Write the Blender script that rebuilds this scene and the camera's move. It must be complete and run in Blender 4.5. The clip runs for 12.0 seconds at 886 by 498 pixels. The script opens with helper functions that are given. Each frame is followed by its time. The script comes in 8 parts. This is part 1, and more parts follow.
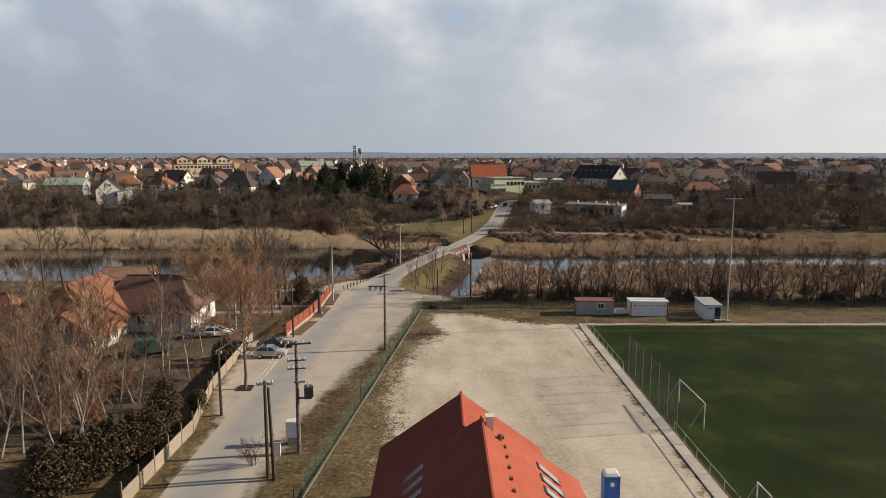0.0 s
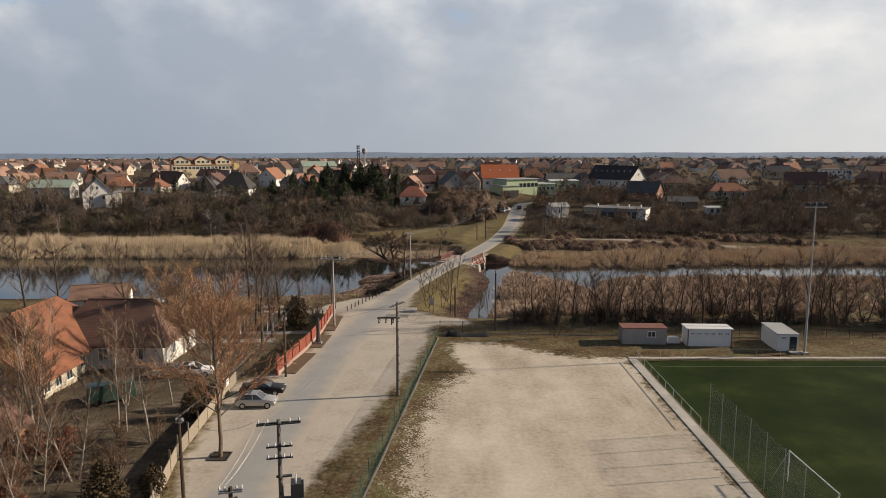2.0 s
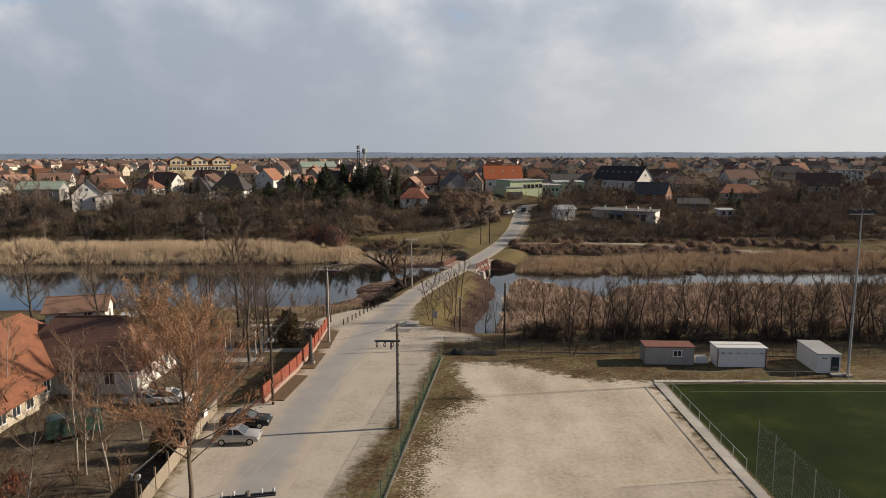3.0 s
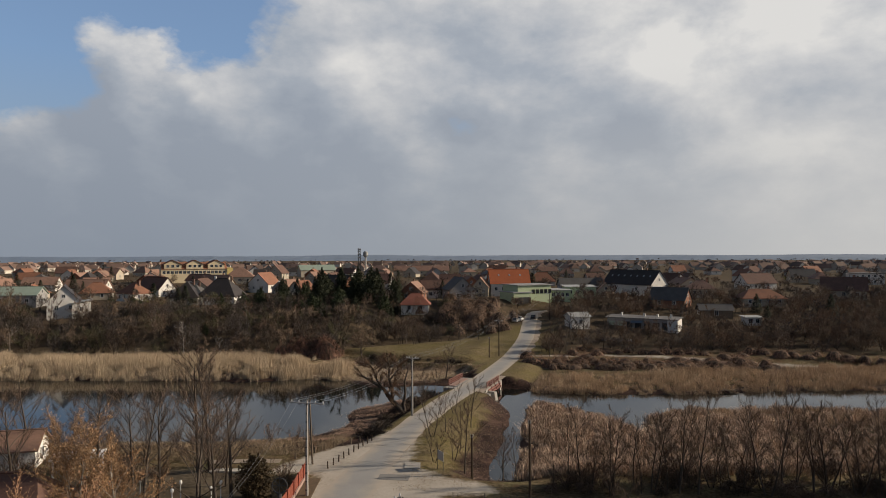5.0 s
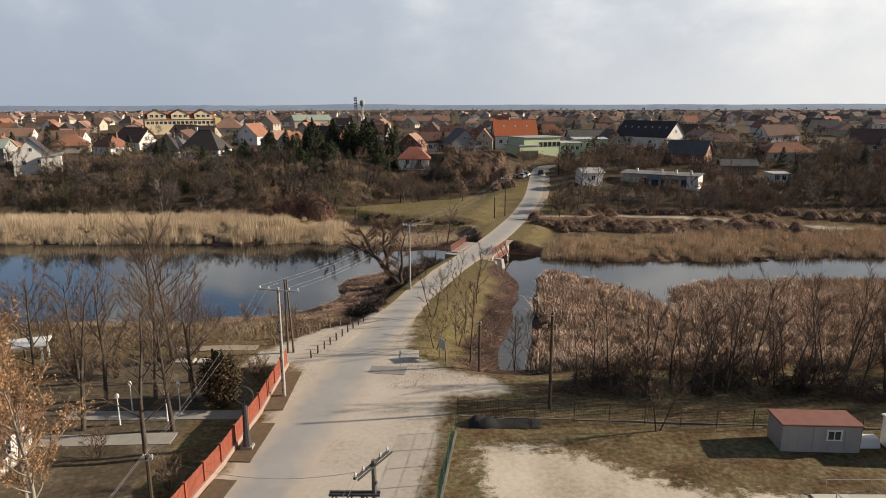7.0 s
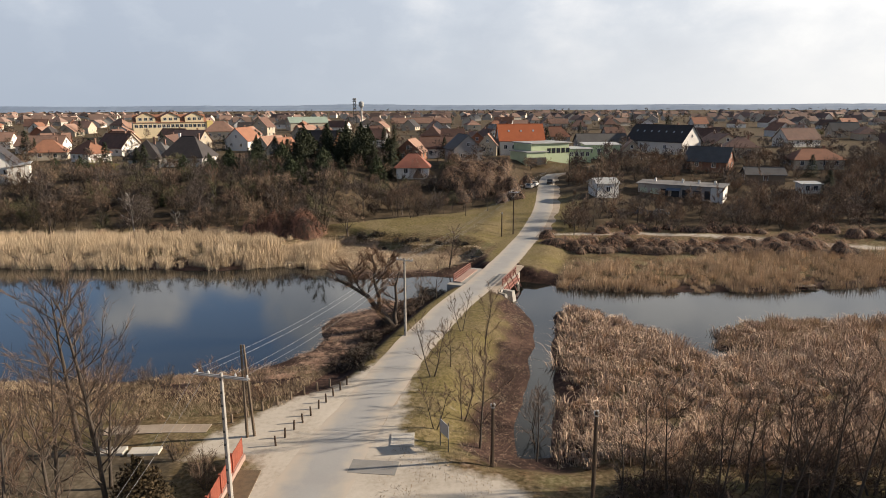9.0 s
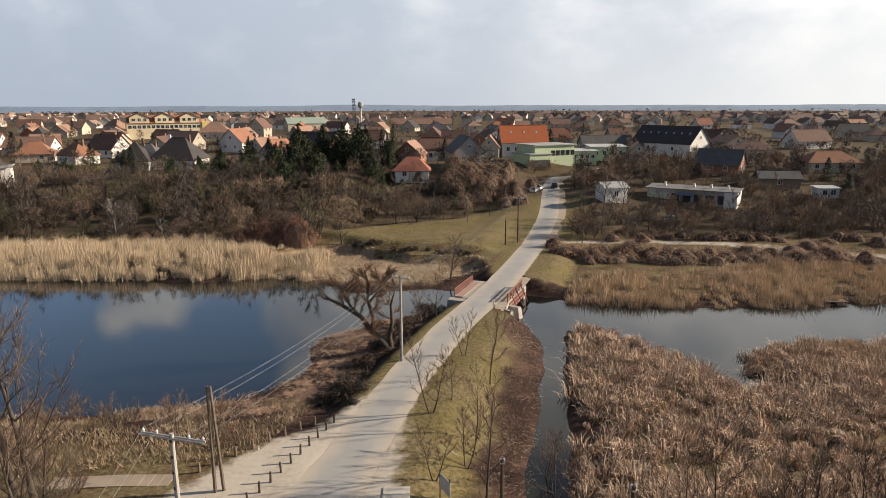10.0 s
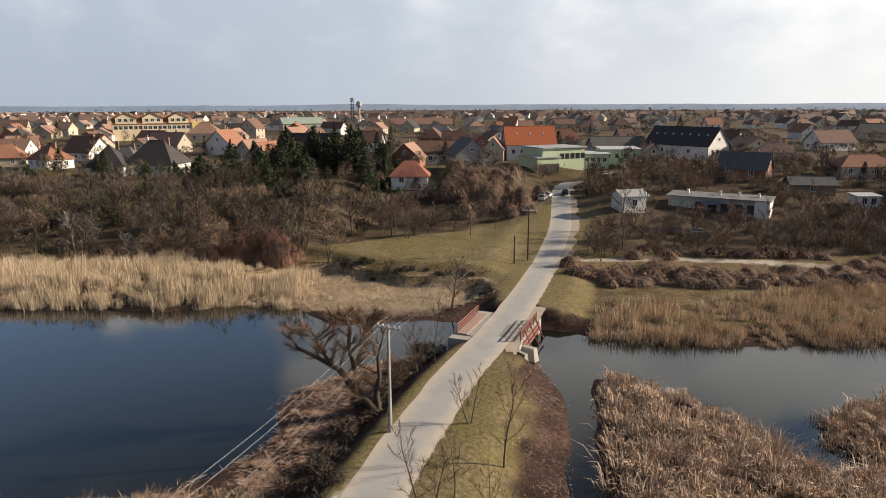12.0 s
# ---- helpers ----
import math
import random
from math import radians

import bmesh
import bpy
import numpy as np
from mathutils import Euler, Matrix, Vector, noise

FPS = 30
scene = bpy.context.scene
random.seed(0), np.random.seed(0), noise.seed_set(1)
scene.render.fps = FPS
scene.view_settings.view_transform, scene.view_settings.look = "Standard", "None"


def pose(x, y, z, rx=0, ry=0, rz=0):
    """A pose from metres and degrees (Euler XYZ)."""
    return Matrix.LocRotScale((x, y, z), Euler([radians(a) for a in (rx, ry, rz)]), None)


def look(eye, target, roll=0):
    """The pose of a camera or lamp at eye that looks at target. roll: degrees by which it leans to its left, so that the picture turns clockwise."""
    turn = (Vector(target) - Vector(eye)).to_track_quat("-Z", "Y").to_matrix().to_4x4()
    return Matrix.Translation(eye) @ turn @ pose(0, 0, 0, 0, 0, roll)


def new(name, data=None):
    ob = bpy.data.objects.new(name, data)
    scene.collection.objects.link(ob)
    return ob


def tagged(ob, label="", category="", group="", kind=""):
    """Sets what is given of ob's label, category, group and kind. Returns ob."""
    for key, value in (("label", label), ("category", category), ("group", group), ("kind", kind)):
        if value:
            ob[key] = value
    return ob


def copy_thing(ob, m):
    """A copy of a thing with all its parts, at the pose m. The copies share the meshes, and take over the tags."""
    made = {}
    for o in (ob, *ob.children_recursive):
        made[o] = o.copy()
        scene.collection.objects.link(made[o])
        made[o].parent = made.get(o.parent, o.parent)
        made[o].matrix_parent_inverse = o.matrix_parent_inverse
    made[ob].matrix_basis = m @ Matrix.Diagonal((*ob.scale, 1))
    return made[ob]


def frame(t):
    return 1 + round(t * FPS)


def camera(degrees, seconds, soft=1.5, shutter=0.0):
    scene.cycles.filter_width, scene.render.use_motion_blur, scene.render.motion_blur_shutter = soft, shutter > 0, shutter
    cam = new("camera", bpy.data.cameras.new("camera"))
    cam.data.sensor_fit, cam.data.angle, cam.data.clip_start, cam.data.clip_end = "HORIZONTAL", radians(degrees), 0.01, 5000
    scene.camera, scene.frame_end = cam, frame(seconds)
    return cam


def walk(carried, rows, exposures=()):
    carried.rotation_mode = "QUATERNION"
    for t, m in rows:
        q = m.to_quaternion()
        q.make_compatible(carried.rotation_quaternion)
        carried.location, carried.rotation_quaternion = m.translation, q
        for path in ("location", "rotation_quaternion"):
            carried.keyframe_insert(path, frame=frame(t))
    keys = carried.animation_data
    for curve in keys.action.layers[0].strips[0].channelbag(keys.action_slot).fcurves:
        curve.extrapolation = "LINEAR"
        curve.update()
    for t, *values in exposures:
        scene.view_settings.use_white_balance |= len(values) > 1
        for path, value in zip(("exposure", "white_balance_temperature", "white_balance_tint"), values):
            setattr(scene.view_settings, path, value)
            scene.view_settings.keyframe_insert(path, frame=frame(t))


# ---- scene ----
cam = camera(67.5, 12.0, soft=0.75)
METRES, EYE, TILT, LEAN, TURN = 95.0, 25.0, -8.25, 0.0, 0.0
ROWS = [
    (0, 0, 0, 0, 0, 0, 0),
    (0.5, -0.0082, 0.0422, 0.0064, 0.04, -0.03, 0.04),
    (1, -0.0149, 0.0841, 0.0126, 0.07, -0.03, 0.06),
    (1.5, -0.0203, 0.1265, 0.0186, 0.29, -0.02, 0.05),
    (2, -0.0245, 0.1686, 0.0245, 0.31, -0.01, 0.06),
    (2.5, -0.0281, 0.2107, 0.0303, 0.32, -0.01, 0.08),
    (2.7, -0.029, 0.2271, 0.0333, 0.333, -0.01, 0.082),
    (4.1, -0.035, 0.3421, 0.0543, 0.424, -0, 0.096),
    (4.3, -0.0358, 0.3586, 0.0573, 0.437, 0.1779, 0.098),
    (4.4, -0.0363, 0.3668, 0.0588, 0.4435, 0.9041, 0.099),
    (4.5, -0.0367, 0.375, 0.0603, 0.45, 2.01, 0.1),
    (4.6, -0.0371, 0.3832, 0.0613, 0.458, 3.7739, 0.102),
    (4.7, -0.0375, 0.3914, 0.0624, 0.466, 5.9216, 0.104),
    (4.8, -0.0378, 0.3997, 0.0634, 0.474, 7.4838, 0.106),
    (4.9, -0.0382, 0.4079, 0.0645, 0.482, 8.459, 0.108),
    (5, -0.0386, 0.4161, 0.0655, 0.49, 8.8, 0.11),
    (5.1, -0.0389, 0.4242, 0.0668, 0.488, 8.8, 0.11),
    (5.5, -0.0403, 0.4566, 0.072, 0.48, 8.81, 0.11),
    (5.7, -0.0407, 0.4732, 0.0728, 0.484, 8.8974, 0.122),
    (5.8, -0.041, 0.4815, 0.0731, 0.486, 8.5077, 0.128),
    (5.9, -0.0412, 0.4898, 0.0735, 0.488, 7.5326, 0.134),
    (6, -0.0414, 0.4981, 0.0739, 0.49, 5.96, 0.14),
    (6.1, -0.0414, 0.5061, 0.0753, 0.488, 3.9202, 0.128),
    (6.2, -0.0415, 0.5142, 0.0766, 0.486, 1.632, 0.116),
    (6.3, -0.0415, 0.5222, 0.078, 0.484, -0.5948, 0.104),
    (6.4, -0.0416, 0.5303, 0.0793, 0.482, -2.2286, 0.092),
    (6.5, -0.0416, 0.5383, 0.0807, 0.48, -3.48, 0.08),
    (6.7, -0.0419, 0.5536, 0.0838, 0.488, -3.8493, 0.072),
    (7, -0.0424, 0.5765, 0.0884, 0.5, -4.03, 0.06),
    (9, -0.0446, 0.7392, 0.1247, 0.59, -4.04, 0.11),
    (9.5, -0.0453, 0.7804, 0.1309, 0.6, -4.01, 0.07),
    (10, -0.0456, 0.8212, 0.1366, 0.61, -4, 0.07),
    (10.5, -0.0462, 0.8616, 0.1428, 0.61, -4.01, 0.08),
    (11, -0.0461, 0.9022, 0.1491, 0.63, -4.04, 0.1),
    (11.5, -0.046, 0.9423, 0.1558, 0.67, -4.08, 0.12),
    (12, -0.0464, 0.9835, 0.1616, 0.68, -4.07, 0.12),
]
walk(cam, [(t, pose(0, 0, EYE, TILT, LEAN, TURN) @ pose(METRES * x, METRES * y, METRES * z, 90 + pitch, roll, yaw)) for t, x, y, z, yaw, pitch, roll in ROWS],
     exposures=[(0.0, -0.26), (2.5, -0.36), (4.3, -0.38), (5.0, -0.74), (5.7, -0.78), (6.0, -0.70), (6.5, -0.36), (7.0, -0.1), (9.0, 0.08), (12.0, 0.08)])

# ---- sky, sun ----
SUN = Vector((1.0, 0.15, 0.41)).normalized()
world = bpy.data.worlds.new("sky")
scene.world = world
world.use_nodes = True
wn, wl = world.node_tree.nodes, world.node_tree.links
wn.clear()


def wnode(kind, **values):
    n = wn.new(kind)
    for k, v in values.items():
        n.inputs[k.replace("_", " ")].default_value = v
    return n


def wmath(op, a, b=0.0):
    n = wn.new("ShaderNodeMath")
    n.operation = op
    for i, v in enumerate((a, b)):
        if isinstance(v, (int, float)):
            n.inputs[i].default_value = v
        else:
            wl.new(v, n.inputs[i])
    return n.outputs[0]


def wramp(fac, stops):
    n = wn.new("ShaderNodeValToRGB")
    while len(n.color_ramp.elements) < len(stops):
        n.color_ramp.elements.new(0.5)
    for e, (p, c) in zip(n.color_ramp.elements, stops):
        e.position, e.color = p, (*c, 1)
    wl.new(fac, n.inputs[0])
    return n.outputs[0]


def wmix(fac, a, b):
    n = wn.new("ShaderNodeMix")
    n.data_type = "RGBA"
    for i, v in ((0, fac), (6, a), (7, b)):
        if isinstance(v, (int, float)):
            n.inputs[i].default_value = v
        elif isinstance(v, tuple):
            n.inputs[i].default_value = (*v, 1)
        else:
            wl.new(v, n.inputs[i])
    return n.outputs[2]


sky = wn.new("ShaderNodeTexSky")
sky.sky_type, sky.sun_disc = "NISHITA", False
sky.sun_elevation, sky.sun_rotation = math.asin(SUN.z), math.atan2(SUN.x, SUN.y)
sky.air_density, sky.dust_density, sky.ozone_density = 1.1, 0.4, 3.0
coord = wn.new("ShaderNodeTexCoord")
sep = wn.new("ShaderNodeSeparateXYZ")
wl.new(coord.outputs["Generated"], sep.inputs[0])
up = wmath("MAXIMUM", sep.outputs[2], 0.0)
den = wmath("ADD", wmath("MULTIPLY", up, 0.55), 0.62)
flat = wn.new("ShaderNodeCombineXYZ")
wl.new(wmath("DIVIDE", sep.outputs[0], den), flat.inputs[0])
wl.new(wmath("DIVIDE", sep.outputs[1], den), flat.inputs[1])
wl.new(wmath("MULTIPLY", sep.outputs[2], 2.6), flat.inputs[2])
shift = wn.new("ShaderNodeVectorMath")
shift.operation = "ADD"
shift.inputs[1].default_value = (7.3, 2.1, 0.0)
wl.new(flat.outputs[0], shift.inputs[0])
shade = wnode("ShaderNodeTexNoise", Scale=3.2, Detail=6.0, Roughness=0.55)
wl.new(shift.outputs[0], shade.inputs["Vector"])
dot = wn.new("ShaderNodeVectorMath")
dot.operation = "DOT_PRODUCT"
wl.new(coord.outputs["Generated"], dot.inputs[0])
dot.inputs[1].default_value = SUN
toward = wmath("MULTIPLY", wmath("ADD", dot.outputs["Value"], 0.25), 0.85)
# cloud heaps (positive) and gaps of blue (negative): direction, radius, weight
HEAPS = [((-0.42, 0.87, 0.257), 0.085, 0.60), ((-0.248, 0.927, 0.281), 0.12, 0.30), ((-0.078, 0.979, 0.186), 0.10, 0.30), ((0.047, 0.947, 0.317), 0.14, 0.26),
         ((0.243, 0.927, 0.286), 0.16, 0.30), ((0.411, 0.865, 0.288), 0.13, 0.24), ((0.357, 0.917, 0.18), 0.18, 0.26), ((-0.518, 0.841, 0.158), 0.05, 0.20),
         ((-0.411, 0.901, 0.138), 0.045, 0.18), ((-0.298, 0.933, 0.203), 0.05, 0.18),
         ((-0.335, 0.884, 0.335), 0.085, -0.50), ((-0.56, 0.79, 0.25), 0.12, -0.45), ((-0.373, 0.901, 0.215), 0.03, -0.20), ((0.023, 0.98, 0.199), 0.05, -0.26), ((0.33, 0.882, 0.345), 0.05, -0.34)]


def heaps(offset):
    """How thick the cloud is in each direction: drifting noise and the heaps."""
    base = wn.new("ShaderNodeVectorMath")
    base.operation = "MULTIPLY_ADD"
    base.inputs[1].default_value = (1.0, 1.0, 1.6)
    base.inputs[2].default_value = offset
    wl.new(coord.outputs["Generated"], base.inputs[0])
    drift = wnode("ShaderNodeTexNoise", Scale=5.5, Detail=9.0, Roughness=0.55, Distortion=0.1)
    wl.new(base.outputs[0], drift.inputs["Vector"])
    ruffle = wnode("ShaderNodeTexNoise", Scale=9.0, Detail=5.0, Roughness=0.6)
    wl.new(base.outputs[0], ruffle.inputs["Vector"])
    bent = wn.new("ShaderNodeVectorMath")
    bent.operation = "MULTIPLY_ADD"
    wl.new(ruffle.outputs["Color"], bent.inputs[0])
    bent.inputs[1].default_value = (0.09, 0.09, 0.09)
    way = wn.new("ShaderNodeVectorMath")
    way.operation = "ADD"
    way.inputs[1].default_value = tuple(0.6 * o - 0.045 for o in offset)
    wl.new(coord.outputs["Generated"], way.inputs[0])
    wl.new(way.outputs[0], bent.inputs[2])
    total = drift.outputs[0]
    for at, radius, weight in HEAPS:
        far = wn.new("ShaderNodeVectorMath")
        far.operation = "DISTANCE"
        wl.new(bent.outputs[0], far.inputs[0])
        far.inputs[1].default_value = at
        fall = wmath("EXPONENT", wmath("MULTIPLY", wmath("POWER", wmath("DIVIDE", far.outputs["Value"], radius), 2.0), -0.8))
        total = wmath("ADD", total, wmath("MULTIPLY", fall, weight))
    return total


here, beyond = heaps((0.0, 0.0, 0.0)), heaps((0.07, 0.0, 0.07))
puff = wmath("MULTIPLY", wmath("SUBTRACT", here, beyond), 1.7)
lit = wmath("ADD", wmath("MULTIPLY", toward, 0.68), wmath("MULTIPLY", wmath("MINIMUM", up, 0.4), 0.85))
bright = wramp(wmath("ADD", puff, wmath("ADD", wmath("MULTIPLY", wmath("SUBTRACT", shade.outputs[0], 0.5), 0.55), lit)),
               [(0.0, (0.51, 0.575, 0.68)), (0.3, (0.63, 0.69, 0.78)), (0.62, (0.87, 0.89, 0.93)), (1.0, (1.2, 1.18, 1.15))])
cover = wramp(wmath("ADD", wmath("ADD", here, wmath("MULTIPLY", toward, 0.10)), wmath("MULTIPLY", wmath("MAXIMUM", wmath("SUBTRACT", 0.255, up), 0.0), 1.9)),
              [(0.53, (0, 0, 0)), (0.68, (1, 1, 1))])
blue = wn.new("ShaderNodeVectorMath")
blue.operation = "SCALE"
blue.inputs["Scale"].default_value = 0.21
wl.new(sky.outputs[0], blue.inputs[0])
mixed = wmix(cover, wmix(0.5, blue.outputs[0], (0.36, 0.53, 0.86)), bright)
# sky above the view is darkened so it fills the shadows less
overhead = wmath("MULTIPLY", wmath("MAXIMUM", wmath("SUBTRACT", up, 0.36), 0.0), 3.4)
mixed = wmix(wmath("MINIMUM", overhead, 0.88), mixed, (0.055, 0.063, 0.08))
low = wmath("SUBTRACT", 1.0, wmath("MINIMUM", wmath("MULTIPLY", up, 3.8), 1.0))
haze = wramp(toward, [(0.0, (0.41, 0.465, 0.55)), (0.35, (0.54, 0.58, 0.635)), (0.75, (0.91, 0.90, 0.88))])
mixed = wmix(wmath("MULTIPLY", low, 0.95), mixed, haze)
# behind the camera and down-sun, unseen sky is darkened to blue to deepen shade
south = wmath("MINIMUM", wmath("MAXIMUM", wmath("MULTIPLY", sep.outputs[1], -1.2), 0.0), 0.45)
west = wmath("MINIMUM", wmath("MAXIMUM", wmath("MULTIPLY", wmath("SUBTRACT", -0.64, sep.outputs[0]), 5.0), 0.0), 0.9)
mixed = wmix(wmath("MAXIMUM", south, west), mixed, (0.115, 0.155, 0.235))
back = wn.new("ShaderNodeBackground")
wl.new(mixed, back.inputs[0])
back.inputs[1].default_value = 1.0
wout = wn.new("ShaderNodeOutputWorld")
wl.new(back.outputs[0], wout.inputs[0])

lamp = bpy.data.lights.new("sun", "SUN")
lamp.energy, lamp.angle, lamp.color = 7.4, radians(1.0), (1.0, 0.845, 0.67)
sun = new("sun", lamp)
sun.matrix_world = look(SUN * 400, (0, 0, 0))


# ---- materials ----
def mat(name, a, b, scale=2.0, rough=0.8, bump=0.25, metal=0.0, spread=0.12, fine=9.0, island=0.0, spec=0.3, courses=0.0):
    """Two colours mixed by noise at two sizes, with relief, and a random lightness for each object or island."""
    m = bpy.data.materials.new(name)
    m.use_nodes = True
    n, l = m.node_tree.nodes, m.node_tree.links
    p = n["Principled BSDF"]
    p.inputs["Metallic"].default_value = metal
    p.inputs["Specular IOR Level"].default_value = spec
    tc = n.new("ShaderNodeTexCoord")
    big, small = n.new("ShaderNodeTexNoise"), n.new("ShaderNodeTexNoise")
    for t, s, d in ((big, scale, 4.0), (small, scale * fine, 3.0)):
        t.inputs["Scale"].default_value, t.inputs["Detail"].default_value = s, d
        l.new(tc.outputs["Object"], t.inputs["Vector"])
    add = n.new("ShaderNodeMath")
    add.operation = "MULTIPLY_ADD"
    add.inputs[1].default_value = 0.45
    l.new(small.outputs[0], add.inputs[0])
    half = n.new("ShaderNodeMath")
    half.operation = "MULTIPLY_ADD"
    half.inputs[1].default_value, half.inputs[2].default_value = 1.3, -0.38
    l.new(big.outputs[0], half.inputs[0])
    l.new(half.outputs[0], add.inputs[2])
    mix = n.new("ShaderNodeMix")
    mix.data_type = "RGBA"
    l.new(add.outputs[0], mix.inputs[0])
    mix.inputs[6].default_value, mix.inputs[7].default_value = (*a, 1), (*b, 1)
    hsv = n.new("ShaderNodeHueSaturation")
    l.new(mix.outputs[2], hsv.inputs["Color"])
    if island:
        src = n.new("ShaderNodeNewGeometry").outputs["Random Per Island"]
        spread = island
    else:
        src = n.new("ShaderNodeObjectInfo").outputs["Random"]
    ma = n.new("ShaderNodeMath")
    ma.operation = "MULTIPLY_ADD"
    ma.inputs[1].default_value, ma.inputs[2].default_value = 2 * spread, 1 - spread
    l.new(src, ma.inputs[0])
    l.new(ma.outputs[0], hsv.inputs["Value"])
    l.new(hsv.outputs[0], p.inputs["Base Color"])
    rr = n.new("ShaderNodeMath")
    rr.operation = "MULTIPLY_ADD"
    rr.inputs[1].default_value, rr.inputs[2].default_value = 0.25, rough - 0.12
    l.new(small.outputs[0], rr.inputs[0])
    l.new(rr.outputs[0], p.inputs["Roughness"])
    if courses:
        wave = n.new("ShaderNodeTexWave")
        wave.bands_direction, wave.wave_profile = "Z", "SAW"
        wave.inputs["Scale"].default_value, wave.inputs["Distortion"].default_value, wave.inputs["Detail"].default_value = courses, 0.6, 1.0
        wave.inputs["Detail Scale"].default_value = 3.0
        l.new(tc.outputs["Object"], wave.inputs["Vector"])
        row = n.new("ShaderNodeBump")
        row.inputs["Strength"].default_value, row.inputs["Distance"].default_value = 0.7, 0.05
        l.new(wave.outputs["Fac"], row.inputs["Height"])
    if bump:
        bm_ = n.new("ShaderNodeBump")
        if courses:
            l.new(row.outputs[0], bm_.inputs["Normal"])
        bm_.inputs["Strength"].default_value, bm_.inputs["Distance"].default_value = bump, 0.03
        l.new(small.outputs[0], bm_.inputs["Height"])
        l.new(bm_.outputs[0], p.inputs["Normal"])
    return m


def glass(name, tint=(0.03, 0.04, 0.05)):
    m = bpy.data.materials.new(name)
    m.use_nodes = True
    p = m.node_tree.nodes["Principled BSDF"]
    p.inputs["Base Color"].default_value = (*tint, 1)
    p.inputs["Roughness"].default_value = 0.06
    p.inputs["Specular IOR Level"].default_value = 0.8
    return m


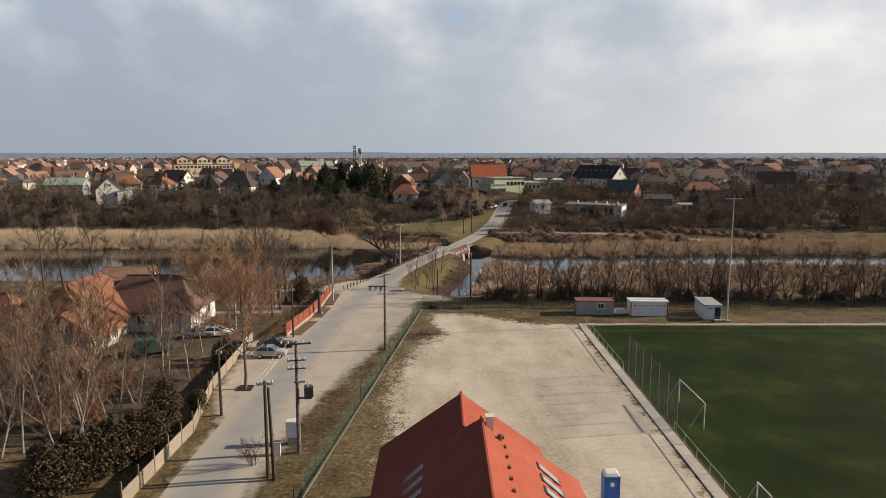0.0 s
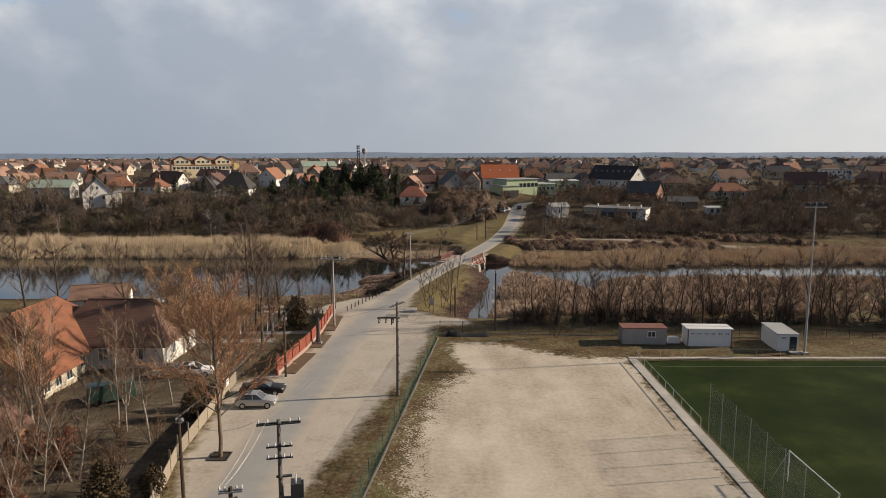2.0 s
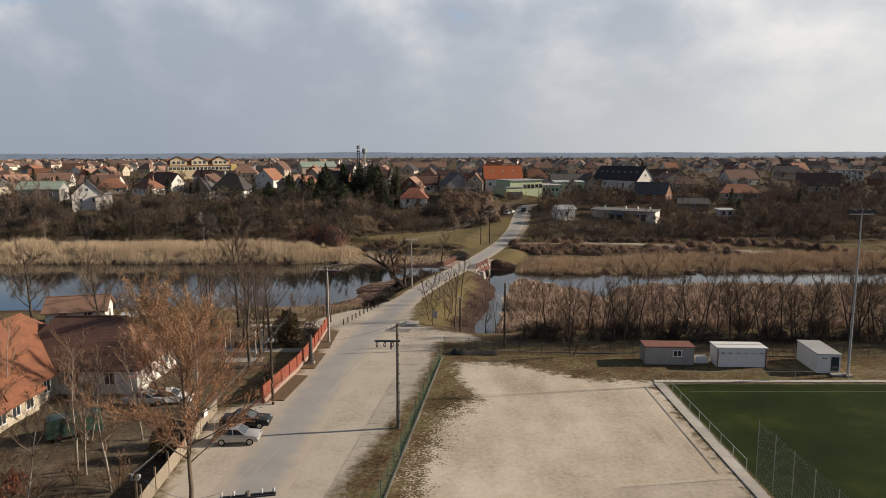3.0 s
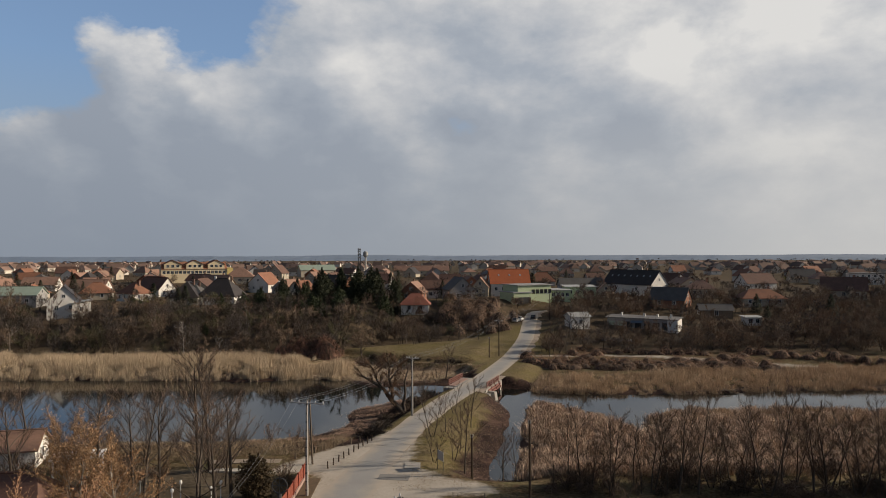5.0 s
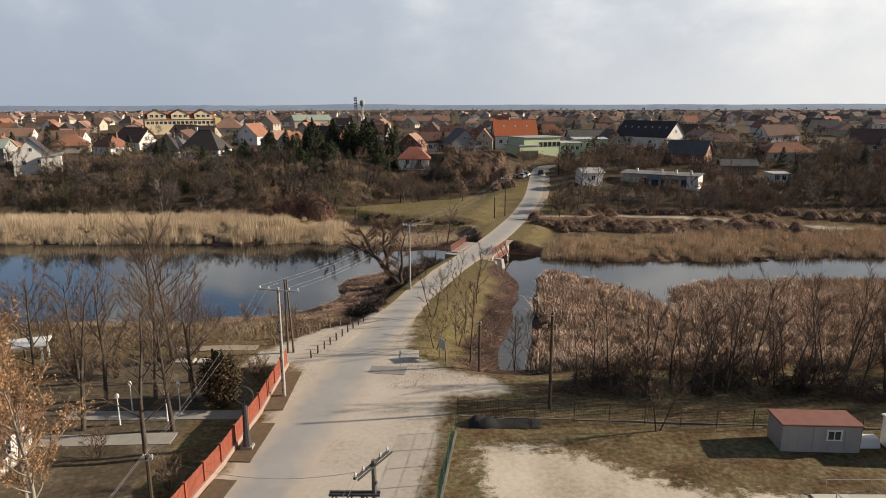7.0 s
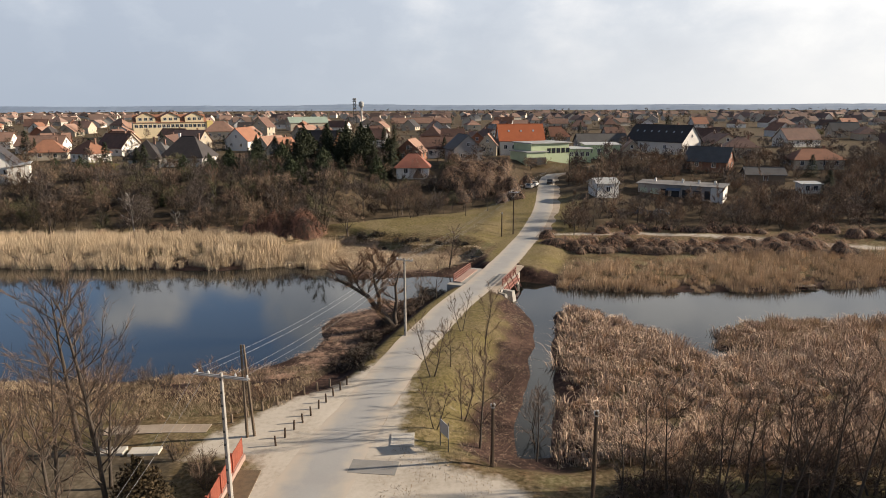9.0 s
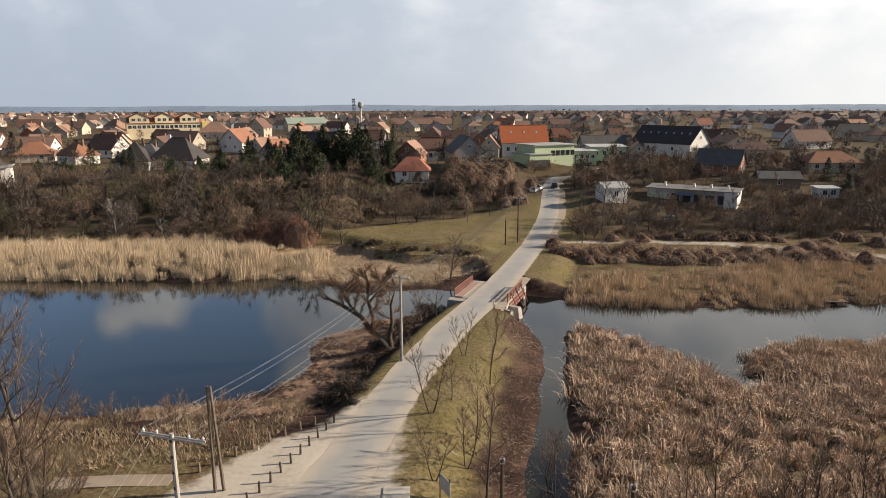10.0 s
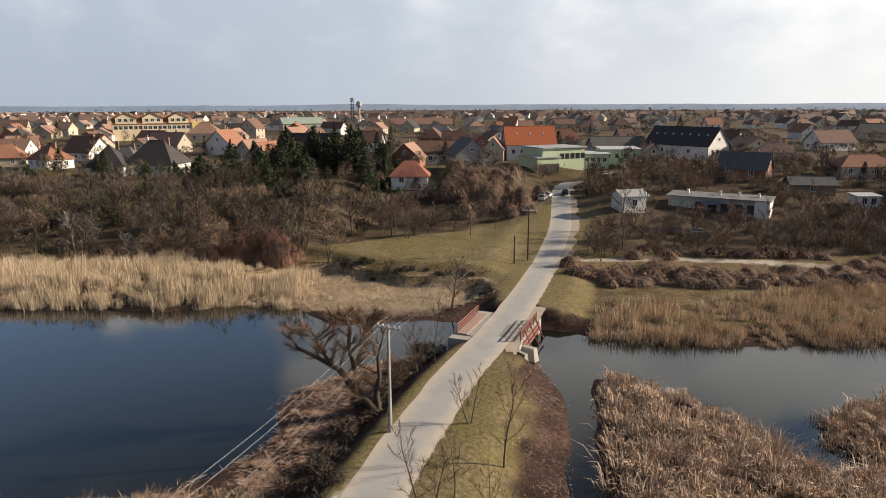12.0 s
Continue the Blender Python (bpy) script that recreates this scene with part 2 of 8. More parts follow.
M = {
    "concrete": mat("concrete", (0.42, 0.40, 0.36), (0.30, 0.28, 0.25), 0.8),
    "pale_concrete": mat("pale_concrete", (0.56, 0.53, 0.47), (0.40, 0.37, 0.32), 0.8),
    "white": mat("white_plaster", (0.80, 0.78, 0.73), (0.62, 0.59, 0.53), 0.5, spread=0.06),
    "cream": mat("cream_plaster", (0.52, 0.46, 0.36), (0.40, 0.345, 0.26), 0.5),
    "grey": mat("grey_plaster", (0.40, 0.39, 0.37), (0.28, 0.27, 0.26), 0.6),
    "school": mat("school_plaster", (0.72, 0.61, 0.40), (0.60, 0.50, 0.33), 0.4),
    "yellow": mat("yellow_plaster", (0.72, 0.56, 0.22), (0.60, 0.46, 0.18), 0.4),
    "green_wall": mat("green_plaster", (0.50, 0.58, 0.38), (0.40, 0.47, 0.30), 0.4),
    "brick": mat("brick_wall", (0.36, 0.17, 0.10), (0.24, 0.11, 0.07), 1.5),
    "orange_tile": mat("orange_tile", (0.33, 0.155, 0.092), (0.21, 0.105, 0.07), 0.7, bump=0.5, fine=7, courses=1.3),
    "rust_tile": mat("weathered_tile", (0.36, 0.215, 0.155), (0.21, 0.135, 0.102), 0.7, bump=0.5, fine=7, courses=1.3),
    "brown_tile": mat("brown_tile", (0.19, 0.105, 0.078), (0.10, 0.064, 0.052), 0.7, bump=0.5, fine=7, courses=1.3),
    "red_tile": mat("red_tile", (0.43, 0.115, 0.065), (0.29, 0.070, 0.044), 0.6, rough=0.75, bump=0.8, fine=22, spec=0.15),
    "dark_tile": mat("dark_tile", (0.065, 0.055, 0.05), (0.035, 0.03, 0.03), 0.7, rough=0.6, bump=0.5),
    "grey_sheet": mat("grey_sheet", (0.46, 0.47, 0.46), (0.33, 0.33, 0.32), 0.4, rough=0.55),
    "green_sheet": mat("green_sheet", (0.36, 0.44, 0.36), (0.28, 0.34, 0.28), 0.4, rough=0.55),
    "rust_sheet": mat("rust_sheet", (0.29, 0.125, 0.092), (0.18, 0.085, 0.066), 0.9, rough=0.65),
    "felt": mat("roof_felt", (0.15, 0.145, 0.14), (0.09, 0.085, 0.08), 0.5),
    "red_wood": mat("red_stained_wood", (0.30, 0.085, 0.05), (0.21, 0.06, 0.04), 1.5, fine=6),
    "red_steel": mat("red_painted_steel", (0.28, 0.125, 0.10), (0.20, 0.10, 0.08), 2.0, rough=0.5),
    "old_wood": mat("grey_wood", (0.22, 0.17, 0.12), (0.12, 0.09, 0.065), 2.0),
    "dark_wood": mat("tarred_wood", (0.085, 0.06, 0.04), (0.05, 0.035, 0.025), 2.0),
    "steel": mat("galvanised_steel", (0.50, 0.50, 0.49), (0.36, 0.36, 0.35), 2.0, rough=0.45, metal=0.6),
    # concrete darkened in colour, on the poles for the shade on their shafts
    "old_concrete": mat("darkened_concrete", (0.20, 0.185, 0.16), (0.12, 0.11, 0.095), 1.0),
    "dark_steel": mat("dark_steel", (0.08, 0.08, 0.08), (0.05, 0.05, 0.05), 2.0, rough=0.5, metal=0.3),
    "white_paint": mat("white_paint", (0.80, 0.80, 0.78), (0.70, 0.69, 0.66), 1.0, rough=0.45, spread=0.04),
    "green_wire": mat("green_coated_wire", (0.05, 0.12, 0.09), (0.035, 0.09, 0.065), 2.0, rough=0.5),
    "net": mat("net_cord", (0.27, 0.30, 0.30), (0.18, 0.205, 0.205), 2.0),
    "porcelain": mat("porcelain", (0.72, 0.72, 0.70), (0.55, 0.54, 0.52), 3.0, rough=0.25, spec=0.5),
    "cable": mat("cable", (0.30, 0.30, 0.30), (0.22, 0.22, 0.22), 1.0, rough=0.4, metal=0.5),
    "blue_plastic": mat("blue_plastic", (0.03, 0.12, 0.42), (0.025, 0.09, 0.34), 1.0, rough=0.45, spread=0.02),
    "rubber": mat("rubber", (0.025, 0.025, 0.025), (0.015, 0.015, 0.015), 3.0),
    "glass": glass("dark_glass"),
    # pale base colour holds the sky's reflection on the roof panes
    "sky_glass": glass("sky_toned_glass", (0.42, 0.46, 0.48)),
    "bark": mat("grey_brown_bark", (0.17, 0.13, 0.095), (0.085, 0.065, 0.05), 3.0, bump=0.6),
    "pale_bark": mat("pale_bark", (0.42, 0.38, 0.32), (0.17, 0.14, 0.11), 3.0, bump=0.4),
    "dark_bark": mat("dark_bark", (0.095, 0.075, 0.058), (0.05, 0.04, 0.032), 3.0, bump=0.6),
    "twig": mat("brown_twigs", (0.178, 0.121, 0.083), (0.095, 0.064, 0.047), 1.0, bump=0, island=0.35),
    "grey_twig": mat("grey_twigs", (0.133, 0.107, 0.090), (0.062, 0.050, 0.043), 1.0, bump=0, island=0.35),
    "red_twig": mat("reddish_twigs", (0.225, 0.138, 0.085), (0.11, 0.07, 0.046), 1.0, bump=0, island=0.35),
    "deep_twig": mat("dark_twigs", (0.070, 0.055, 0.041), (0.033, 0.027, 0.021), 1.0, bump=0, island=0.5),
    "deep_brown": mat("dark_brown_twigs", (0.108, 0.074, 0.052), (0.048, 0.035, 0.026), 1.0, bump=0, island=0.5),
    "yard_tile": mat("sunlit_yard_tile", (0.31, 0.125, 0.065), (0.13, 0.062, 0.042), 0.8, bump=0.5, fine=7, courses=1.3),
    "stalk": mat("dry_stalks", (0.46, 0.355, 0.235), (0.19, 0.14, 0.09), 0.4, bump=0, island=0.45, fine=6),
    "vine": mat("dry_creeper", (0.36, 0.235, 0.155), (0.17, 0.11, 0.075), 0.5, bump=0, island=0.4),
    "dry_leaf": mat("dry_orange_leaves", (0.43, 0.245, 0.14), (0.25, 0.14, 0.08), 1.5, bump=0, island=0.4),
    "tan_leaf": mat("dry_tan_leaves", (0.42, 0.27, 0.14), (0.27, 0.16, 0.09), 1.5, bump=0, island=0.4),
    "needle": mat("dark_needles", (0.055, 0.060, 0.030), (0.026, 0.034, 0.018), 1.0, bump=0, island=0.4),
    "thuja": mat("browned_thuja", (0.088, 0.056, 0.026), (0.034, 0.029, 0.014), 0.8, bump=0, island=0.45),
    "yellow_bush": mat("yellow_green_bush", (0.26, 0.24, 0.06), (0.15, 0.15, 0.05), 1.0, bump=0, island=0.3),
    "reed": mat("straw_reed", (0.60, 0.485, 0.34), (0.42, 0.325, 0.215), 0.25, bump=0, island=0.30, fine=6),
    "old_reed": mat("weathered_reed", (0.69, 0.53, 0.39), (0.26, 0.168, 0.112), 0.5, bump=0, island=0.45, fine=4),
    "litter": mat("reed_litter", (0.56, 0.40, 0.28), (0.12, 0.076, 0.06), 0.5, bump=0, island=0.45, fine=6),
    "weed": mat("dry_grass_blades", (0.25, 0.195, 0.10), (0.14, 0.105, 0.055), 0.4, bump=0, island=0.35, fine=6),
}
M["bright_tile"] = mat("bright_orange_tile", (0.50, 0.15, 0.06), (0.40, 0.115, 0.05), 0.6, bump=0.4)
M["brick_red_tile"] = mat("brick_red_tile", (0.32, 0.125, 0.085), (0.22, 0.09, 0.065), 0.7, bump=0.5)
M["pink_concrete"] = mat("reddish_concrete", (0.42, 0.30, 0.25), (0.33, 0.22, 0.18), 0.8)
M["old_roof"] = mat("weathered_roof_sheet", (0.26, 0.25, 0.24), (0.16, 0.155, 0.15), 0.5)
M["tan_reed"] = mat("tan_reed", (0.66, 0.51, 0.345), (0.31, 0.215, 0.135), 0.35, bump=0, island=0.45, fine=4)
M["far_roof"] = mat("far_tiles", (0.29, 0.185, 0.14), (0.13, 0.10, 0.085), 0.05, bump=0, island=0.45)
M["far_wall"] = mat("far_plaster", (0.66, 0.61, 0.52), (0.40, 0.36, 0.31), 0.05, bump=0, island=0.3)
M["shore"] = mat("reddish_reed_litter", (0.54, 0.36, 0.25), (0.21, 0.125, 0.09), 0.6, bump=0, island=0.45, fine=4)
M["panel"] = mat("weathered_panel", (0.33, 0.285, 0.22), (0.20, 0.17, 0.13), 1.2, bump=0.4)
M["copper"] = mat("copper_leaves", (0.30, 0.115, 0.065), (0.15, 0.06, 0.038), 1.0, bump=0, island=0.45)
M["net_post"] = mat("weathered_steel", (0.27, 0.28, 0.28), (0.19, 0.20, 0.20), 2.0, rough=0.5, metal=0.4)
M["tan_twig"] = mat("tan_twigs", (0.255, 0.182, 0.122), (0.14, 0.098, 0.066), 1.0, bump=0, island=0.35)
M["olive_twig"] = mat("olive_twigs", (0.115, 0.105, 0.052), (0.06, 0.058, 0.03), 1.0, bump=0, island=0.4)
M["pine"] = mat("dull_pine_needles", (0.062, 0.075, 0.033), (0.030, 0.040, 0.020), 1.0, bump=0, island=0.45)
M["tree_bark"] = mat("dark_grey_bark", (0.105, 0.084, 0.065), (0.05, 0.04, 0.032), 3.0, bump=0.6)
M["tarp"] = mat("faded_tarpaulin", (0.16, 0.20, 0.26), (0.11, 0.14, 0.19), 1.0)


# ---- mesh building ----
class Shape:
    """Collects vertices and faces of one mesh."""

    def __init__(self):
        self.v, self.f = [], []

    def add(self, pts, faces):
        k = len(self.v)
        self.v += [tuple(p) for p in pts]
        self.f += [tuple(i + k for i in f) for f in faces]
        return self

    def box(self, c, s, rz=0.0, top=1.0):
        """A box about the centre c; top narrows its upper face."""
        co, si = math.cos(rz), math.sin(rz)
        pts = []
        for dz, k in ((-0.5, 1.0), (0.5, top)):
            for dx, dy in ((-0.5, -0.5), (0.5, -0.5), (0.5, 0.5), (-0.5, 0.5)):
                x, y = dx * s[0] * k, dy * s[1] * k
                pts.append((c[0] + x * co - y * si, c[1] + x * si + y * co, c[2] + dz * s[2]))
        return self.add(pts, [(3, 2, 1, 0), (4, 5, 6, 7), (0, 1, 5, 4), (1, 2, 6, 5), (2, 3, 7, 6), (3, 0, 4, 7)])

    def tube(self, path, radii, n=6, caps=True):
        """A tapered tube along a path of points."""
        path = [Vector(p) for p in path]
        pts = []
        for i, p in enumerate(path):
            d = (path[min(i + 1, len(path) - 1)] - path[max(i - 1, 0)]).normalized()
            side = d.cross(Vector((0.31, 0.17, 0.93) if abs(d.z) < 0.9 else (1, 0, 0))).normalized()
            other = d.cross(side)
            r = radii[i] if isinstance(radii, (list, tuple)) else radii
            for k in range(n):
                a = 2 * math.pi * k / n
                pts.append(p + side * (r * math.cos(a)) + other * (r * math.sin(a)))
        faces = [(i * n + k, i * n + (k + 1) % n, (i + 1) * n + (k + 1) % n, (i + 1) * n + k)
                 for i in range(len(path) - 1) for k in range(n)]
        if caps:
            faces += [tuple(range(n - 1, -1, -1)), tuple((len(path) - 1) * n + k for k in range(n))]
        return self.add(pts, faces)

    def slab(self, pts, thick):
        """A plate under the polygon pts."""
        n = len(pts)
        pts = [Vector(p) for p in pts]
        nor = (pts[1] - pts[0]).cross(pts[2] - pts[0]).normalized()
        if nor.z < 0:
            pts.reverse()
            nor = -nor
        low = [p - nor * thick for p in pts]
        return self.add(pts + low, [tuple(range(n)), tuple(range(2 * n - 1, n - 1, -1))] +
                        [(i, i + n, (i + 1) % n + n, (i + 1) % n) for i in range(n)])

    def mesh(self, name, material):
        me = bpy.data.meshes.new(name)
        me.from_pydata(self.v, [], self.f)
        me.materials.append(material)
        return me


def part(name, shape, material, parent=None, label=""):
    """Links one mesh object, under a thing or under a part."""
    ob = new(name, shape if isinstance(shape, bpy.types.Mesh) else shape.mesh(name, material))
    ob.parent = parent
    if label:
        tagged(ob, label)
    return ob


def thing(name, label, category, x=0, y=0, z=0, rz=0.0, group="", kind=""):
    ob = new(name)
    ob.matrix_basis = pose(x, y, z, 0, 0, rz)
    ob.empty_display_size = 0.2
    return tagged(ob, label, category, group, kind)


def soften(ob, width=0.02, segments=1):
    mod = ob.modifiers.new("bevel", "BEVEL")
    mod.width, mod.segments, mod.limit_method = width, segments, "ANGLE"
    return ob


def smooth(ob):
    for p in ob.data.polygons:
        p.use_smooth = True
    return ob


RND = random.Random(11)


# ---- the lie of the land ----
def sm(a, b, v):
    u = min(1.0, max(0.0, (v - a) / (b - a)))
    return u * u * (3 - 2 * u)


ROAD = [(-17.6, 20), (-18.0, 52), (-17.6, 75), (-16.4, 100), (-13.2, 120), (-9.0, 140), (-4.3, 156), (1.7, 172), (6.2, 186),
        (12.3, 207), (18.6, 232), (23.6, 262), (26.5, 281), (45.0, 296), (75.0, 318)]


def road_x(y):
    for (xa, ya), (xb, yb) in zip(ROAD, ROAD[1:]):
        if y <= yb:
            return xa + (xb - xa) * (y - ya) / (yb - ya)
    return ROAD[-1][0]


def road_z(y):
    return 3.6 * sm(200, 268, y) + 4.6 * sm(262, 320, y)


def hill(x, y):
    """Height of the land beyond the ponds, without the road's hollow."""
    side = sm(-36, -20, x) * (1 - sm(14, 24, x))
    left = sm(204 + 34 * side, 258 + 20 * side, y)
    right = sm(206, 292, y)
    k = sm(16, 40, x)
    return 8.6 * (left * (1 - k) + right * k) + 1.2 * sm(290, 420, y) - 3.0 * sm(600, 1500, y)


def land(x, y):
    if y < 195:
        return 0.0
    d = abs(x - road_x(y))
    k = sm(4, 17, d) if y < 330 else 1.0
    return road_z(y) * (1 - k) + hill(x, y) * k


WATER = -2.0
# the left pond, the channel below the bridge with the right pond, and the bay behind the reeds
POND_W = [(-300, 187), (-74, 186.5), (-45, 185), (-36, 188), (-26, 186), (-20, 179), (-8, 181), (3.5, 179), (5.5, 171), (-3, 170.5), (-8.5, 167.0), (-12.5, 165.5),
          (-16.3, 161), (-20.4, 157.8), (-21.2, 154.5), (-19.6, 150), (-20.3, 146.5), (-23, 142.5), (-26.5, 138.8), (-38, 136.5), (-64, 135.5), (-300, 134)]
POND_E = [(3.0, 179), (11, 176), (15, 173), (30, 171), (47, 171.5), (63, 174.5), (300, 176), (300, 156), (52, 155.5), (38, 155), (30, 151.5), (28.2, 147),
          (31, 143.2), (27, 141), (23.5, 144), (22, 149), (18, 156.5), (13.5, 160.5), (11.0, 161), (9.2, 153), (7.5, 140), (5.6, 129), (4.4, 121), (1.2, 121),
          (2.0, 128), (4.4, 141), (6.5, 153), (5.6, 163), (3.0, 170)]
LOT = [(-4, 30), (-4.6, 60), (-5.6, 64), (-5.4, 73), (-3.2, 84), (0.3, 90), (-2.2, 98), (-1.6, 101.5), (4, 101.6), (10, 97.5), (14.6, 95), (19.9, 95), (19.9, 30)]
APRON = [(-20.4, 20), (-20.6, 58), (-24.0, 68), (-25.2, 86), (-20.9, 90), (-19.6, 100), (-18.4, 117.8), (-24.4, 118.0), (-24.0, 120.0), (-22.3, 123.4), (-18.9, 127.8), (-15.0, 131.8), (-12, 137), (-8.2, 143),
         (-8.5, 122), (-5.2, 117), (0.5, 114), (1.5, 111.6), (-4.6, 110.5), (-5.2, 101), (-6.6, 92), (-8.6, 82), (-11.6, 70), (-14.0, 60), (-15.2, 20)]
PITCH = [(21.0, 94.2), (140, 94.2), (140, -60), (21.0, -60)]
YARD = [(-25, 118), (-26, 60), (-32, 52), (-52, 60), (-58, 112), (-40, 120)]
LAWN = [(-30, 215), (-25.7, 211.3), (-18.9, 206), (-11.9, 203.8), (-4.2, 201.8), (2, 199.5), (7, 199), (12, 214), (21, 252), (8, 246), (-3, 231), (-17, 223)]
MARSH = [(-40, 185), (-34, 190), (-26, 186), (-18, 182), (-6, 184), (1, 188), (0.5, 194.5), (-5, 195.5), (-11.5, 196.5), (-18.3, 200.8), (-24.4, 207), (-32, 207), (-38, 200)]
TRACK = [(17, 207.5), (34, 208.5), (50, 206), (66, 201.5), (100, 196), (180, 192)]


def inside(poly, x, y):
    """Distance to the polygon's edge, positive inside it (arrays)."""
    d, odd = np.full(x.shape, 1e9), np.zeros(x.shape, bool)
    for (xa, ya), (xb, yb) in zip(poly, poly[1:] + poly[:1]):
        ex, ey = xb - xa, yb - ya
        t = np.clip(((x - xa) * ex + (y - ya) * ey) / (ex * ex + ey * ey), 0, 1)
        d = np.minimum(d, np.hypot(x - xa - t * ex, y - ya - t * ey))
        if ya != yb:
            odd ^= ((ya > y) != (yb > y)) & (x < (xb - xa) * (y - ya) / (yb - ya) + xa)
    return np.where(odd, d, -d)


def along(path, x, y):
    d = np.full(x.shape, 1e9)
    for (xa, ya), (xb, yb) in zip(path, path[1:]):
        ex, ey = xb - xa, yb - ya
        t = np.clip(((x - xa) * ex + (y - ya) * ey) / (ex * ex + ey * ey), 0, 1)
        d = np.minimum(d, np.hypot(x - xa - t * ex, y - ya - t * ey))
    return d


def rough_noise(x, y, scale, seed):
    """Cheap smooth noise on arrays, about -1 to 1."""
    r = np.random.RandomState(seed)
    out = np.zeros_like(x)
    for i in range(7):
        a, k, ph = r.uniform(0, 6.28), scale * r.uniform(0.6, 2.2), r.uniform(0, 6.28)
        out += np.sin((x * math.cos(a) + y * math.sin(a)) * k + ph + 1.3 * np.sin((x * math.sin(a) - y * math.cos(a)) * k * 0.6 + ph))
    return out / 4.0


def lines(lo, hi, step, far_lo, far_hi, grow=1.16):
    c = list(np.arange(lo, hi + 1e-6, step))
    s, v = step, hi
    while v < far_hi:
        s *= grow
        v += s
        c.append(v)
    s, v = step, lo
    while v > far_lo:
        s *= grow
        v -= s
        c.insert(0, v)
    return np.array(c)


def smooth_np(a, b, v):
    u = np.clip((v - a) / (b - a), 0, 1)
    return u * u * (3 - 2 * u)


def ground_height(x, y):
    """Ground level as an array, ponds dug out."""
    base = np.vectorize(land)(x, y)
    base = base + 1.1 * smooth_np(-3.4, 0.8, inside(LAWN, x, y)) * smooth_np(4.5, 11, np.abs(x - np.vectorize(road_x)(y))) * smooth_np(250, 225, y)
    wet = np.maximum(inside(POND_W, x, y), inside(POND_E, x, y)) + 0.5 * rough_noise(x, y, 0.45, 3)
    # low marsh banks: the shore lies just above the water, the land rises behind it
    bank = smooth_np(0, -7.0, wet)
    cause = np.abs(x - np.vectorize(road_x)(y))
    keep = smooth_np(12.0, 5.0, cause)
    low = WATER - 1.2 * smooth_np(-0.3, 4, wet) + 0.25 * smooth_np(0.3, -0.6, wet)
    off = x - np.vectorize(road_x)(y)
    marsh = np.maximum(smooth_np(118, 126, y) * smooth_np(206, 199, y) * smooth_np(1.0, 6.0, off + 2), smooth_np(128, 138, y) * smooth_np(189, 183, y) * smooth_np(-3.2, -6.2, off))
    keep = np.where(off < 0, smooth_np(6.2, 3.2, cause), keep)
    lift = np.maximum(bank * (1 - 0.72 * marsh), 0)
    lift = np.where(wet < 0, np.maximum(lift, keep * smooth_np(0, -3.0, wet)), 0)
    lift = lift * (1 - 0.88 * smooth_np(-0.6, 0.9, inside(MARSH, x, y) + 0.4 * rough_noise(x, y, 0.6, 21)))
    h = low + (base - low) * lift
    rough = 0.10 * rough_noise(x, y, 0.55, 5) * smooth_np(-0.5, -4, wet)
    return h, rough, wet


gx, gy = lines(-48, 52, 0.8, -4200, 4200), lines(36, 216, 0.8, -400, 4600)
GX, GY = np.meshgrid(gx, gy)
GH, GR, WET = ground_height(GX, GY)
z_road = np.abs(GX - np.vectorize(road_x)(GY))
hard = np.maximum(inside(LOT, GX, GY), np.maximum(inside(APRON, GX, GY), inside(PITCH, GX, GY)))
GH = GH + GR * smooth_np(0.5, -2.5, hard) * smooth_np(3.2, 6.0, z_road)
GH -= 0.10 * smooth_np(0.4, 2.0, inside(PITCH, GX, GY)) + 0.12 * smooth_np(2.4, 1.5, z_road) * (GY > 30) * (GY < 300)
jit = rough_noise(GX, GY, 0.9, 8)
x_road = np.vectorize(road_x)(GY)
zones = {
    "gravel": smooth_np(-3.2, 3.6, inside(LOT, GX, GY) + 0.4 * jit),
    "paved": np.maximum(smooth_np(-1.4, 1.2, inside(APRON, GX, GY) + 0.25 * jit), 0.75 * smooth_np(2.2, 0.6, along(TRACK, GX, GY) + 0.3 * jit)),
    "speckle": smooth_np(6.0, -1.0, GX) * smooth_np(96, 88, GY),
    "turf": smooth_np(-0.3, 0.3, inside(PITCH, GX, GY)),
    "mud": np.maximum(np.maximum(smooth_np(-5.6, -2.0, WET + 1.5 * jit), smooth_np(-1, 1.5, inside(MARSH, GX, GY) + jit)), smooth_np(-3.6, -4.8, GX - x_road + 0.4 * jit) * smooth_np(124, 132, GY) * smooth_np(192, 186, GY)) * (1 - smooth_np(200, 207, GY)),
    "straw": smooth_np(-1.5, 1.5, inside(MARSH, GX, GY) + jit),
    "yard": smooth_np(-2, 2, inside(YARD, GX, GY)),
    "lawn": np.maximum(smooth_np(-3, 2, inside(LAWN, GX, GY) + jit), smooth_np(np.where(GX < x_road, 4.4, 11.0), np.where(GX < x_road, 3.6, 8.0), z_road) * smooth_np(110, 120, GY) * smooth_np(260, 230, GY)),
    "wood": smooth_np(209, 216, GY) * (1 - smooth_np(-3, 2, inside(LAWN, GX, GY))) * (1 - 0.42 * smooth_np(262, 290, GY)) * smooth_np(4200, 2600, GY),
}


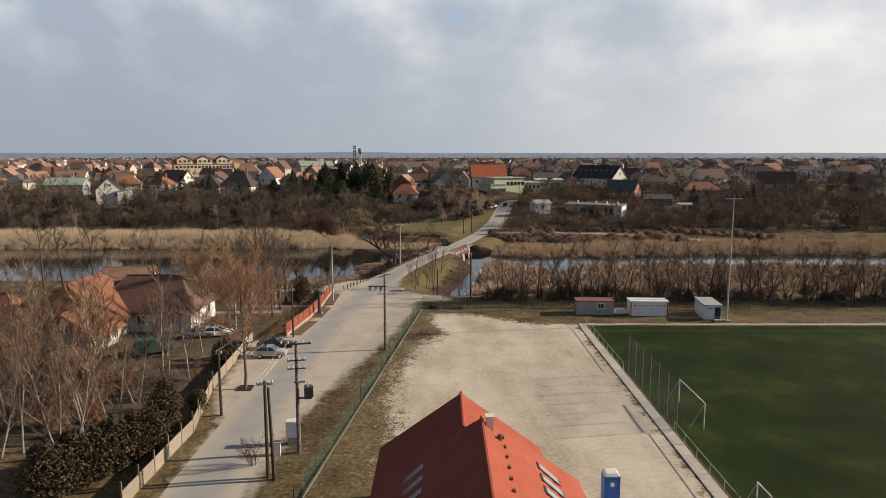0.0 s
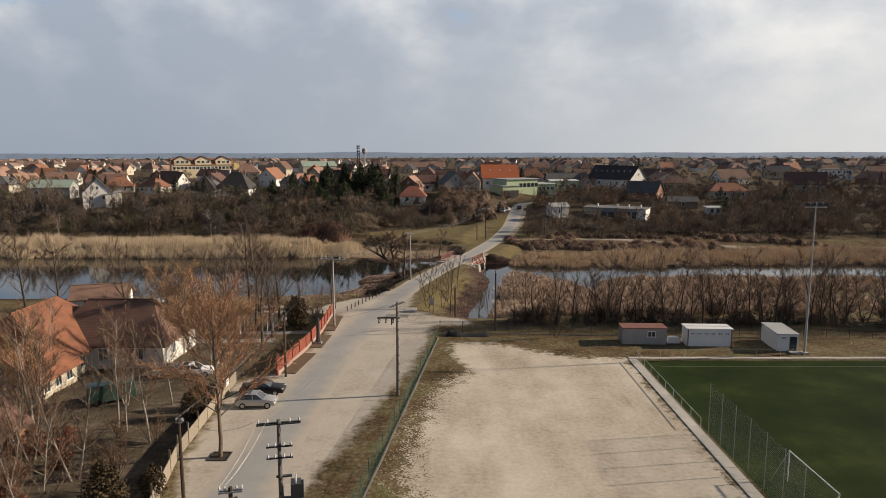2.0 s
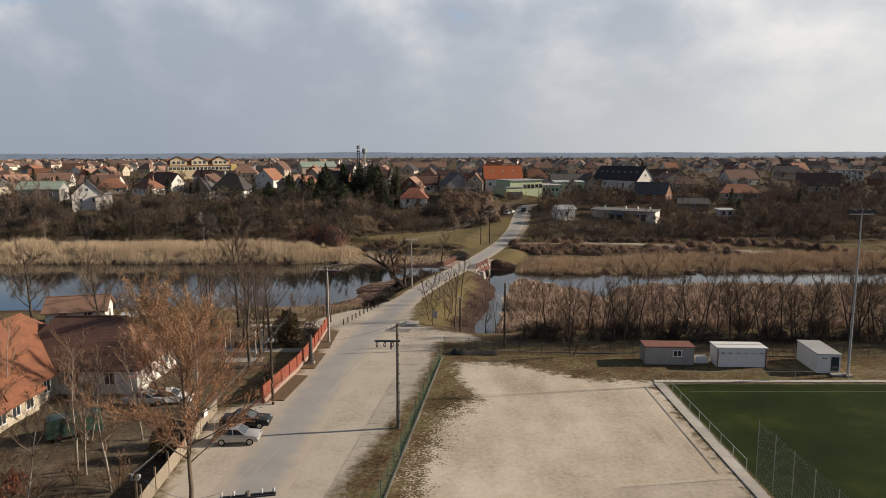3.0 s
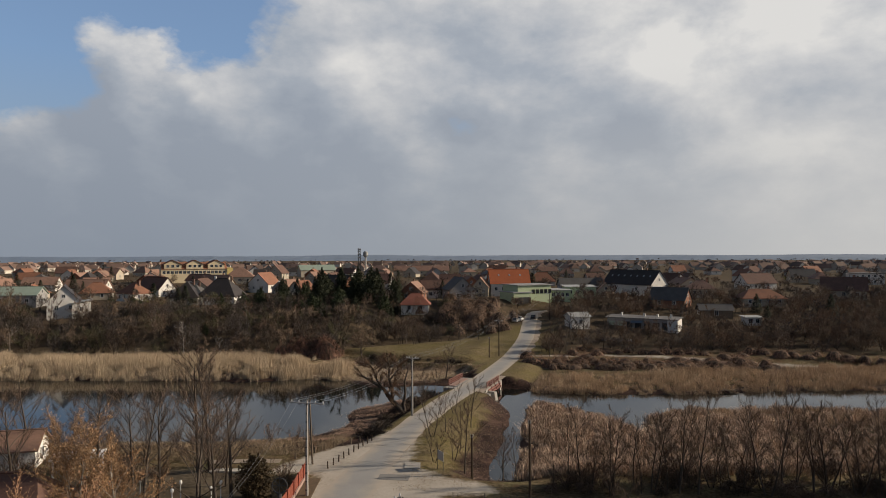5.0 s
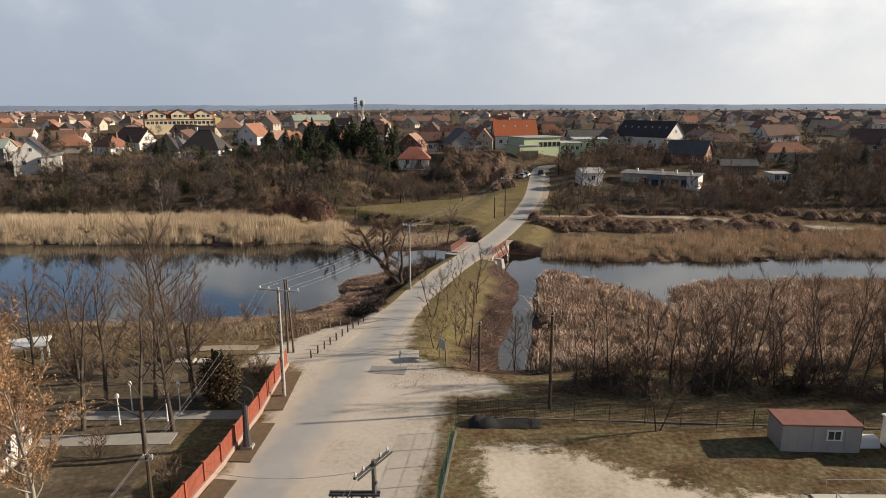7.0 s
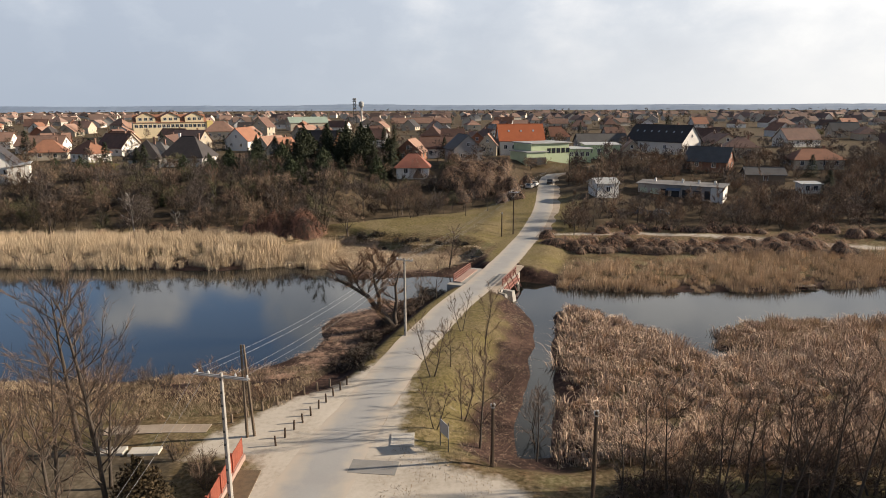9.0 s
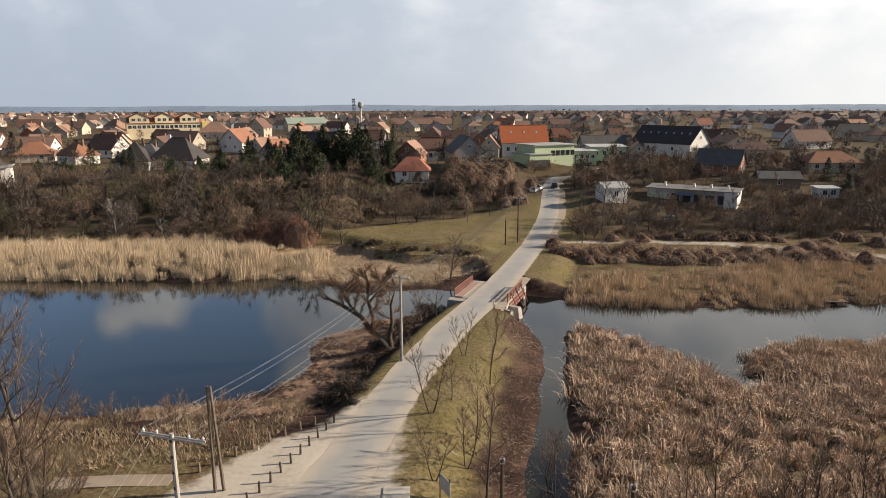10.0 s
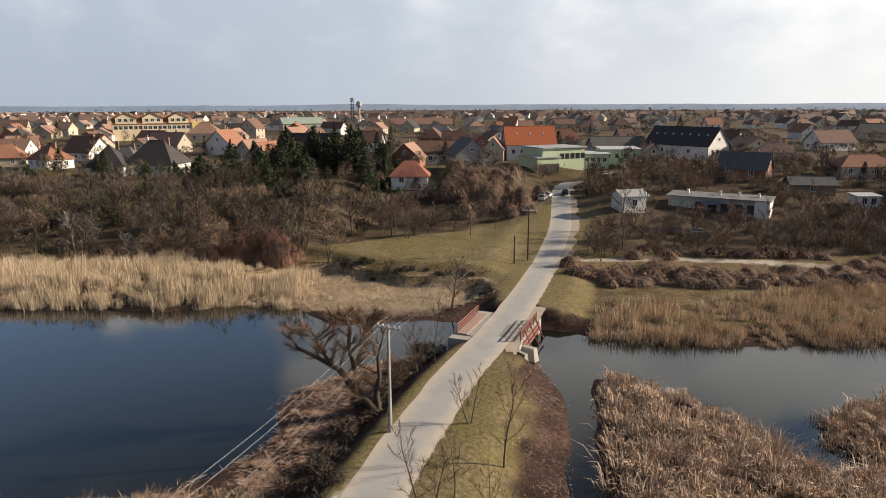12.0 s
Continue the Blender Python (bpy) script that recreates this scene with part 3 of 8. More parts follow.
def ground_material():
    m = bpy.data.materials.new("ground")
    m.use_nodes = True
    n, l = m.node_tree.nodes, m.node_tree.links
    p = n["Principled BSDF"]
    p.inputs["Specular IOR Level"].default_value = 0.07
    pos = n.new("ShaderNodeNewGeometry").outputs["Position"]

    def noise_of(scale, detail=5.0, stretch=None):
        t = n.new("ShaderNodeTexNoise")
        t.inputs["Scale"].default_value, t.inputs["Detail"].default_value, t.inputs["Roughness"].default_value = scale, detail, 0.6
        src = pos
        if stretch:
            mp = n.new("ShaderNodeMapping")
            mp.inputs["Scale"].default_value = stretch
            l.new(pos, mp.inputs[0])
            src = mp.outputs[0]
        l.new(src, t.inputs["Vector"])
        return t.outputs[0]

    def ramp(fac, stops):
        r = n.new("ShaderNodeValToRGB")
        while len(r.color_ramp.elements) < len(stops):
            r.color_ramp.elements.new(0.5)
        for e, (at, c) in zip(r.color_ramp.elements, stops):
            e.position, e.color = at, (*c, 1)
        l.new(fac, r.inputs[0])
        return r.outputs[0]

    def mixc(fac, a, b):
        x = n.new("ShaderNodeMix")
        x.data_type = "RGBA"
        l.new(fac, x.inputs[0])
        l.new(a, x.inputs[6])
        l.new(b, x.inputs[7])
        return x.outputs[2]

    def mth(op, a, b):
        x = n.new("ShaderNodeMath")
        x.operation = op
        x.use_clamp = op == "MULTIPLY_ADD"
        for i, v in enumerate((a, b)):
            if isinstance(v, (int, float)):
                x.inputs[i].default_value = v
            else:
                l.new(v, x.inputs[i])
        return x.outputs[0]

    def zone(name, edge=0.25, noisy=None):
        a = n.new("ShaderNodeAttribute")
        a.attribute_name = name
        src = a.outputs["Fac"]
        if noisy is not None:
            src = mth("ADD", src, mth("MULTIPLY", mth("SUBTRACT", noisy, 0.5), 1.5))
        return ramp(src, [(0.5 - edge, (0, 0, 0)), (0.5 + edge, (1, 1, 1))])

    patch, grain, speck = noise_of(0.22), noise_of(2.4), noise_of(11.0, 3.0)
    both = mth("ADD", mth("MULTIPLY", patch, 0.55), mth("MULTIPLY", grain, 0.45))
    grass = ramp(both, [(0.30, (0.034, 0.027, 0.014)), (0.42, (0.085, 0.065, 0.032)), (0.53, (0.175, 0.132, 0.075)), (0.66, (0.36, 0.285, 0.19))])
    tuft = mth("ADD", mth("MULTIPLY", grain, 0.55), mth("MULTIPLY", speck, 0.45))
    lawn = ramp(tuft, [(0.36, (0.075, 0.060, 0.028)), (0.5, (0.175, 0.138, 0.072)), (0.64, (0.30, 0.24, 0.14))])
    mossy = ramp(noise_of(0.22, 7.0), [(0.50, (0, 0, 0)), (0.68, (0.75, 0.75, 0.75))])
    lawn = mixc(ramp(noise_of(0.17, 7.0), [(0.40, (0, 0, 0)), (0.62, (0.85, 0.85, 0.85))]), lawn, ramp(tuft, [(0.36, (0.080, 0.068, 0.024)), (0.64, (0.235, 0.190, 0.082))]))
    rusty = ramp(noise_of(0.45, 6.0), [(0.50, (0, 0, 0)), (0.66, (0.8, 0.8, 0.8))])
    grass = mixc(rusty, grass, ramp(grain, [(0.35, (0.060, 0.034, 0.018)), (0.65, (0.175, 0.100, 0.055))]))
    grass = mixc(mossy, grass, ramp(both, [(0.32, (0.030, 0.036, 0.011)), (0.68, (0.105, 0.112, 0.034))]))
    gravel = ramp(both, [(0.30, (0.39, 0.335, 0.255)), (0.42, (0.53, 0.465, 0.37)), (0.52, (0.60, 0.53, 0.43)), (0.66, (0.67, 0.60, 0.495))])
    dirt = ramp(noise_of(0.10, 9.0, (1.6, 0.6, 1)), [(0.44, (0, 0, 0)), (0.68, (0.85, 0.85, 0.85))])
    gravel = mixc(dirt, gravel, ramp(grain, [(0.3, (0.27, 0.215, 0.155)), (0.7, (0.46, 0.39, 0.30))]))
    paved = ramp(both, [(0.28, (0.34, 0.29, 0.23)), (0.5, (0.49, 0.44, 0.37)), (0.68, (0.55, 0.50, 0.43))])
    turf = ramp(mth("ADD", mth("MULTIPLY", noise_of(0.11, 6.0), 0.75), mth("MULTIPLY", speck, 0.25)), [(0.36, (0.010, 0.019, 0.004)), (0.52, (0.020, 0.034, 0.007)), (0.66, (0.048, 0.064, 0.013))])
    mud = ramp(both, [(0.36, (0.022, 0.015, 0.012)), (0.52, (0.062, 0.038, 0.031)), (0.66, (0.16, 0.098, 0.072))])
    yard = ramp(both, [(0.3, (0.045, 0.036, 0.024)), (0.5, (0.105, 0.085, 0.060)), (0.68, (0.22, 0.18, 0.13))])
    wood = ramp(both, [(0.35, (0.038, 0.030, 0.020)), (0.6, (0.125, 0.094, 0.062))])
    col = mixc(zone("wood", 0.25, patch), grass, wood)
    col = mixc(zone("lawn", 0.3, grain), col, lawn)
    col = mixc(zone("mud", 0.3, grain), col, mud)
    col = mixc(zone("straw", 0.3, grain), col, ramp(both, [(0.34, (0.12, 0.078, 0.05)), (0.5, (0.28, 0.20, 0.13)), (0.66, (0.44, 0.33, 0.22))]))
    col = mixc(zone("yard"), col, yard)
    col = mixc(zone("paved", 0.3, noise_of(0.9, 7.0)), col, paved)
    blotch = mth("ADD", mth("MULTIPLY", noise_of(0.9, 9.0), 0.85), mth("MULTIPLY", noise_of(8.0, 4.0), 0.4))
    blotch = mth("SUBTRACT", blotch, 0.125)
    edge_ = n.new("ShaderNodeAttribute")
    edge_.attribute_name = "speckle"
    flecks = mth("MULTIPLY", mth("SUBTRACT", noise_of(5.0, 4.0), 0.5), mth("MULTIPLY", edge_.outputs["Fac"], 1.6))
    col = mixc(zone("gravel", 0.12, mth("ADD", blotch, flecks)), col, gravel)
    col = mixc(zone("turf", 0.1), col, turf)
    l.new(col, p.inputs["Base Color"])
    p.inputs["Roughness"].default_value = 0.93
    b = n.new("ShaderNodeBump")
    b.inputs["Strength"].default_value, b.inputs["Distance"].default_value = 0.12, 0.05
    l.new(mth("ADD", grain, mth("MULTIPLY", speck, 0.4)), b.inputs["Height"])
    l.new(b.outputs[0], p.inputs["Normal"])
    return m


def grid_mesh(name, X, Y, Z, material):
    rows, cols = X.shape
    me = bpy.data.meshes.new(name)
    me.vertices.add(rows * cols)
    me.vertices.foreach_set("co", np.stack([X, Y, Z], -1).astype(np.float32).ravel())
    i = np.arange(rows * cols).reshape(rows, cols)
    q = np.stack([i[:-1, :-1], i[:-1, 1:], i[1:, 1:], i[1:, :-1]], -1).reshape(-1, 4)
    me.loops.add(q.size)
    me.loops.foreach_set("vertex_index", q.ravel().astype(np.int32))
    me.polygons.add(len(q))
    me.polygons.foreach_set("loop_start", np.arange(0, q.size, 4, dtype=np.int32))
    me.polygons.foreach_set("use_smooth", np.ones(len(q), bool))
    me.update(calc_edges=True)
    me.materials.append(material)
    return me


ground_mesh = grid_mesh("ground", GX, GY, GH, ground_material())
for key, values in zones.items():
    ground_mesh.attributes.new(key, "FLOAT", "POINT").data.foreach_set("value", values.astype(np.float32).ravel())
ground = tagged(new("ground", ground_mesh), "winter grass, bare earth and gravel with dug-out ponds", "ground", kind="structure")


def gz(x, y):
    """Ground level at one place."""
    i = min(max(int(np.searchsorted(gx, x)) - 1, 0), len(gx) - 2)
    j = min(max(int(np.searchsorted(gy, y)) - 1, 0), len(gy) - 2)
    u, v = (x - gx[i]) / (gx[i + 1] - gx[i]), (y - gy[j]) / (gy[j + 1] - gy[j])
    return float(GH[j, i] * (1 - u) * (1 - v) + GH[j, i + 1] * u * (1 - v) + GH[j + 1, i] * (1 - u) * v + GH[j + 1, i + 1] * u * v)


def water_material():
    m = bpy.data.materials.new("pond_water")
    m.use_nodes = True
    n, l = m.node_tree.nodes, m.node_tree.links
    p = n["Principled BSDF"]
    p.inputs["Base Color"].default_value = (0.010, 0.011, 0.010, 1)
    p.inputs["Roughness"].default_value = 0.04
    p.inputs["IOR"].default_value = 1.35
    t = n.new("ShaderNodeTexNoise")
    t.inputs["Scale"].default_value, t.inputs["Detail"].default_value = 1.6, 4.0
    l.new(n.new("ShaderNodeNewGeometry").outputs["Position"], t.inputs["Vector"])
    b = n.new("ShaderNodeBump")
    b.inputs["Strength"].default_value, b.inputs["Distance"].default_value = 0.10, 0.03
    l.new(t.outputs[0], b.inputs["Height"])
    l.new(b.outputs[0], p.inputs["Normal"])
    return m


pond = Shape().add([(-400, 112, WATER), (400, 112, WATER), (400, 200, WATER), (-400, 200, WATER)], [(0, 1, 2, 3)])
tagged(part("water", pond, water_material()), "still dark pond water mirroring the clouds", "water", kind="structure")


# ---- the road ----
def road_material():
    """Worn asphalt, dusted beige towards its edges."""
    m = mat("worn_pale_asphalt", (0.445, 0.435, 0.415), (0.345, 0.337, 0.322), 0.3, rough=0.9, bump=0.12, fine=30)
    n, l = m.node_tree.nodes, m.node_tree.links
    p = n["Principled BSDF"]
    old = p.inputs["Base Color"].links[0].from_socket
    at = n.new("ShaderNodeAttribute")
    at.attribute_name = "edge"
    t = n.new("ShaderNodeTexNoise")
    t.inputs["Scale"].default_value, t.inputs["Detail"].default_value = 0.7, 6.0
    l.new(n.new("ShaderNodeNewGeometry").outputs["Position"], t.inputs["Vector"])
    a_ = n.new("ShaderNodeMath")
    a_.operation = "MULTIPLY_ADD"
    a_.inputs[1].default_value = 1.1
    l.new(t.outputs[0], a_.inputs[0])
    l.new(at.outputs["Fac"], a_.inputs[2])
    r_ = n.new("ShaderNodeMapRange")
    r_.inputs[1].default_value, r_.inputs[2].default_value = 0.75, 1.45
    l.new(a_.outputs[0], r_.inputs[0])
    mx = n.new("ShaderNodeMix")
    mx.data_type = "RGBA"
    l.new(r_.outputs[0], mx.inputs[0])
    l.new(old, mx.inputs[6])
    mx.inputs[7].default_value = (0.48, 0.42, 0.345, 1)
    l.new(mx.outputs[2], p.inputs["Base Color"])
    return m


ACROSS = (-1.0, -0.72, -0.36, 0.0, 0.36, 0.72, 1.0)


def ribbon(width, off, z, y0, y1, step=1.5, wob=0.0):
    """A strip along the road, seven points across."""
    s = Shape()
    ys = np.arange(y0, y1 + 0.01, step)
    for y in ys:
        x = road_x(y - 2) * 0.25 + road_x(y) * 0.5 + road_x(y + 2) * 0.25
        sl = (road_x(y + 2) - road_x(y - 2)) / 4
        k = 1 / math.hypot(1, sl)
        wide = width - 1.1 * sm(112, 132, y)
        for c in ACROSS:
            w = wide / 2 + wob * noise.noise((y * 0.24, off + (9 if c > 0 else 0), 0))
            u = off + c * w
            s.v.append((x + u * k, y - u * k * sl, road_z(y) + z - 0.03 * c * c))
    for i in range(len(ys) - 1):
        a = 7 * i
        s.f += [(a + j, a + j + 1, a + j + 8, a + j + 7) for j in range(6)]
    return s


def edged(ob):
    ob.data.attributes.new("edge", "FLOAT", "POINT").data.foreach_set("value", np.tile(np.abs(np.array(ACROSS)) ** 1.5, len(ob.data.vertices) // 7).astype(np.float32))
    return smooth(ob)


M["road"] = road_material()
M["verge"] = mat("dusty_gravel", (0.43, 0.36, 0.285), (0.26, 0.205, 0.15), 0.6, bump=0.5, fine=20)
tagged(edged(part("road", ribbon(5.7, 0.0, 0.035, -30, 318, wob=0.18), M["road"])), "pale worn asphalt road with dusty edges", "road", kind="structure")
tagged(edged(part("pavement", ribbon(7.3, 0.7, 0.0, 108, 300, wob=0.9), M["verge"])), "dusty gravel shoulder of the road", "road shoulder", kind="structure")


# ---- plants ----
def limb(s, p, d, length, r0, r1, rnd, segs=4, n=5, bend=0.18, lift=0.06):
    """A crooked tapered branch into s; returns its points."""
    pts, d = [Vector(p)], Vector(d).normalized()
    for i in range(segs):
        d = (d + Vector((rnd.uniform(-bend, bend), rnd.uniform(-bend, bend), rnd.uniform(-bend, bend) + lift))).normalized()
        pts.append(pts[-1] + d * (length / segs))
    s.tube(pts, [r0 + (r1 - r0) * i / segs for i in range(segs + 1)], n, caps=False)
    return pts


def sprig(s, p, d, length, w, rnd):
    """A thin twig: a narrow bent blade."""
    d = Vector(d).normalized()
    side = d.cross(Vector((rnd.uniform(-1, 1), rnd.uniform(-1, 1), rnd.uniform(-1, 1)))).normalized() * w
    mid = Vector(p) + d * (length * 0.5) + side * rnd.uniform(-3, 3)
    tip = Vector(p) + d * length + Vector((0, 0, -0.06 * length))
    s.add([Vector(p) - side, Vector(p) + side, mid + side * 0.6, tip, mid - side * 0.6], [(0, 1, 2, 4), (4, 2, 3)])


def leafy(s, p, size, rnd):
    a = Vector((rnd.uniform(-1, 1), rnd.uniform(-1, 1), rnd.uniform(-1, 1))).normalized()
    b = a.cross(Vector((rnd.uniform(-1, 1), rnd.uniform(-1, 1), rnd.uniform(-1, 1)))).normalized()
    p = Vector(p)
    s.add([p - a * size, p + b * size * 0.55, p + a * size, p - b * size * 0.55], [(0, 1, 2, 3)])


def away(d, rnd, k):
    return (Vector(d) + Vector((rnd.uniform(-1, 1), rnd.uniform(-1, 1), rnd.uniform(-0.5, 0.9))) * k).normalized()


def wisp(s, p, d, length, w, rnd):
    """A twig far off: one narrow triangle."""
    d = Vector(d).normalized()
    side = d.cross(Vector((rnd.uniform(-1, 1), rnd.uniform(-1, 1), rnd.uniform(-1, 1)))).normalized() * w
    s.add([Vector(p) - side, Vector(p) + side, Vector(p) + d * length], [(0, 1, 2)])


def tree_meshes(seed, height, r, limbs=9, subs=6, twigs=9, clear=0.3, spread=0.8, lean=(0, 0), stems=1, leaves=0, leaf=0.09, tw=0.02, twig_len=1.0, up=0.55, light=False, straight=0.09, crook=0.22):
    rnd = random.Random(seed)
    wood, crown = Shape(), Shape()
    for st in range(stems):
        a0 = rnd.uniform(0, 6.28)
        foot = Vector((0.25 * math.cos(a0), 0.25 * math.sin(a0), -0.3)) if stems > 1 else Vector((0, 0, -0.3))
        tilt = 0.30 if stems > 1 else 0.03
        d = Vector((lean[0] + tilt * math.cos(a0), lean[1] + tilt * math.sin(a0), 1))
        h = height * rnd.uniform(0.8, 1.0)
        spine = limb(wood, foot, d, h * 0.92, r, r * 0.16, rnd, 7, 7, 0.09 if stems > 1 else straight, 0.05)
        for i in range(limbs):
            u = clear + (0.97 - clear) * (i + rnd.random()) / limbs
            k = min(int(u * 7), 6)
            p = spine[k].lerp(spine[k + 1], u * 7 - k)
            a = i * 2.4 + rnd.uniform(-0.5, 0.5)
            ln = h * spread * (0.50 - 0.36 * abs(u - 0.42)) * rnd.uniform(0.7, 1.1)
            ld = Vector((math.cos(a), math.sin(a), up + 0.5 * u))
            pts = limb(wood, p, ld, ln, r * (0.36 - 0.19 * u), r * 0.06, rnd, 4, 4, crook, 0.10)
            for j in range(subs):
                q = 0.25 + 0.75 * (j + rnd.random()) / subs
                m = min(int(q * 4), 3)
                sp = pts[m].lerp(pts[m + 1], q * 4 - m)
                sd = away(pts[m + 1] - pts[m], rnd, 0.45 * (pts[m + 1] - pts[m]).length)
                sl = ln * rnd.uniform(0.22, 0.42)
                sub = limb(Shape() if light else wood, sp, sd, sl, r * 0.06, r * 0.025, rnd, 2, 3, 0.25, 0.08)
                for t in range(twigs):
                    w = rnd.random()
                    b = sub[0].lerp(sub[2], w)
                    td = away(sub[2] - sub[0], rnd, sl * 0.8)
                    tl = twig_len * rnd.uniform(0.5, 1.1)
                    (wisp if light else sprig)(crown, b, td, tl, tw, rnd)
                    for _ in range(leaves):
                        leafy(crown, b + td * (tl * rnd.random()), leaf * rnd.uniform(0.7, 1.3), rnd)
    return wood, crown


def make_tree(name, label, category, wood_mat, crown_mat, **kw):
    ob = thing(name, label, category)
    wood, crown = tree_meshes(**kw)
    smooth(part("trunk", wood, wood_mat, ob))
    part("crown", crown, crown_mat, ob)
    return ob


def bush_meshes(seed, height, stems=14, subs=5, twigs=8, spread=0.55, tw=0.022, light=False):
    rnd = random.Random(seed)
    wood, crown = Shape(), Shape()
    for i in range(stems):
        a, o = rnd.uniform(0, 6.28), rnd.uniform(0.0, 0.5)
        d = Vector((math.cos(a) * spread * rnd.random() * 1.5, math.sin(a) * spread * rnd.random() * 1.5, 1))
        h = height * rnd.uniform(0.6, 1.0)
        pts = limb(wood, (o * math.cos(a), o * math.sin(a), -0.2), d, h, 0.035, 0.012, rnd, 3, 3, 0.2, 0.06)
        for j in range(subs):
            q = 0.15 + 0.85 * (j + rnd.random()) / subs
            k = min(int(q * 3), 2)
            p = pts[k].lerp(pts[k + 1], q * 3 - k)
            sd = away(pts[k + 1] - pts[k], rnd, 0.7 * h / 3)
            e = p + sd * (h * 0.3)
            for t in range(twigs):
                b = p.lerp(e, rnd.random())
                (wisp if light else sprig)(crown, b, away(sd, rnd, 0.8), h * rnd.uniform(0.14, 0.3), tw, rnd)
    return wood, crown


def make_bush(name, label, wood_mat, crown_mat, **kw):
    ob = thing(name, label, "shrub")
    wood, crown = bush_meshes(**kw)
    part("trunk", wood, wood_mat, ob)
    part("crown", crown, crown_mat, ob)
    return ob


def make_conifer(name, label, seed, height, width, crown_mat, layers=16, per=42, blunt=0.0, size=0.42):
    rnd = random.Random(seed)
    ob = thing(name, label, "conifer")
    wood, crown = Shape(), Shape()
    limb(wood, (0, 0, -0.3), (0, 0, 1), height, 0.16, 0.03, rnd, 5, 6, 0.02, 0.1)
    for i in range(layers):
        u = (i + 0.3) / layers
        w = width * ((1 - u ** 3.2) if blunt else (1 - u) ** 0.9) * rnd.uniform(0.85, 1.1)
        for j in range(int(per * (1.1 - 0.75 * u))):
            a, q = rnd.uniform(0, 6.28), rnd.uniform(0.35, 1.0)
            c = Vector((math.cos(a) * w * q, math.sin(a) * w * q, height * (0.05 + 0.95 * u) + rnd.uniform(-0.3, 0.3) - 0.25 * w * q))
            o = Vector((math.cos(a), math.sin(a), rnd.uniform(-0.5, 0.5)))
            s = o.cross(Vector((0, 0, 1))).normalized() * size * rnd.uniform(0.3, 0.6)
            tip = c + o * size * rnd.uniform(0.7, 1.5)
            crown.add([c - s, c + s, tip + Vector((0, 0, -0.1))], [(0, 1, 2)])
            crown.add([c - o * 0.2 + Vector((0, 0, 0.25 * size)), c + s * 0.8, tip], [(0, 1, 2)])
    smooth(part("trunk", wood, M["dark_bark"], ob))
    part("crown", crown, crown_mat, ob)
    return ob


def make_hedge(name, label, seed, height, width, material, lumps=9, per=240, size=0.13):
    """A rounded evergreen of several leafy lumps."""
    rnd = random.Random(seed)
    ob = thing(name, label, "shrub")
    wood, crown = Shape(), Shape()
    limb(wood, (0, 0, -0.3), (0, 0, 1), height * 0.8, 0.12, 0.03, rnd, 4, 5, 0.05, 0.1)
    for i in range(lumps):
        u = (i + 0.5) / lumps
        a = i * 2.4
        w = width * (1 - (2 * abs(u - 0.42)) ** 2.2 * 0.8)
        c = Vector((math.cos(a) * w * 0.42, math.sin(a) * w * 0.42, height * (0.1 + 0.8 * u)))
        for j in range(per):
            d = Vector((rnd.gauss(0, 1), rnd.gauss(0, 1), rnd.gauss(0, 1))).normalized()
            q = rnd.uniform(0.6, 1.05)
            leafy(crown, c + Vector((d.x * w * 0.6 * q, d.y * w * 0.6 * q, d.z * height * 0.17 * q)), size * rnd.uniform(0.6, 1.5), rnd)
    smooth(part("trunk", wood, M["dark_bark"], ob))
    part("crown", crown, material, ob)
    return ob


def place(ob, x, y, scale=1.0, turn=None, z=None, stretch=1.0):
    """Puts the prototype itself at its first place, and copies of it afterwards."""
    m = pose(x, y, gz(x, y) if z is None else z, 0, 0, RND.uniform(0, 360) if turn is None else turn)
    if "used" in USED.setdefault(ob.name, set()):
        c = copy_thing(ob, m)
    else:
        USED[ob.name].add("used")
        c = ob
        c.matrix_basis = m
    c.scale = (scale, scale, scale * stretch)
    return c


USED = {}
T = {}
for i in range(4):
    T["tall", i] = make_tree("tree", "tall bare tree with a grey-brown trunk and fine dark twigs", "tree", M["tree_bark"], M["twig"], seed=20 + i,
                             height=14.5, r=0.24, limbs=16, subs=9, twigs=8, clear=0.25, spread=0.85, up=0.65, twig_len=0.9, tw=0.016, straight=0.06, crook=0.30)
for i in range(3):
    T["slim", i] = make_tree("tree", "slim bare young tree with thin brown twigs", "tree", M["dark_bark"], M["twig"], seed=40 + i,
                             height=10.5, r=0.11, limbs=12, subs=6, twigs=7, clear=0.2, spread=0.68, up=0.8, stems=1 + i % 2, twig_len=0.9, tw=0.016)
for i in range(2):
    T["birch", i] = make_tree("tree", "pale-barked tree still holding a few orange leaves", "tree", M["pale_bark"], M["red_twig"], seed=60 + i,
                              height=12.5, r=0.115, limbs=14, subs=7, twigs=9, clear=0.22, spread=0.6, up=0.85, stems=1 + i, leaves=1, leaf=0.055, tw=0.013, twig_len=1.0)
for i in range(3):
    T["wood", i] = make_tree("tree", "bare hillside tree with a dense brown crown", "tree", M["bark"], M[("twig", "grey_twig", "red_twig")[i]], seed=80 + i,
                             height=8.5, r=0.15, limbs=9, subs=5, twigs=9, clear=0.15, spread=0.75, up=0.6, tw=0.022, twig_len=1.1)
    T["bush", i] = make_bush("shrub", "dense bare shrub with brown twigs", M["dark_bark"], M[("grey_twig", "twig", "red_twig")[i]], seed=90 + i, height=4.2, tw=0.022)
T["fir", 0] = make_conifer("fir", "dark green fir with drooping branches", 5, 9.0, 3.4, M["needle"], layers=17, per=58, size=0.55)
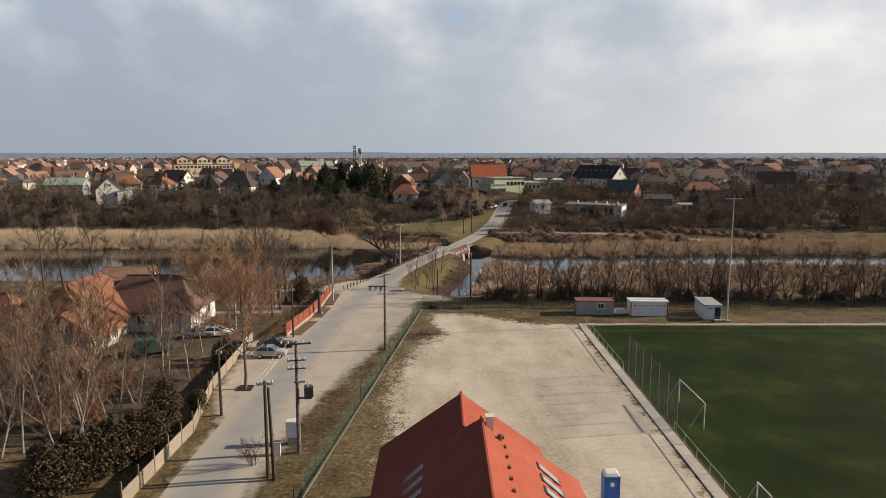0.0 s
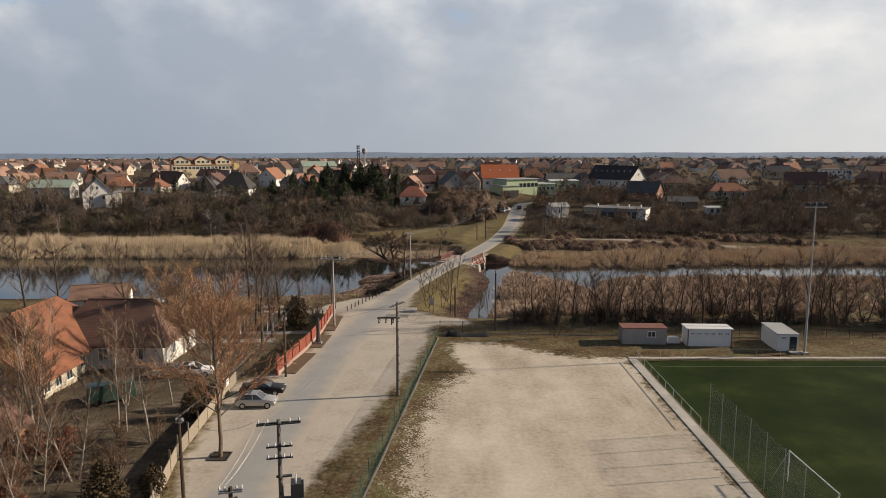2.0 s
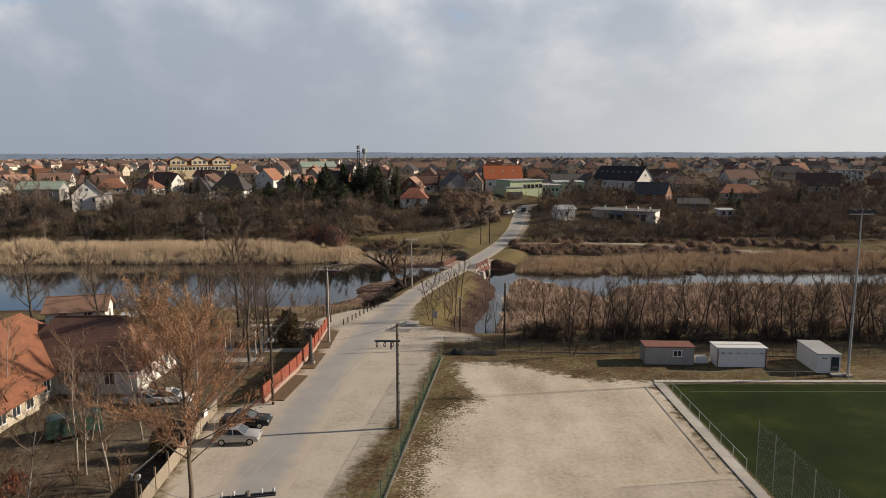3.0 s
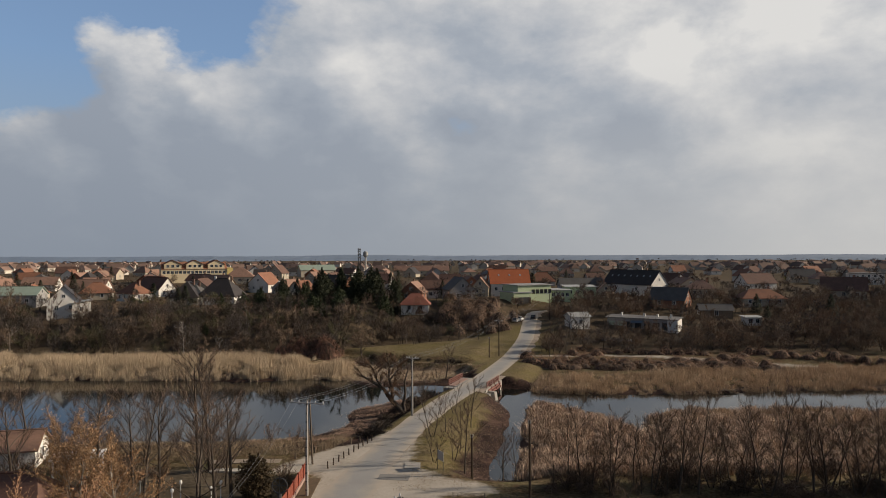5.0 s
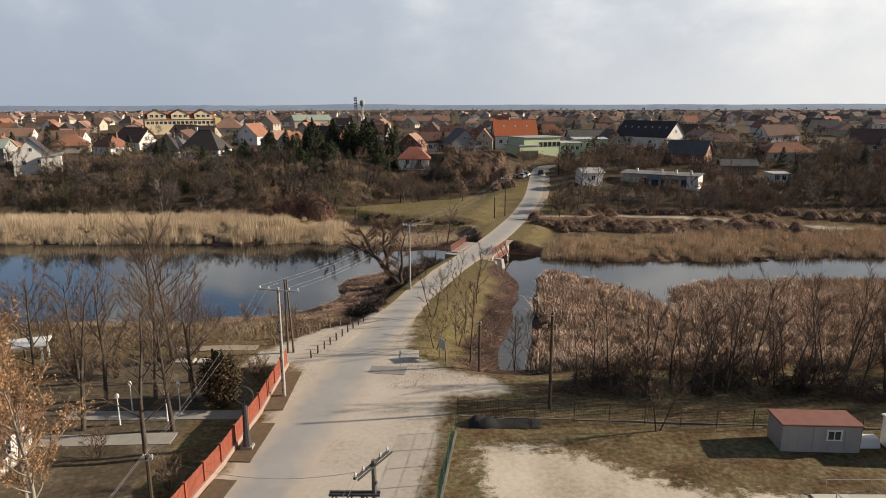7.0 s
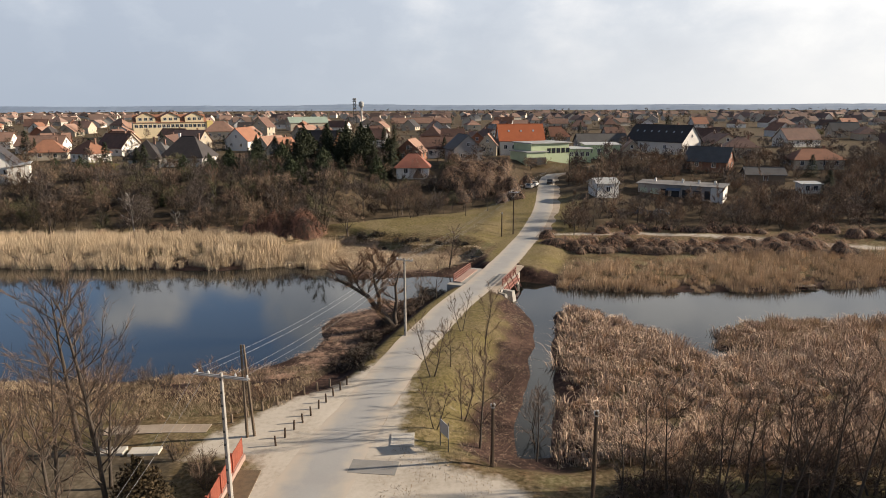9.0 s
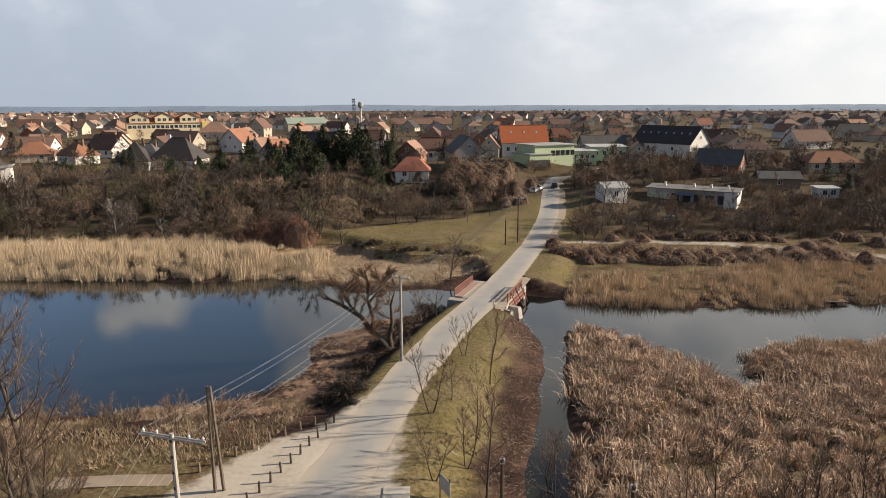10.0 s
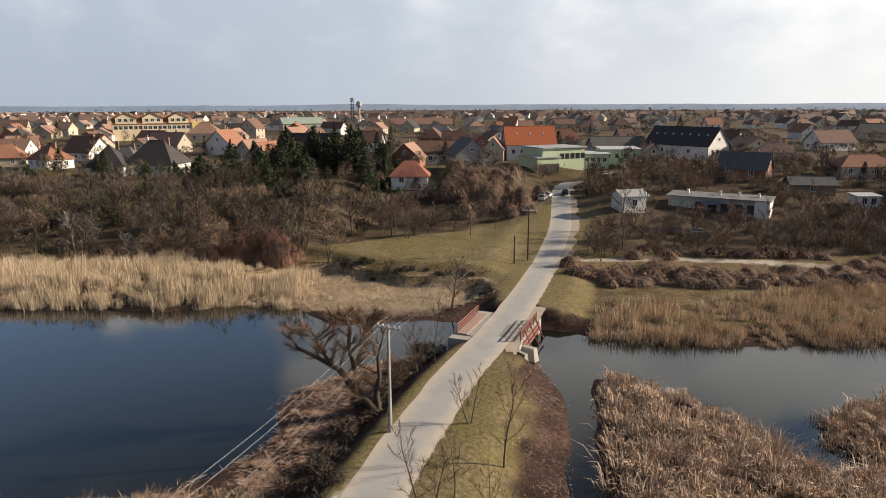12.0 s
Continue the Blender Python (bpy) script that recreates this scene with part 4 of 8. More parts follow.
T["fir", 1] = make_conifer("fir", "slender dark green spruce", 6, 10.5, 2.7, M["needle"], layers=18, per=50, size=0.5)
T["pine", 0] = make_hedge("pine", "dark green pine with a broad ragged crown", 31, 10.5, 3.0, M["needle"], lumps=15, per=190, size=0.26)
T["pine", 1] = make_hedge("pine", "dull green pine with a rounded ragged crown", 32, 9.5, 3.4, M["pine"], lumps=14, per=190, size=0.26)
T["thuja", 0] = make_hedge("thuja", "dense rounded brownish green thuja", 7, 4.6, 1.8, M["thuja"], lumps=12, per=360, size=0.105)
T["yellow", 0] = make_bush("shrub", "yellowish green garden shrub", M["dark_bark"], M["yellow_bush"], seed=97, height=3.6, twigs=12, tw=0.03)
plane_tree = make_tree("plane_tree", "roadside plane tree full of dry orange-brown leaves", "tree", M["bark"], M["dry_leaf"], seed=15, height=16.5, r=0.19,
                       limbs=32, subs=10, twigs=15, clear=0.30, spread=1.0, leaves=4, leaf=0.058, up=0.45, twig_len=1.2, tw=0.013)
garden_tree = make_tree("plane_tree", "garden tree full of dry tan leaves", "tree", M["pale_bark"], M["tan_leaf"], seed=16, height=12.5, r=0.18,
                        limbs=18, subs=8, twigs=12, clear=0.2, spread=0.8, leaves=2, leaf=0.09, up=0.7, twig_len=1.2, tw=0.014)


def old_willow():
    """Three heavy stems from one stool, the longest bowed over the water, with whips of bare shoots."""
    rnd = random.Random(18)
    ob = thing("willow", "old willow leaning over the pond with bare reddish shoots", "tree")
    crown = Shape()
    stems = [([(0.3, 0, -0.5), (-0.9, 0.2, 1.1), (-2.2, 0.3, 2.4), (-3.4, 0.2, 4.2), (-5.2, 0.0, 5.4), (-7.2, -0.3, 6.6)], 0.50),
             ([(-2.0, 0.3, 2.2), (-2.0, 0.6, 4.0), (-2.6, 0.8, 6.0), (-2.5, 1.1, 7.8), (-2.9, 1.0, 9.4)], 0.30),
             ([(0.2, 0.1, -0.3), (-0.1, 0.3, 1.6), (0.2, 0.5, 3.4), (0.1, 0.4, 5.4), (0.6, 0.6, 7.2)], 0.32),
             ([(-3.3, 0.2, 4.1), (-4.4, -0.8, 5.8), (-4.9, -1.4, 7.6), (-5.6, -1.6, 8.8)], 0.20),
             ([(-2.4, 0.8, 5.6), (-1.3, 1.2, 7.0), (-0.8, 1.6, 8.8)], 0.17)]
    for path, r in stems:
        path, wood = [Vector(p) for p in path], Shape()
        wood.tube(path, [r * (1 - 0.72 * i / (len(path) - 1)) for i in range(len(path))], 8, caps=False)
        for i in range(11):
            u = 0.22 + 0.78 * (i + rnd.random()) / 11
            k = min(int(u * (len(path) - 1)), len(path) - 2)
            p = path[k].lerp(path[k + 1], u * (len(path) - 1) - k)
            a = rnd.uniform(0, 6.28)
            d = Vector((math.cos(a), math.sin(a), rnd.uniform(0.1, 1.0)))
            ln = rnd.uniform(1.5, 3.4) * (1.1 - 0.4 * u)
            pts = limb(wood, p, d, ln, 0.075 * (1.3 - u), 0.018, rnd, 4, 4, 0.30, 0.10)
            for j in range(7):
                q = 0.15 + 0.85 * (j + rnd.random()) / 7
                m = min(int(q * 4), 3)
                b = pts[m].lerp(pts[m + 1], q * 4 - m)
                for t in range(13):
                    sprig(crown, b, away(d + Vector((0, 0, 0.3)), rnd, 0.9), rnd.uniform(0.6, 1.8), 0.017, rnd)
        smooth(part("stem", wood, M["dark_bark"], ob))
    part("crown", crown, M["red_twig"], ob)
    return ob


willow = old_willow()


def blades(name, spots, heights, widths, material, label, category, bend=0.25, seed=1, flat_to=0.0, simple=False, lean_to=None, droop=0.0):
    """Reed or grass stalks at the spots, one narrow bent blade each."""
    r = np.random.RandomState(seed)
    n = len(spots)
    a = r.uniform(0, 2 * np.pi, n)
    side = np.stack([np.cos(a), np.sin(a), np.zeros(n)], 1) * widths[:, None]
    b = r.uniform(0, 2 * np.pi, n)
    lean = np.stack([np.cos(b), np.sin(b), np.zeros(n)], 1) * (heights * r.uniform(0.1, 1, n) * bend)[:, None]
    if lean_to is not None:
        lean = lean + lean_to * heights[:, None]
    upv = np.zeros((n, 3))
    upv[:, 2] = heights * (1 - flat_to)
    mid, tip = spots + upv * (0.6 + 0.3 * droop) + lean * 0.35, spots + upv * (1 - 0.45 * droop) + lean
    if simple:
        v = np.stack([spots - side, spots + side, tip], 1).reshape(-1, 3)
        loops, starts, count = np.arange(3 * n), np.arange(0, 3 * n, 3), n
    else:
        v = np.stack([spots - side, spots + side, mid + side * 0.9, tip, mid - side * 0.9], 1).reshape(-1, 3)
        k = (np.arange(n) * 5)[:, None]
        loops = np.concatenate([k + np.array([0, 1, 2, 4]), k + np.array([4, 2, 3])], 1).ravel()
        starts, count = (np.arange(n)[:, None] * 7 + np.array([0, 4])).ravel(), 2 * n
    me = bpy.data.meshes.new(name)
    me.vertices.add(len(v))
    me.vertices.foreach_set("co", v.astype(np.float32).ravel())
    me.loops.add(len(loops))
    me.loops.foreach_set("vertex_index", loops.astype(np.int32))
    me.polygons.add(count)
    me.polygons.foreach_set("loop_start", starts.astype(np.int32))
    me.update(calc_edges=True)
    me.materials.append(material)
    return tagged(new(name, me), label, category, kind="stuff")


def scatter(count, x0, x1, y0, y1, keep, seed, clump=0.0):
    """Random places where keep(x, y) holds, on the ground."""
    r = np.random.RandomState(seed)
    x, y = r.uniform(x0, x1, count), r.uniform(y0, y1, count)
    if clump:
        ok = rough_noise(x, y, clump, seed) + r.uniform(-0.6, 0.6, count) > -0.35
        x, y = x[ok], y[ok]
    ok = keep(x, y)
    x, y = x[ok], y[ok]
    i = np.clip(np.searchsorted(gx, x) - 1, 0, len(gx) - 2)
    j = np.clip(np.searchsorted(gy, y) - 1, 0, len(gy) - 2)
    return np.stack([x, y, np.maximum(GH[j, i], WATER - 0.3)], 1)


def dry(x, y):
    return -np.maximum(inside(POND_W, x, y), inside(POND_E, x, y))


def tufts(count, per, xs, ys, keep, seed, rad, fade=None):
    """Stalks in tussocks: their feet, their outward lean and a size for each."""
    r = np.random.RandomState(seed)
    c = scatter(count, xs[0], xs[1], ys[0], ys[1], keep, seed)
    if fade:
        c = c[r.uniform(0, 1, len(c)) < np.clip(1.25 - np.abs(c[:, 0] - fade[0]) / fade[1], 0.25, 1)]
    n = len(c)
    size = r.uniform(0.42, 1.15, n) * np.clip(0.85 + 0.35 * rough_noise(c[:, 0], c[:, 1], 0.3, seed), 0.5, 1.25)
    own = r.normal(0, 0.4, (n, 3))
    off = r.normal(0, 1, (n * per, 3)) * rad * np.repeat(size, per)[:, None]
    own[:, 2], off[:, 2] = 0, 0
    lean = np.repeat(own, per, 0) + off * (0.55 / rad)
    far = np.clip(np.hypot(off[:, 0], off[:, 1]) / (2.2 * rad), 0, 1)
    return np.repeat(c, per, 0) + off, lean, np.repeat(size, per) * (1 - 0.45 * far) * r.uniform(0.55, 1.1, n * per)


REEDS = [
    # the old brown bed beside the channel, the straw-coloured far banks on both sides, the spit
    ("near", 3900, 50, (4, 95), (117, 162), lambda x, y: (dry(x, y) > -0.6) & (x > 6.0 + 0.17 * (y - 129) + 0.5 * rough_noise(x, y, 0.8, 12)), 2.0, 0.032, "old_reed", 0.58, 0.75, (24, 42), "dense weathered brown reeds at the water's edge"),
    ("far_w", 2500, 80, (-170, -27), (185.5, 207), lambda x, y: (dry(x, y) > -0.8) & (y < 203 + 5 * smooth_np(-40, -60, x)), 3.3, 0.03, "reed", 0.75, 0.10, None, "tall straw-coloured reeds along the far bank"),
    ("far_e", 2200, 72, (12, 150), (170, 199), lambda x, y: (dry(x, y) > -0.7) & (y < 187 + 9 * smooth_np(30, 60, x)) & (x > 12 + 0.4 * (y - 172)), 2.4, 0.032, "tan_reed", 0.7, 0.28, None, "tall tan and brown reeds along the far bank"),
    ("spit", 700, 60, (28, 100), (145, 157), lambda x, y: (dry(x, y) > -0.6), 1.8, 0.03, "tan_reed", 0.5, 0.3, None, "tan reeds on a low spit"),
]
for tag_, count, per, xs, ys, keep, tall, wide, key, rad, lay, fade, text in REEDS:
    sp, lean, size = tufts(count, per, xs, ys, keep, 50 + len(tag_) + count % 7, rad, fade)
    r = np.random.RandomState(9)
    blades("reeds", sp, tall * size, wide * r.uniform(0.6, 1.3, len(sp)), M[key], text, "reeds", 0.62 if tag_ == "near" else 0.3, seed=count % 97, simple=tag_ != "near", lean_to=lean * lay, droop=0.4 if tag_ == "near" else 0.1)

sp = scatter(34000, -34, -8, 134, 190, lambda x, y: (dry(x, y) > -1.2) & (dry(x, y) < 6.0) & (x < np.vectorize(road_x)(y) - 5.5), 71, clump=0.7)
r = np.random.RandomState(4)
blades("reed_litter", sp + np.array([0, 0, 0.06]), r.uniform(0.3, 1.1, len(sp)), r.uniform(0.02, 0.05, len(sp)), M["litter"], "flattened reddish reed litter on the muddy shore", "litter", 1.6, 5, 0.85, True)
sp = scatter(90000, -34, -8, 134, 168, lambda x, y: (dry(x, y) > -0.4) & (dry(x, y) < 7.0) & (x < np.vectorize(road_x)(y) - 6.5) & (rough_noise(x, y, 0.85, 31) + 0.5 * rough_noise(x, y, 2.6, 32) > 0.28), 77)
r = np.random.RandomState(14)
blades("reed_litter", sp + np.array([0, 0, 0.12]), r.uniform(0.25, 0.8, len(sp)), r.uniform(0.02, 0.045, len(sp)), M["shore"], "pale heaps of broken reed on the muddy shore", "litter", 1.7, 15, 0.8, True)
sp = scatter(46000, -42, 4, 184, 207, lambda x, y: (inside(MARSH, x, y) > -1.0) & (dry(x, y) > -0.5), 76, clump=0.4)
r = np.random.RandomState(4)
blades("flat_reeds", sp + np.array([0, 0, 0.05]), r.uniform(0.3, 1.2, len(sp)), r.uniform(0.03, 0.07, len(sp)), M["reed"], "flattened pale reeds on the marshy inlet", "reeds", 1.3, 5, 0.7, True)
sp = scatter(15000, -2, 9, 112, 168, lambda x, y: (dry(x, y) > -0.6) & (dry(x, y) < 3.2) & (x < 6.5) & (x > np.vectorize(road_x)(y) + 5.5), 72, clump=0.7)
r = np.random.RandomState(4)
blades("reed_litter", sp + np.array([0, 0, 0.06]), r.uniform(0.1, 0.35, len(sp)), r.uniform(0.012, 0.03, len(sp)), M["litter"], "flattened brown reed litter beside the channel", "litter", 1.6, 6, 0.85, True)
sp = scatter(60000, -60, -12, 116, 139, lambda x, y: (dry(x, y) > -0.5) & (dry(x, y) < 14) & (x < np.vectorize(road_x)(y) - 7.5), 73, clump=0.5)
r = np.random.RandomState(4)
blades("dry_grass", sp, r.uniform(0.2, 0.7, len(sp)), r.uniform(0.015, 0.035, len(sp)), M["stalk"], "matted dry grass and stalks by the pond", "grass", 0.9, 6, 0.2, True)
sp = scatter(45000, -16, 75, 36, 116, lambda x, y: (inside(LOT, x, y) < -0.4) & (inside(APRON, x, y) < -1.6) & (inside(PITCH, x, y) < -1.6), 74, clump=0.9)
r = np.random.RandomState(4)
blades("dry_grass", sp, r.uniform(0.05, 0.16, len(sp)), r.uniform(0.012, 0.025, len(sp)), M["weed"], "short dry winter grass on the verge", "grass", 0.9, 6, 0.2, True)
sp = scatter(75000, -12, 22, 112, 215, lambda x, y: (dry(x, y) > 1.0) & (np.abs(x - np.vectorize(road_x)(y)) > 4.6) & (np.abs(x - np.vectorize(road_x)(y)) < 13), 75, clump=0.9)
r = np.random.RandomState(4)
blades("dry_grass", sp, r.uniform(0.08, 0.28, len(sp)), r.uniform(0.012, 0.03, len(sp)), M["stalk"], "dry grass on the causeway's slopes", "grass", 0.9, 6, 0.2, True)

# roadside and causeway trees
place(plane_tree, -21.2, 68.2, 1.0, 40)
place(willow, -11.2, 151.2, 1.0, 0)
for x, y, k, s in [(-1.8, 121.4, 2, 1.05), (-5.5, 123.3, 1, 0.5), (-3.1, 126.0, 1, 0.55), (-2.2, 130.2, 0, 0.62), (-6.0, 133.5, 1, 0.72), (-4.2, 136.0, 0, 0.5), (-0.3, 141.5, 0, 0.78), (2.8, 120.2, 2, 0.72),
                   (4.2, 118.4, 0, 0.62), (3.0, 126.2, 1, 0.5), (-2.8, 147, 1, 0.5), (-7.8, 160.0, 1, 0.6), (-6.1, 160.8, 0, 0.66), (-4.5, 184, 1, 0.8), (-0.5, 225, 0, 0.9), (-13, 222, 1, 0.8), (5.0, 232, 0, 0.7)]:
    place(T["slim", k], x, y, s)
# the screen of bare trees behind the sports ground
for i in range(0, 92):
    if RND.random() < 0.1:
        continue
    x = 7.5 + i * 1.05 + RND.uniform(-0.8, 0.8)
    y = 111.5 + RND.uniform(-0.8, 3.2) - 0.03 * (x - 8)
    k = RND.random()
    place(T["tall", i % 4] if k < 0.15 else T["slim", i % 3], x, y, (RND.uniform(0.5, 0.62) if k < 0.15 else RND.uniform(0.62, 1.0)) * (1.12 if x > 20 else 0.95))
    if i % 4 == 0:
        place(T["bush", i % 3], x + 0.4, y + RND.uniform(0.5, 2.5), RND.uniform(0.45, 0.75))
place(T["slim", 1], 12.6, 104.2, 0.6)
for x, y, s in [(-90, 233, 0.75), (-47, 228, 0.7), (-112, 236, 0.9), (-136, 236, 1.05), (-130, 233, 0.95), (-144, 240, 1.1), (-62, 232, 0.7)]:
    place(T["birch", 1], x, y, s)
M["dead_wood"] = mat("bleached_wood", (0.43, 0.39, 0.35), (0.27, 0.24, 0.21), 2.0, bump=0.2)
dead = make_tree("tree", "bleached dead tree standing white before the dark slope", "tree", M["dead_wood"], M["dead_wood"], seed=131, height=9.5, r=0.17, limbs=13, subs=5, twigs=4, clear=0.25, spread=0.75, up=0.5, tw=0.022, twig_len=1.0, crook=0.32)
for x, y, s in [(-71.5, 209.5, 0.95), (-62.5, 210.5, 0.5), (-118.0, 212.0, 0.8)]:
    place(dead, x, y, s)
# garden and park on the left
for x, y, k, s in [(-42.6, 66.2, 0, 1.0), (-33.0, 54.1, 1, 0.9), (-32.7, 57.6, 0, 0.9), (-29.3, 56.4, 1, 0.8), (-35.5, 53.0, 0, 1.0), (-44.8, 77.5, 1, 1.0), (-52.3, 77.5, 0, 1.2), (-45, 84, 1, 0.9), (-54, 87, 0, 1.2), (-41.4, 60.2, 1, 1.0), (-31.4, 73.3, 0, 0.8), (-39.0, 72.4, 1, 1.0), (-48, 73, 0, 1.1), (-56, 70, 1, 1.2), (-29.8, 49.6, 1, 1.0), (-31.3, 55.0, 0, 1.0), (-28.2, 70.8, 0, 1.0), (-31.0, 64.1, 1, 0.9), (-33.5, 59.0, 1, 0.9), (-32.5, 74.0, 0, 1.1), (-34.0, 46.1, 0, 1.1),
                   (-37, 52, 1, 1.0), (-40, 60, 0, 1.0), (-43, 66, 1, 0.9), (-36.5, 67.5, 1, 0.8), (-30.0, 80.0, 0, 0.9), (-34.5, 79.5, 1, 0.8)]:
    place(T["birch", k], x, y, s * 0.95)
for x, y, s in [(-29.4, 91.6, 0.95), (-36.8, 97.6, 0.8), (-35.5, 97.0, 0.95), (-30.5, 92.5, 0.7), (-42.0, 107.0, 0.8), (-41.0, 75.0, 0.75), (-45.5, 70.0, 0.7)]:
    place(garden_tree, x, y, s)
for x, y, k, s in [(-33.4, 118.6, 1, 1.05), (-31.9, 118.4, 3, 1.0), (-26.2, 99.4, 0, 0.9), (-26.1, 104.0, 1, 0.85), (-33.4, 104.1, 3, 0.85), (-34.3, 109.6, 0, 0.85), (-26.5, 109.6, 2, 0.9), (-38.6, 113.1, 1, 0.8), (-30.1, 110.0, 1, 0.85), (-28.4, 113.5, 3, 0.6),
                   (-42, 112, 2, 0.9), (-46, 104, 0, 0.9), (-47.7, 119.5, 3, 0.55), (-46.4, 120.4, 2, 0.55), (-50, 68, 1, 1.0), (-54, 62, 2, 1.0), (-46, 57, 3, 1.0),
                   (-58, 74, 0, 1.1), (-62, 116, 2, 1.0), (-66, 108, 3, 1.0), (-70, 120, 1, 0.9), (-56, 122, 0, 0.8)]:
    place(T["tall", k], x, y, s)
for x, y, s in [(-24.5, 52.9, 1.0), (-25.2, 51.2, 0.95), (-26.0, 49.4, 1.05), (-26.7, 47.9, 1.0), (-27.6, 46.3, 1.05), (-28.4, 44.6, 1.1), (-28.8, 48.4, 0.9), (-25.2, 57.4, 1.05), (-25.9, 58.6, 0.8), (-23.7, 61.2, 0.62), (-26.6, 76.2, 0.65), (-26.8, 78.6, 0.6), (-23.4, 108.4, 1.1), (-24.6, 109.8, 1.0)]:
    place(T["thuja", 0], x, y, s)
for i in range(46):
    x, y = RND.uniform(-62, -21), RND.uniform(111, 136)
    if x < road_x(y) - 8 and dry(np.array([x]), np.array([y]))[0] > 1:
        place(T["bush", i % 3], x, y, RND.uniform(0.35, 0.7))
for x, y in [(-22.9, 95.6), (-21.6, 113.5), (-22.6, 115.0), (-30, 100), (-15.3, 50.6)]:
    place(T["bush", 1], x, y, 0.6)

copper = make_hedge("shrub", "low hedge shrub full of red-brown winter leaves", 71, 2.6, 1.5, M["copper"], lumps=9, per=170, size=0.09)
for x, y, s in [(-36.8, 68.5, 1.0), (-38.8, 68.2, 0.9), (-40.6, 67.6, 1.1), (-35.0, 70.0, 0.8), (-33.4, 66.2, 0.8), (-35.2, 63.0, 0.9), (-37.5, 62.0, 1.0), (-33.0, 59.5, 0.8), (-36.0, 58.0, 1.0), (-39.5, 64.5, 1.0)]:
    place(copper, x, y, s)
for i in range(16):
    place(T["bush", 1 + i % 2], RND.uniform(-44, -27.5), RND.uniform(52, 76), RND.uniform(0.4, 0.75))

# thickets on the far slopes, joined where nobody could count them
LIGHT = [(*tree_meshes(seed=110 + i, height=11, r=0.15, limbs=9, subs=5, twigs=9, clear=0.1, spread=0.85, up=0.65, tw=0.055, twig_len=1.4, light=True), i) for i in range(4)]
LOW = [(*bush_meshes(seed=120 + i, height=5.6, stems=12, subs=4, twigs=8, spread=0.7, tw=0.06, light=True), i) for i in range(4)]


def fuzz_meshes(seed, height, spread, stems, twigs, tw):
    """A bare tree far off: short stems and a rounded, lobed crown of fine shoots."""
    rnd = random.Random(seed)
    wood, crown = Shape(), Shape()
    for i in range(stems):
        a = rnd.uniform(0, 6.28)
        k = 0.28 if stems > 1 else 0.05
        top = limb(wood, (0, 0, -0.3), (k * math.cos(a), k * math.sin(a), 1), height * 0.72, 0.013 * height, 0.03, rnd, 4, 4, 0.12, 0.05)
        for j in range(6):
            b = rnd.uniform(0, 6.28)
            limb(wood, top[1 + j % 3], (math.cos(b), math.sin(b), 0.9), spread * 0.8, 0.06, 0.02, rnd, 2, 3, 0.2, 0.1)
    p1, p2, p3 = rnd.uniform(0, 6), rnd.uniform(0, 6), rnd.uniform(0, 6)
    c = Vector((0, 0, height * 0.52))
    clumps = []
    for i in range(twigs // 22):
        a, v = rnd.uniform(0, 6.283), rnd.uniform(-0.6, 1)
        w = math.sqrt(1 - v * v)
        lobe = (0.80 + 0.17 * math.sin(3 * a + p1 + 2 * v) + 0.14 * math.sin(5 * a + p2) * w + 0.12 * math.sin(7 * v + p3)) * rnd.uniform(0.45, 1.0)
        clumps.append(Vector((math.cos(a) * w * spread, math.sin(a) * w * spread, v * height * 0.47)) * lobe)
    for i in range(twigs):
        o = clumps[i % len(clumps)]
        foot = c + o + Vector((rnd.gauss(0, 0.42), rnd.gauss(0, 0.42), rnd.gauss(0, 0.42)))
        go = o.normalized() * 0.55 + Vector((rnd.gauss(0, 0.5), rnd.gauss(0, 0.5), rnd.gauss(0.25, 0.5)))
        wisp(crown, foot, go, rnd.uniform(0.5, 1.3), tw * rnd.uniform(0.7, 1.4), rnd)
    return wood, crown


FUZZ = [(*fuzz_meshes(400 + i, 10.5, 3.1 + 0.3 * i, 1 + i % 3, 500, 0.055), i) for i in range(5)]
PUFFS = [(*fuzz_meshes(410 + i, 5.0, 2.5 + 0.2 * i, 3, 350, 0.054), i) for i in range(4)]
GARDEN = [(*fuzz_meshes(420 + i, 9.5, 3.2, 1, 250, 0.085), i) for i in range(4)]
BELT = [(*fuzz_meshes(430 + i, 5.0, 2.8, 1, 120, 0.12), i) for i in range(4)]


def packed(shape):
    v = np.array(shape.v)
    f = [np.array(q) for q in shape.f]
    tri = np.concatenate([np.stack([np.full(len(q) - 2, q[0]), q[1:-1], q[2:]], 1) for q in f])
    return v, tri


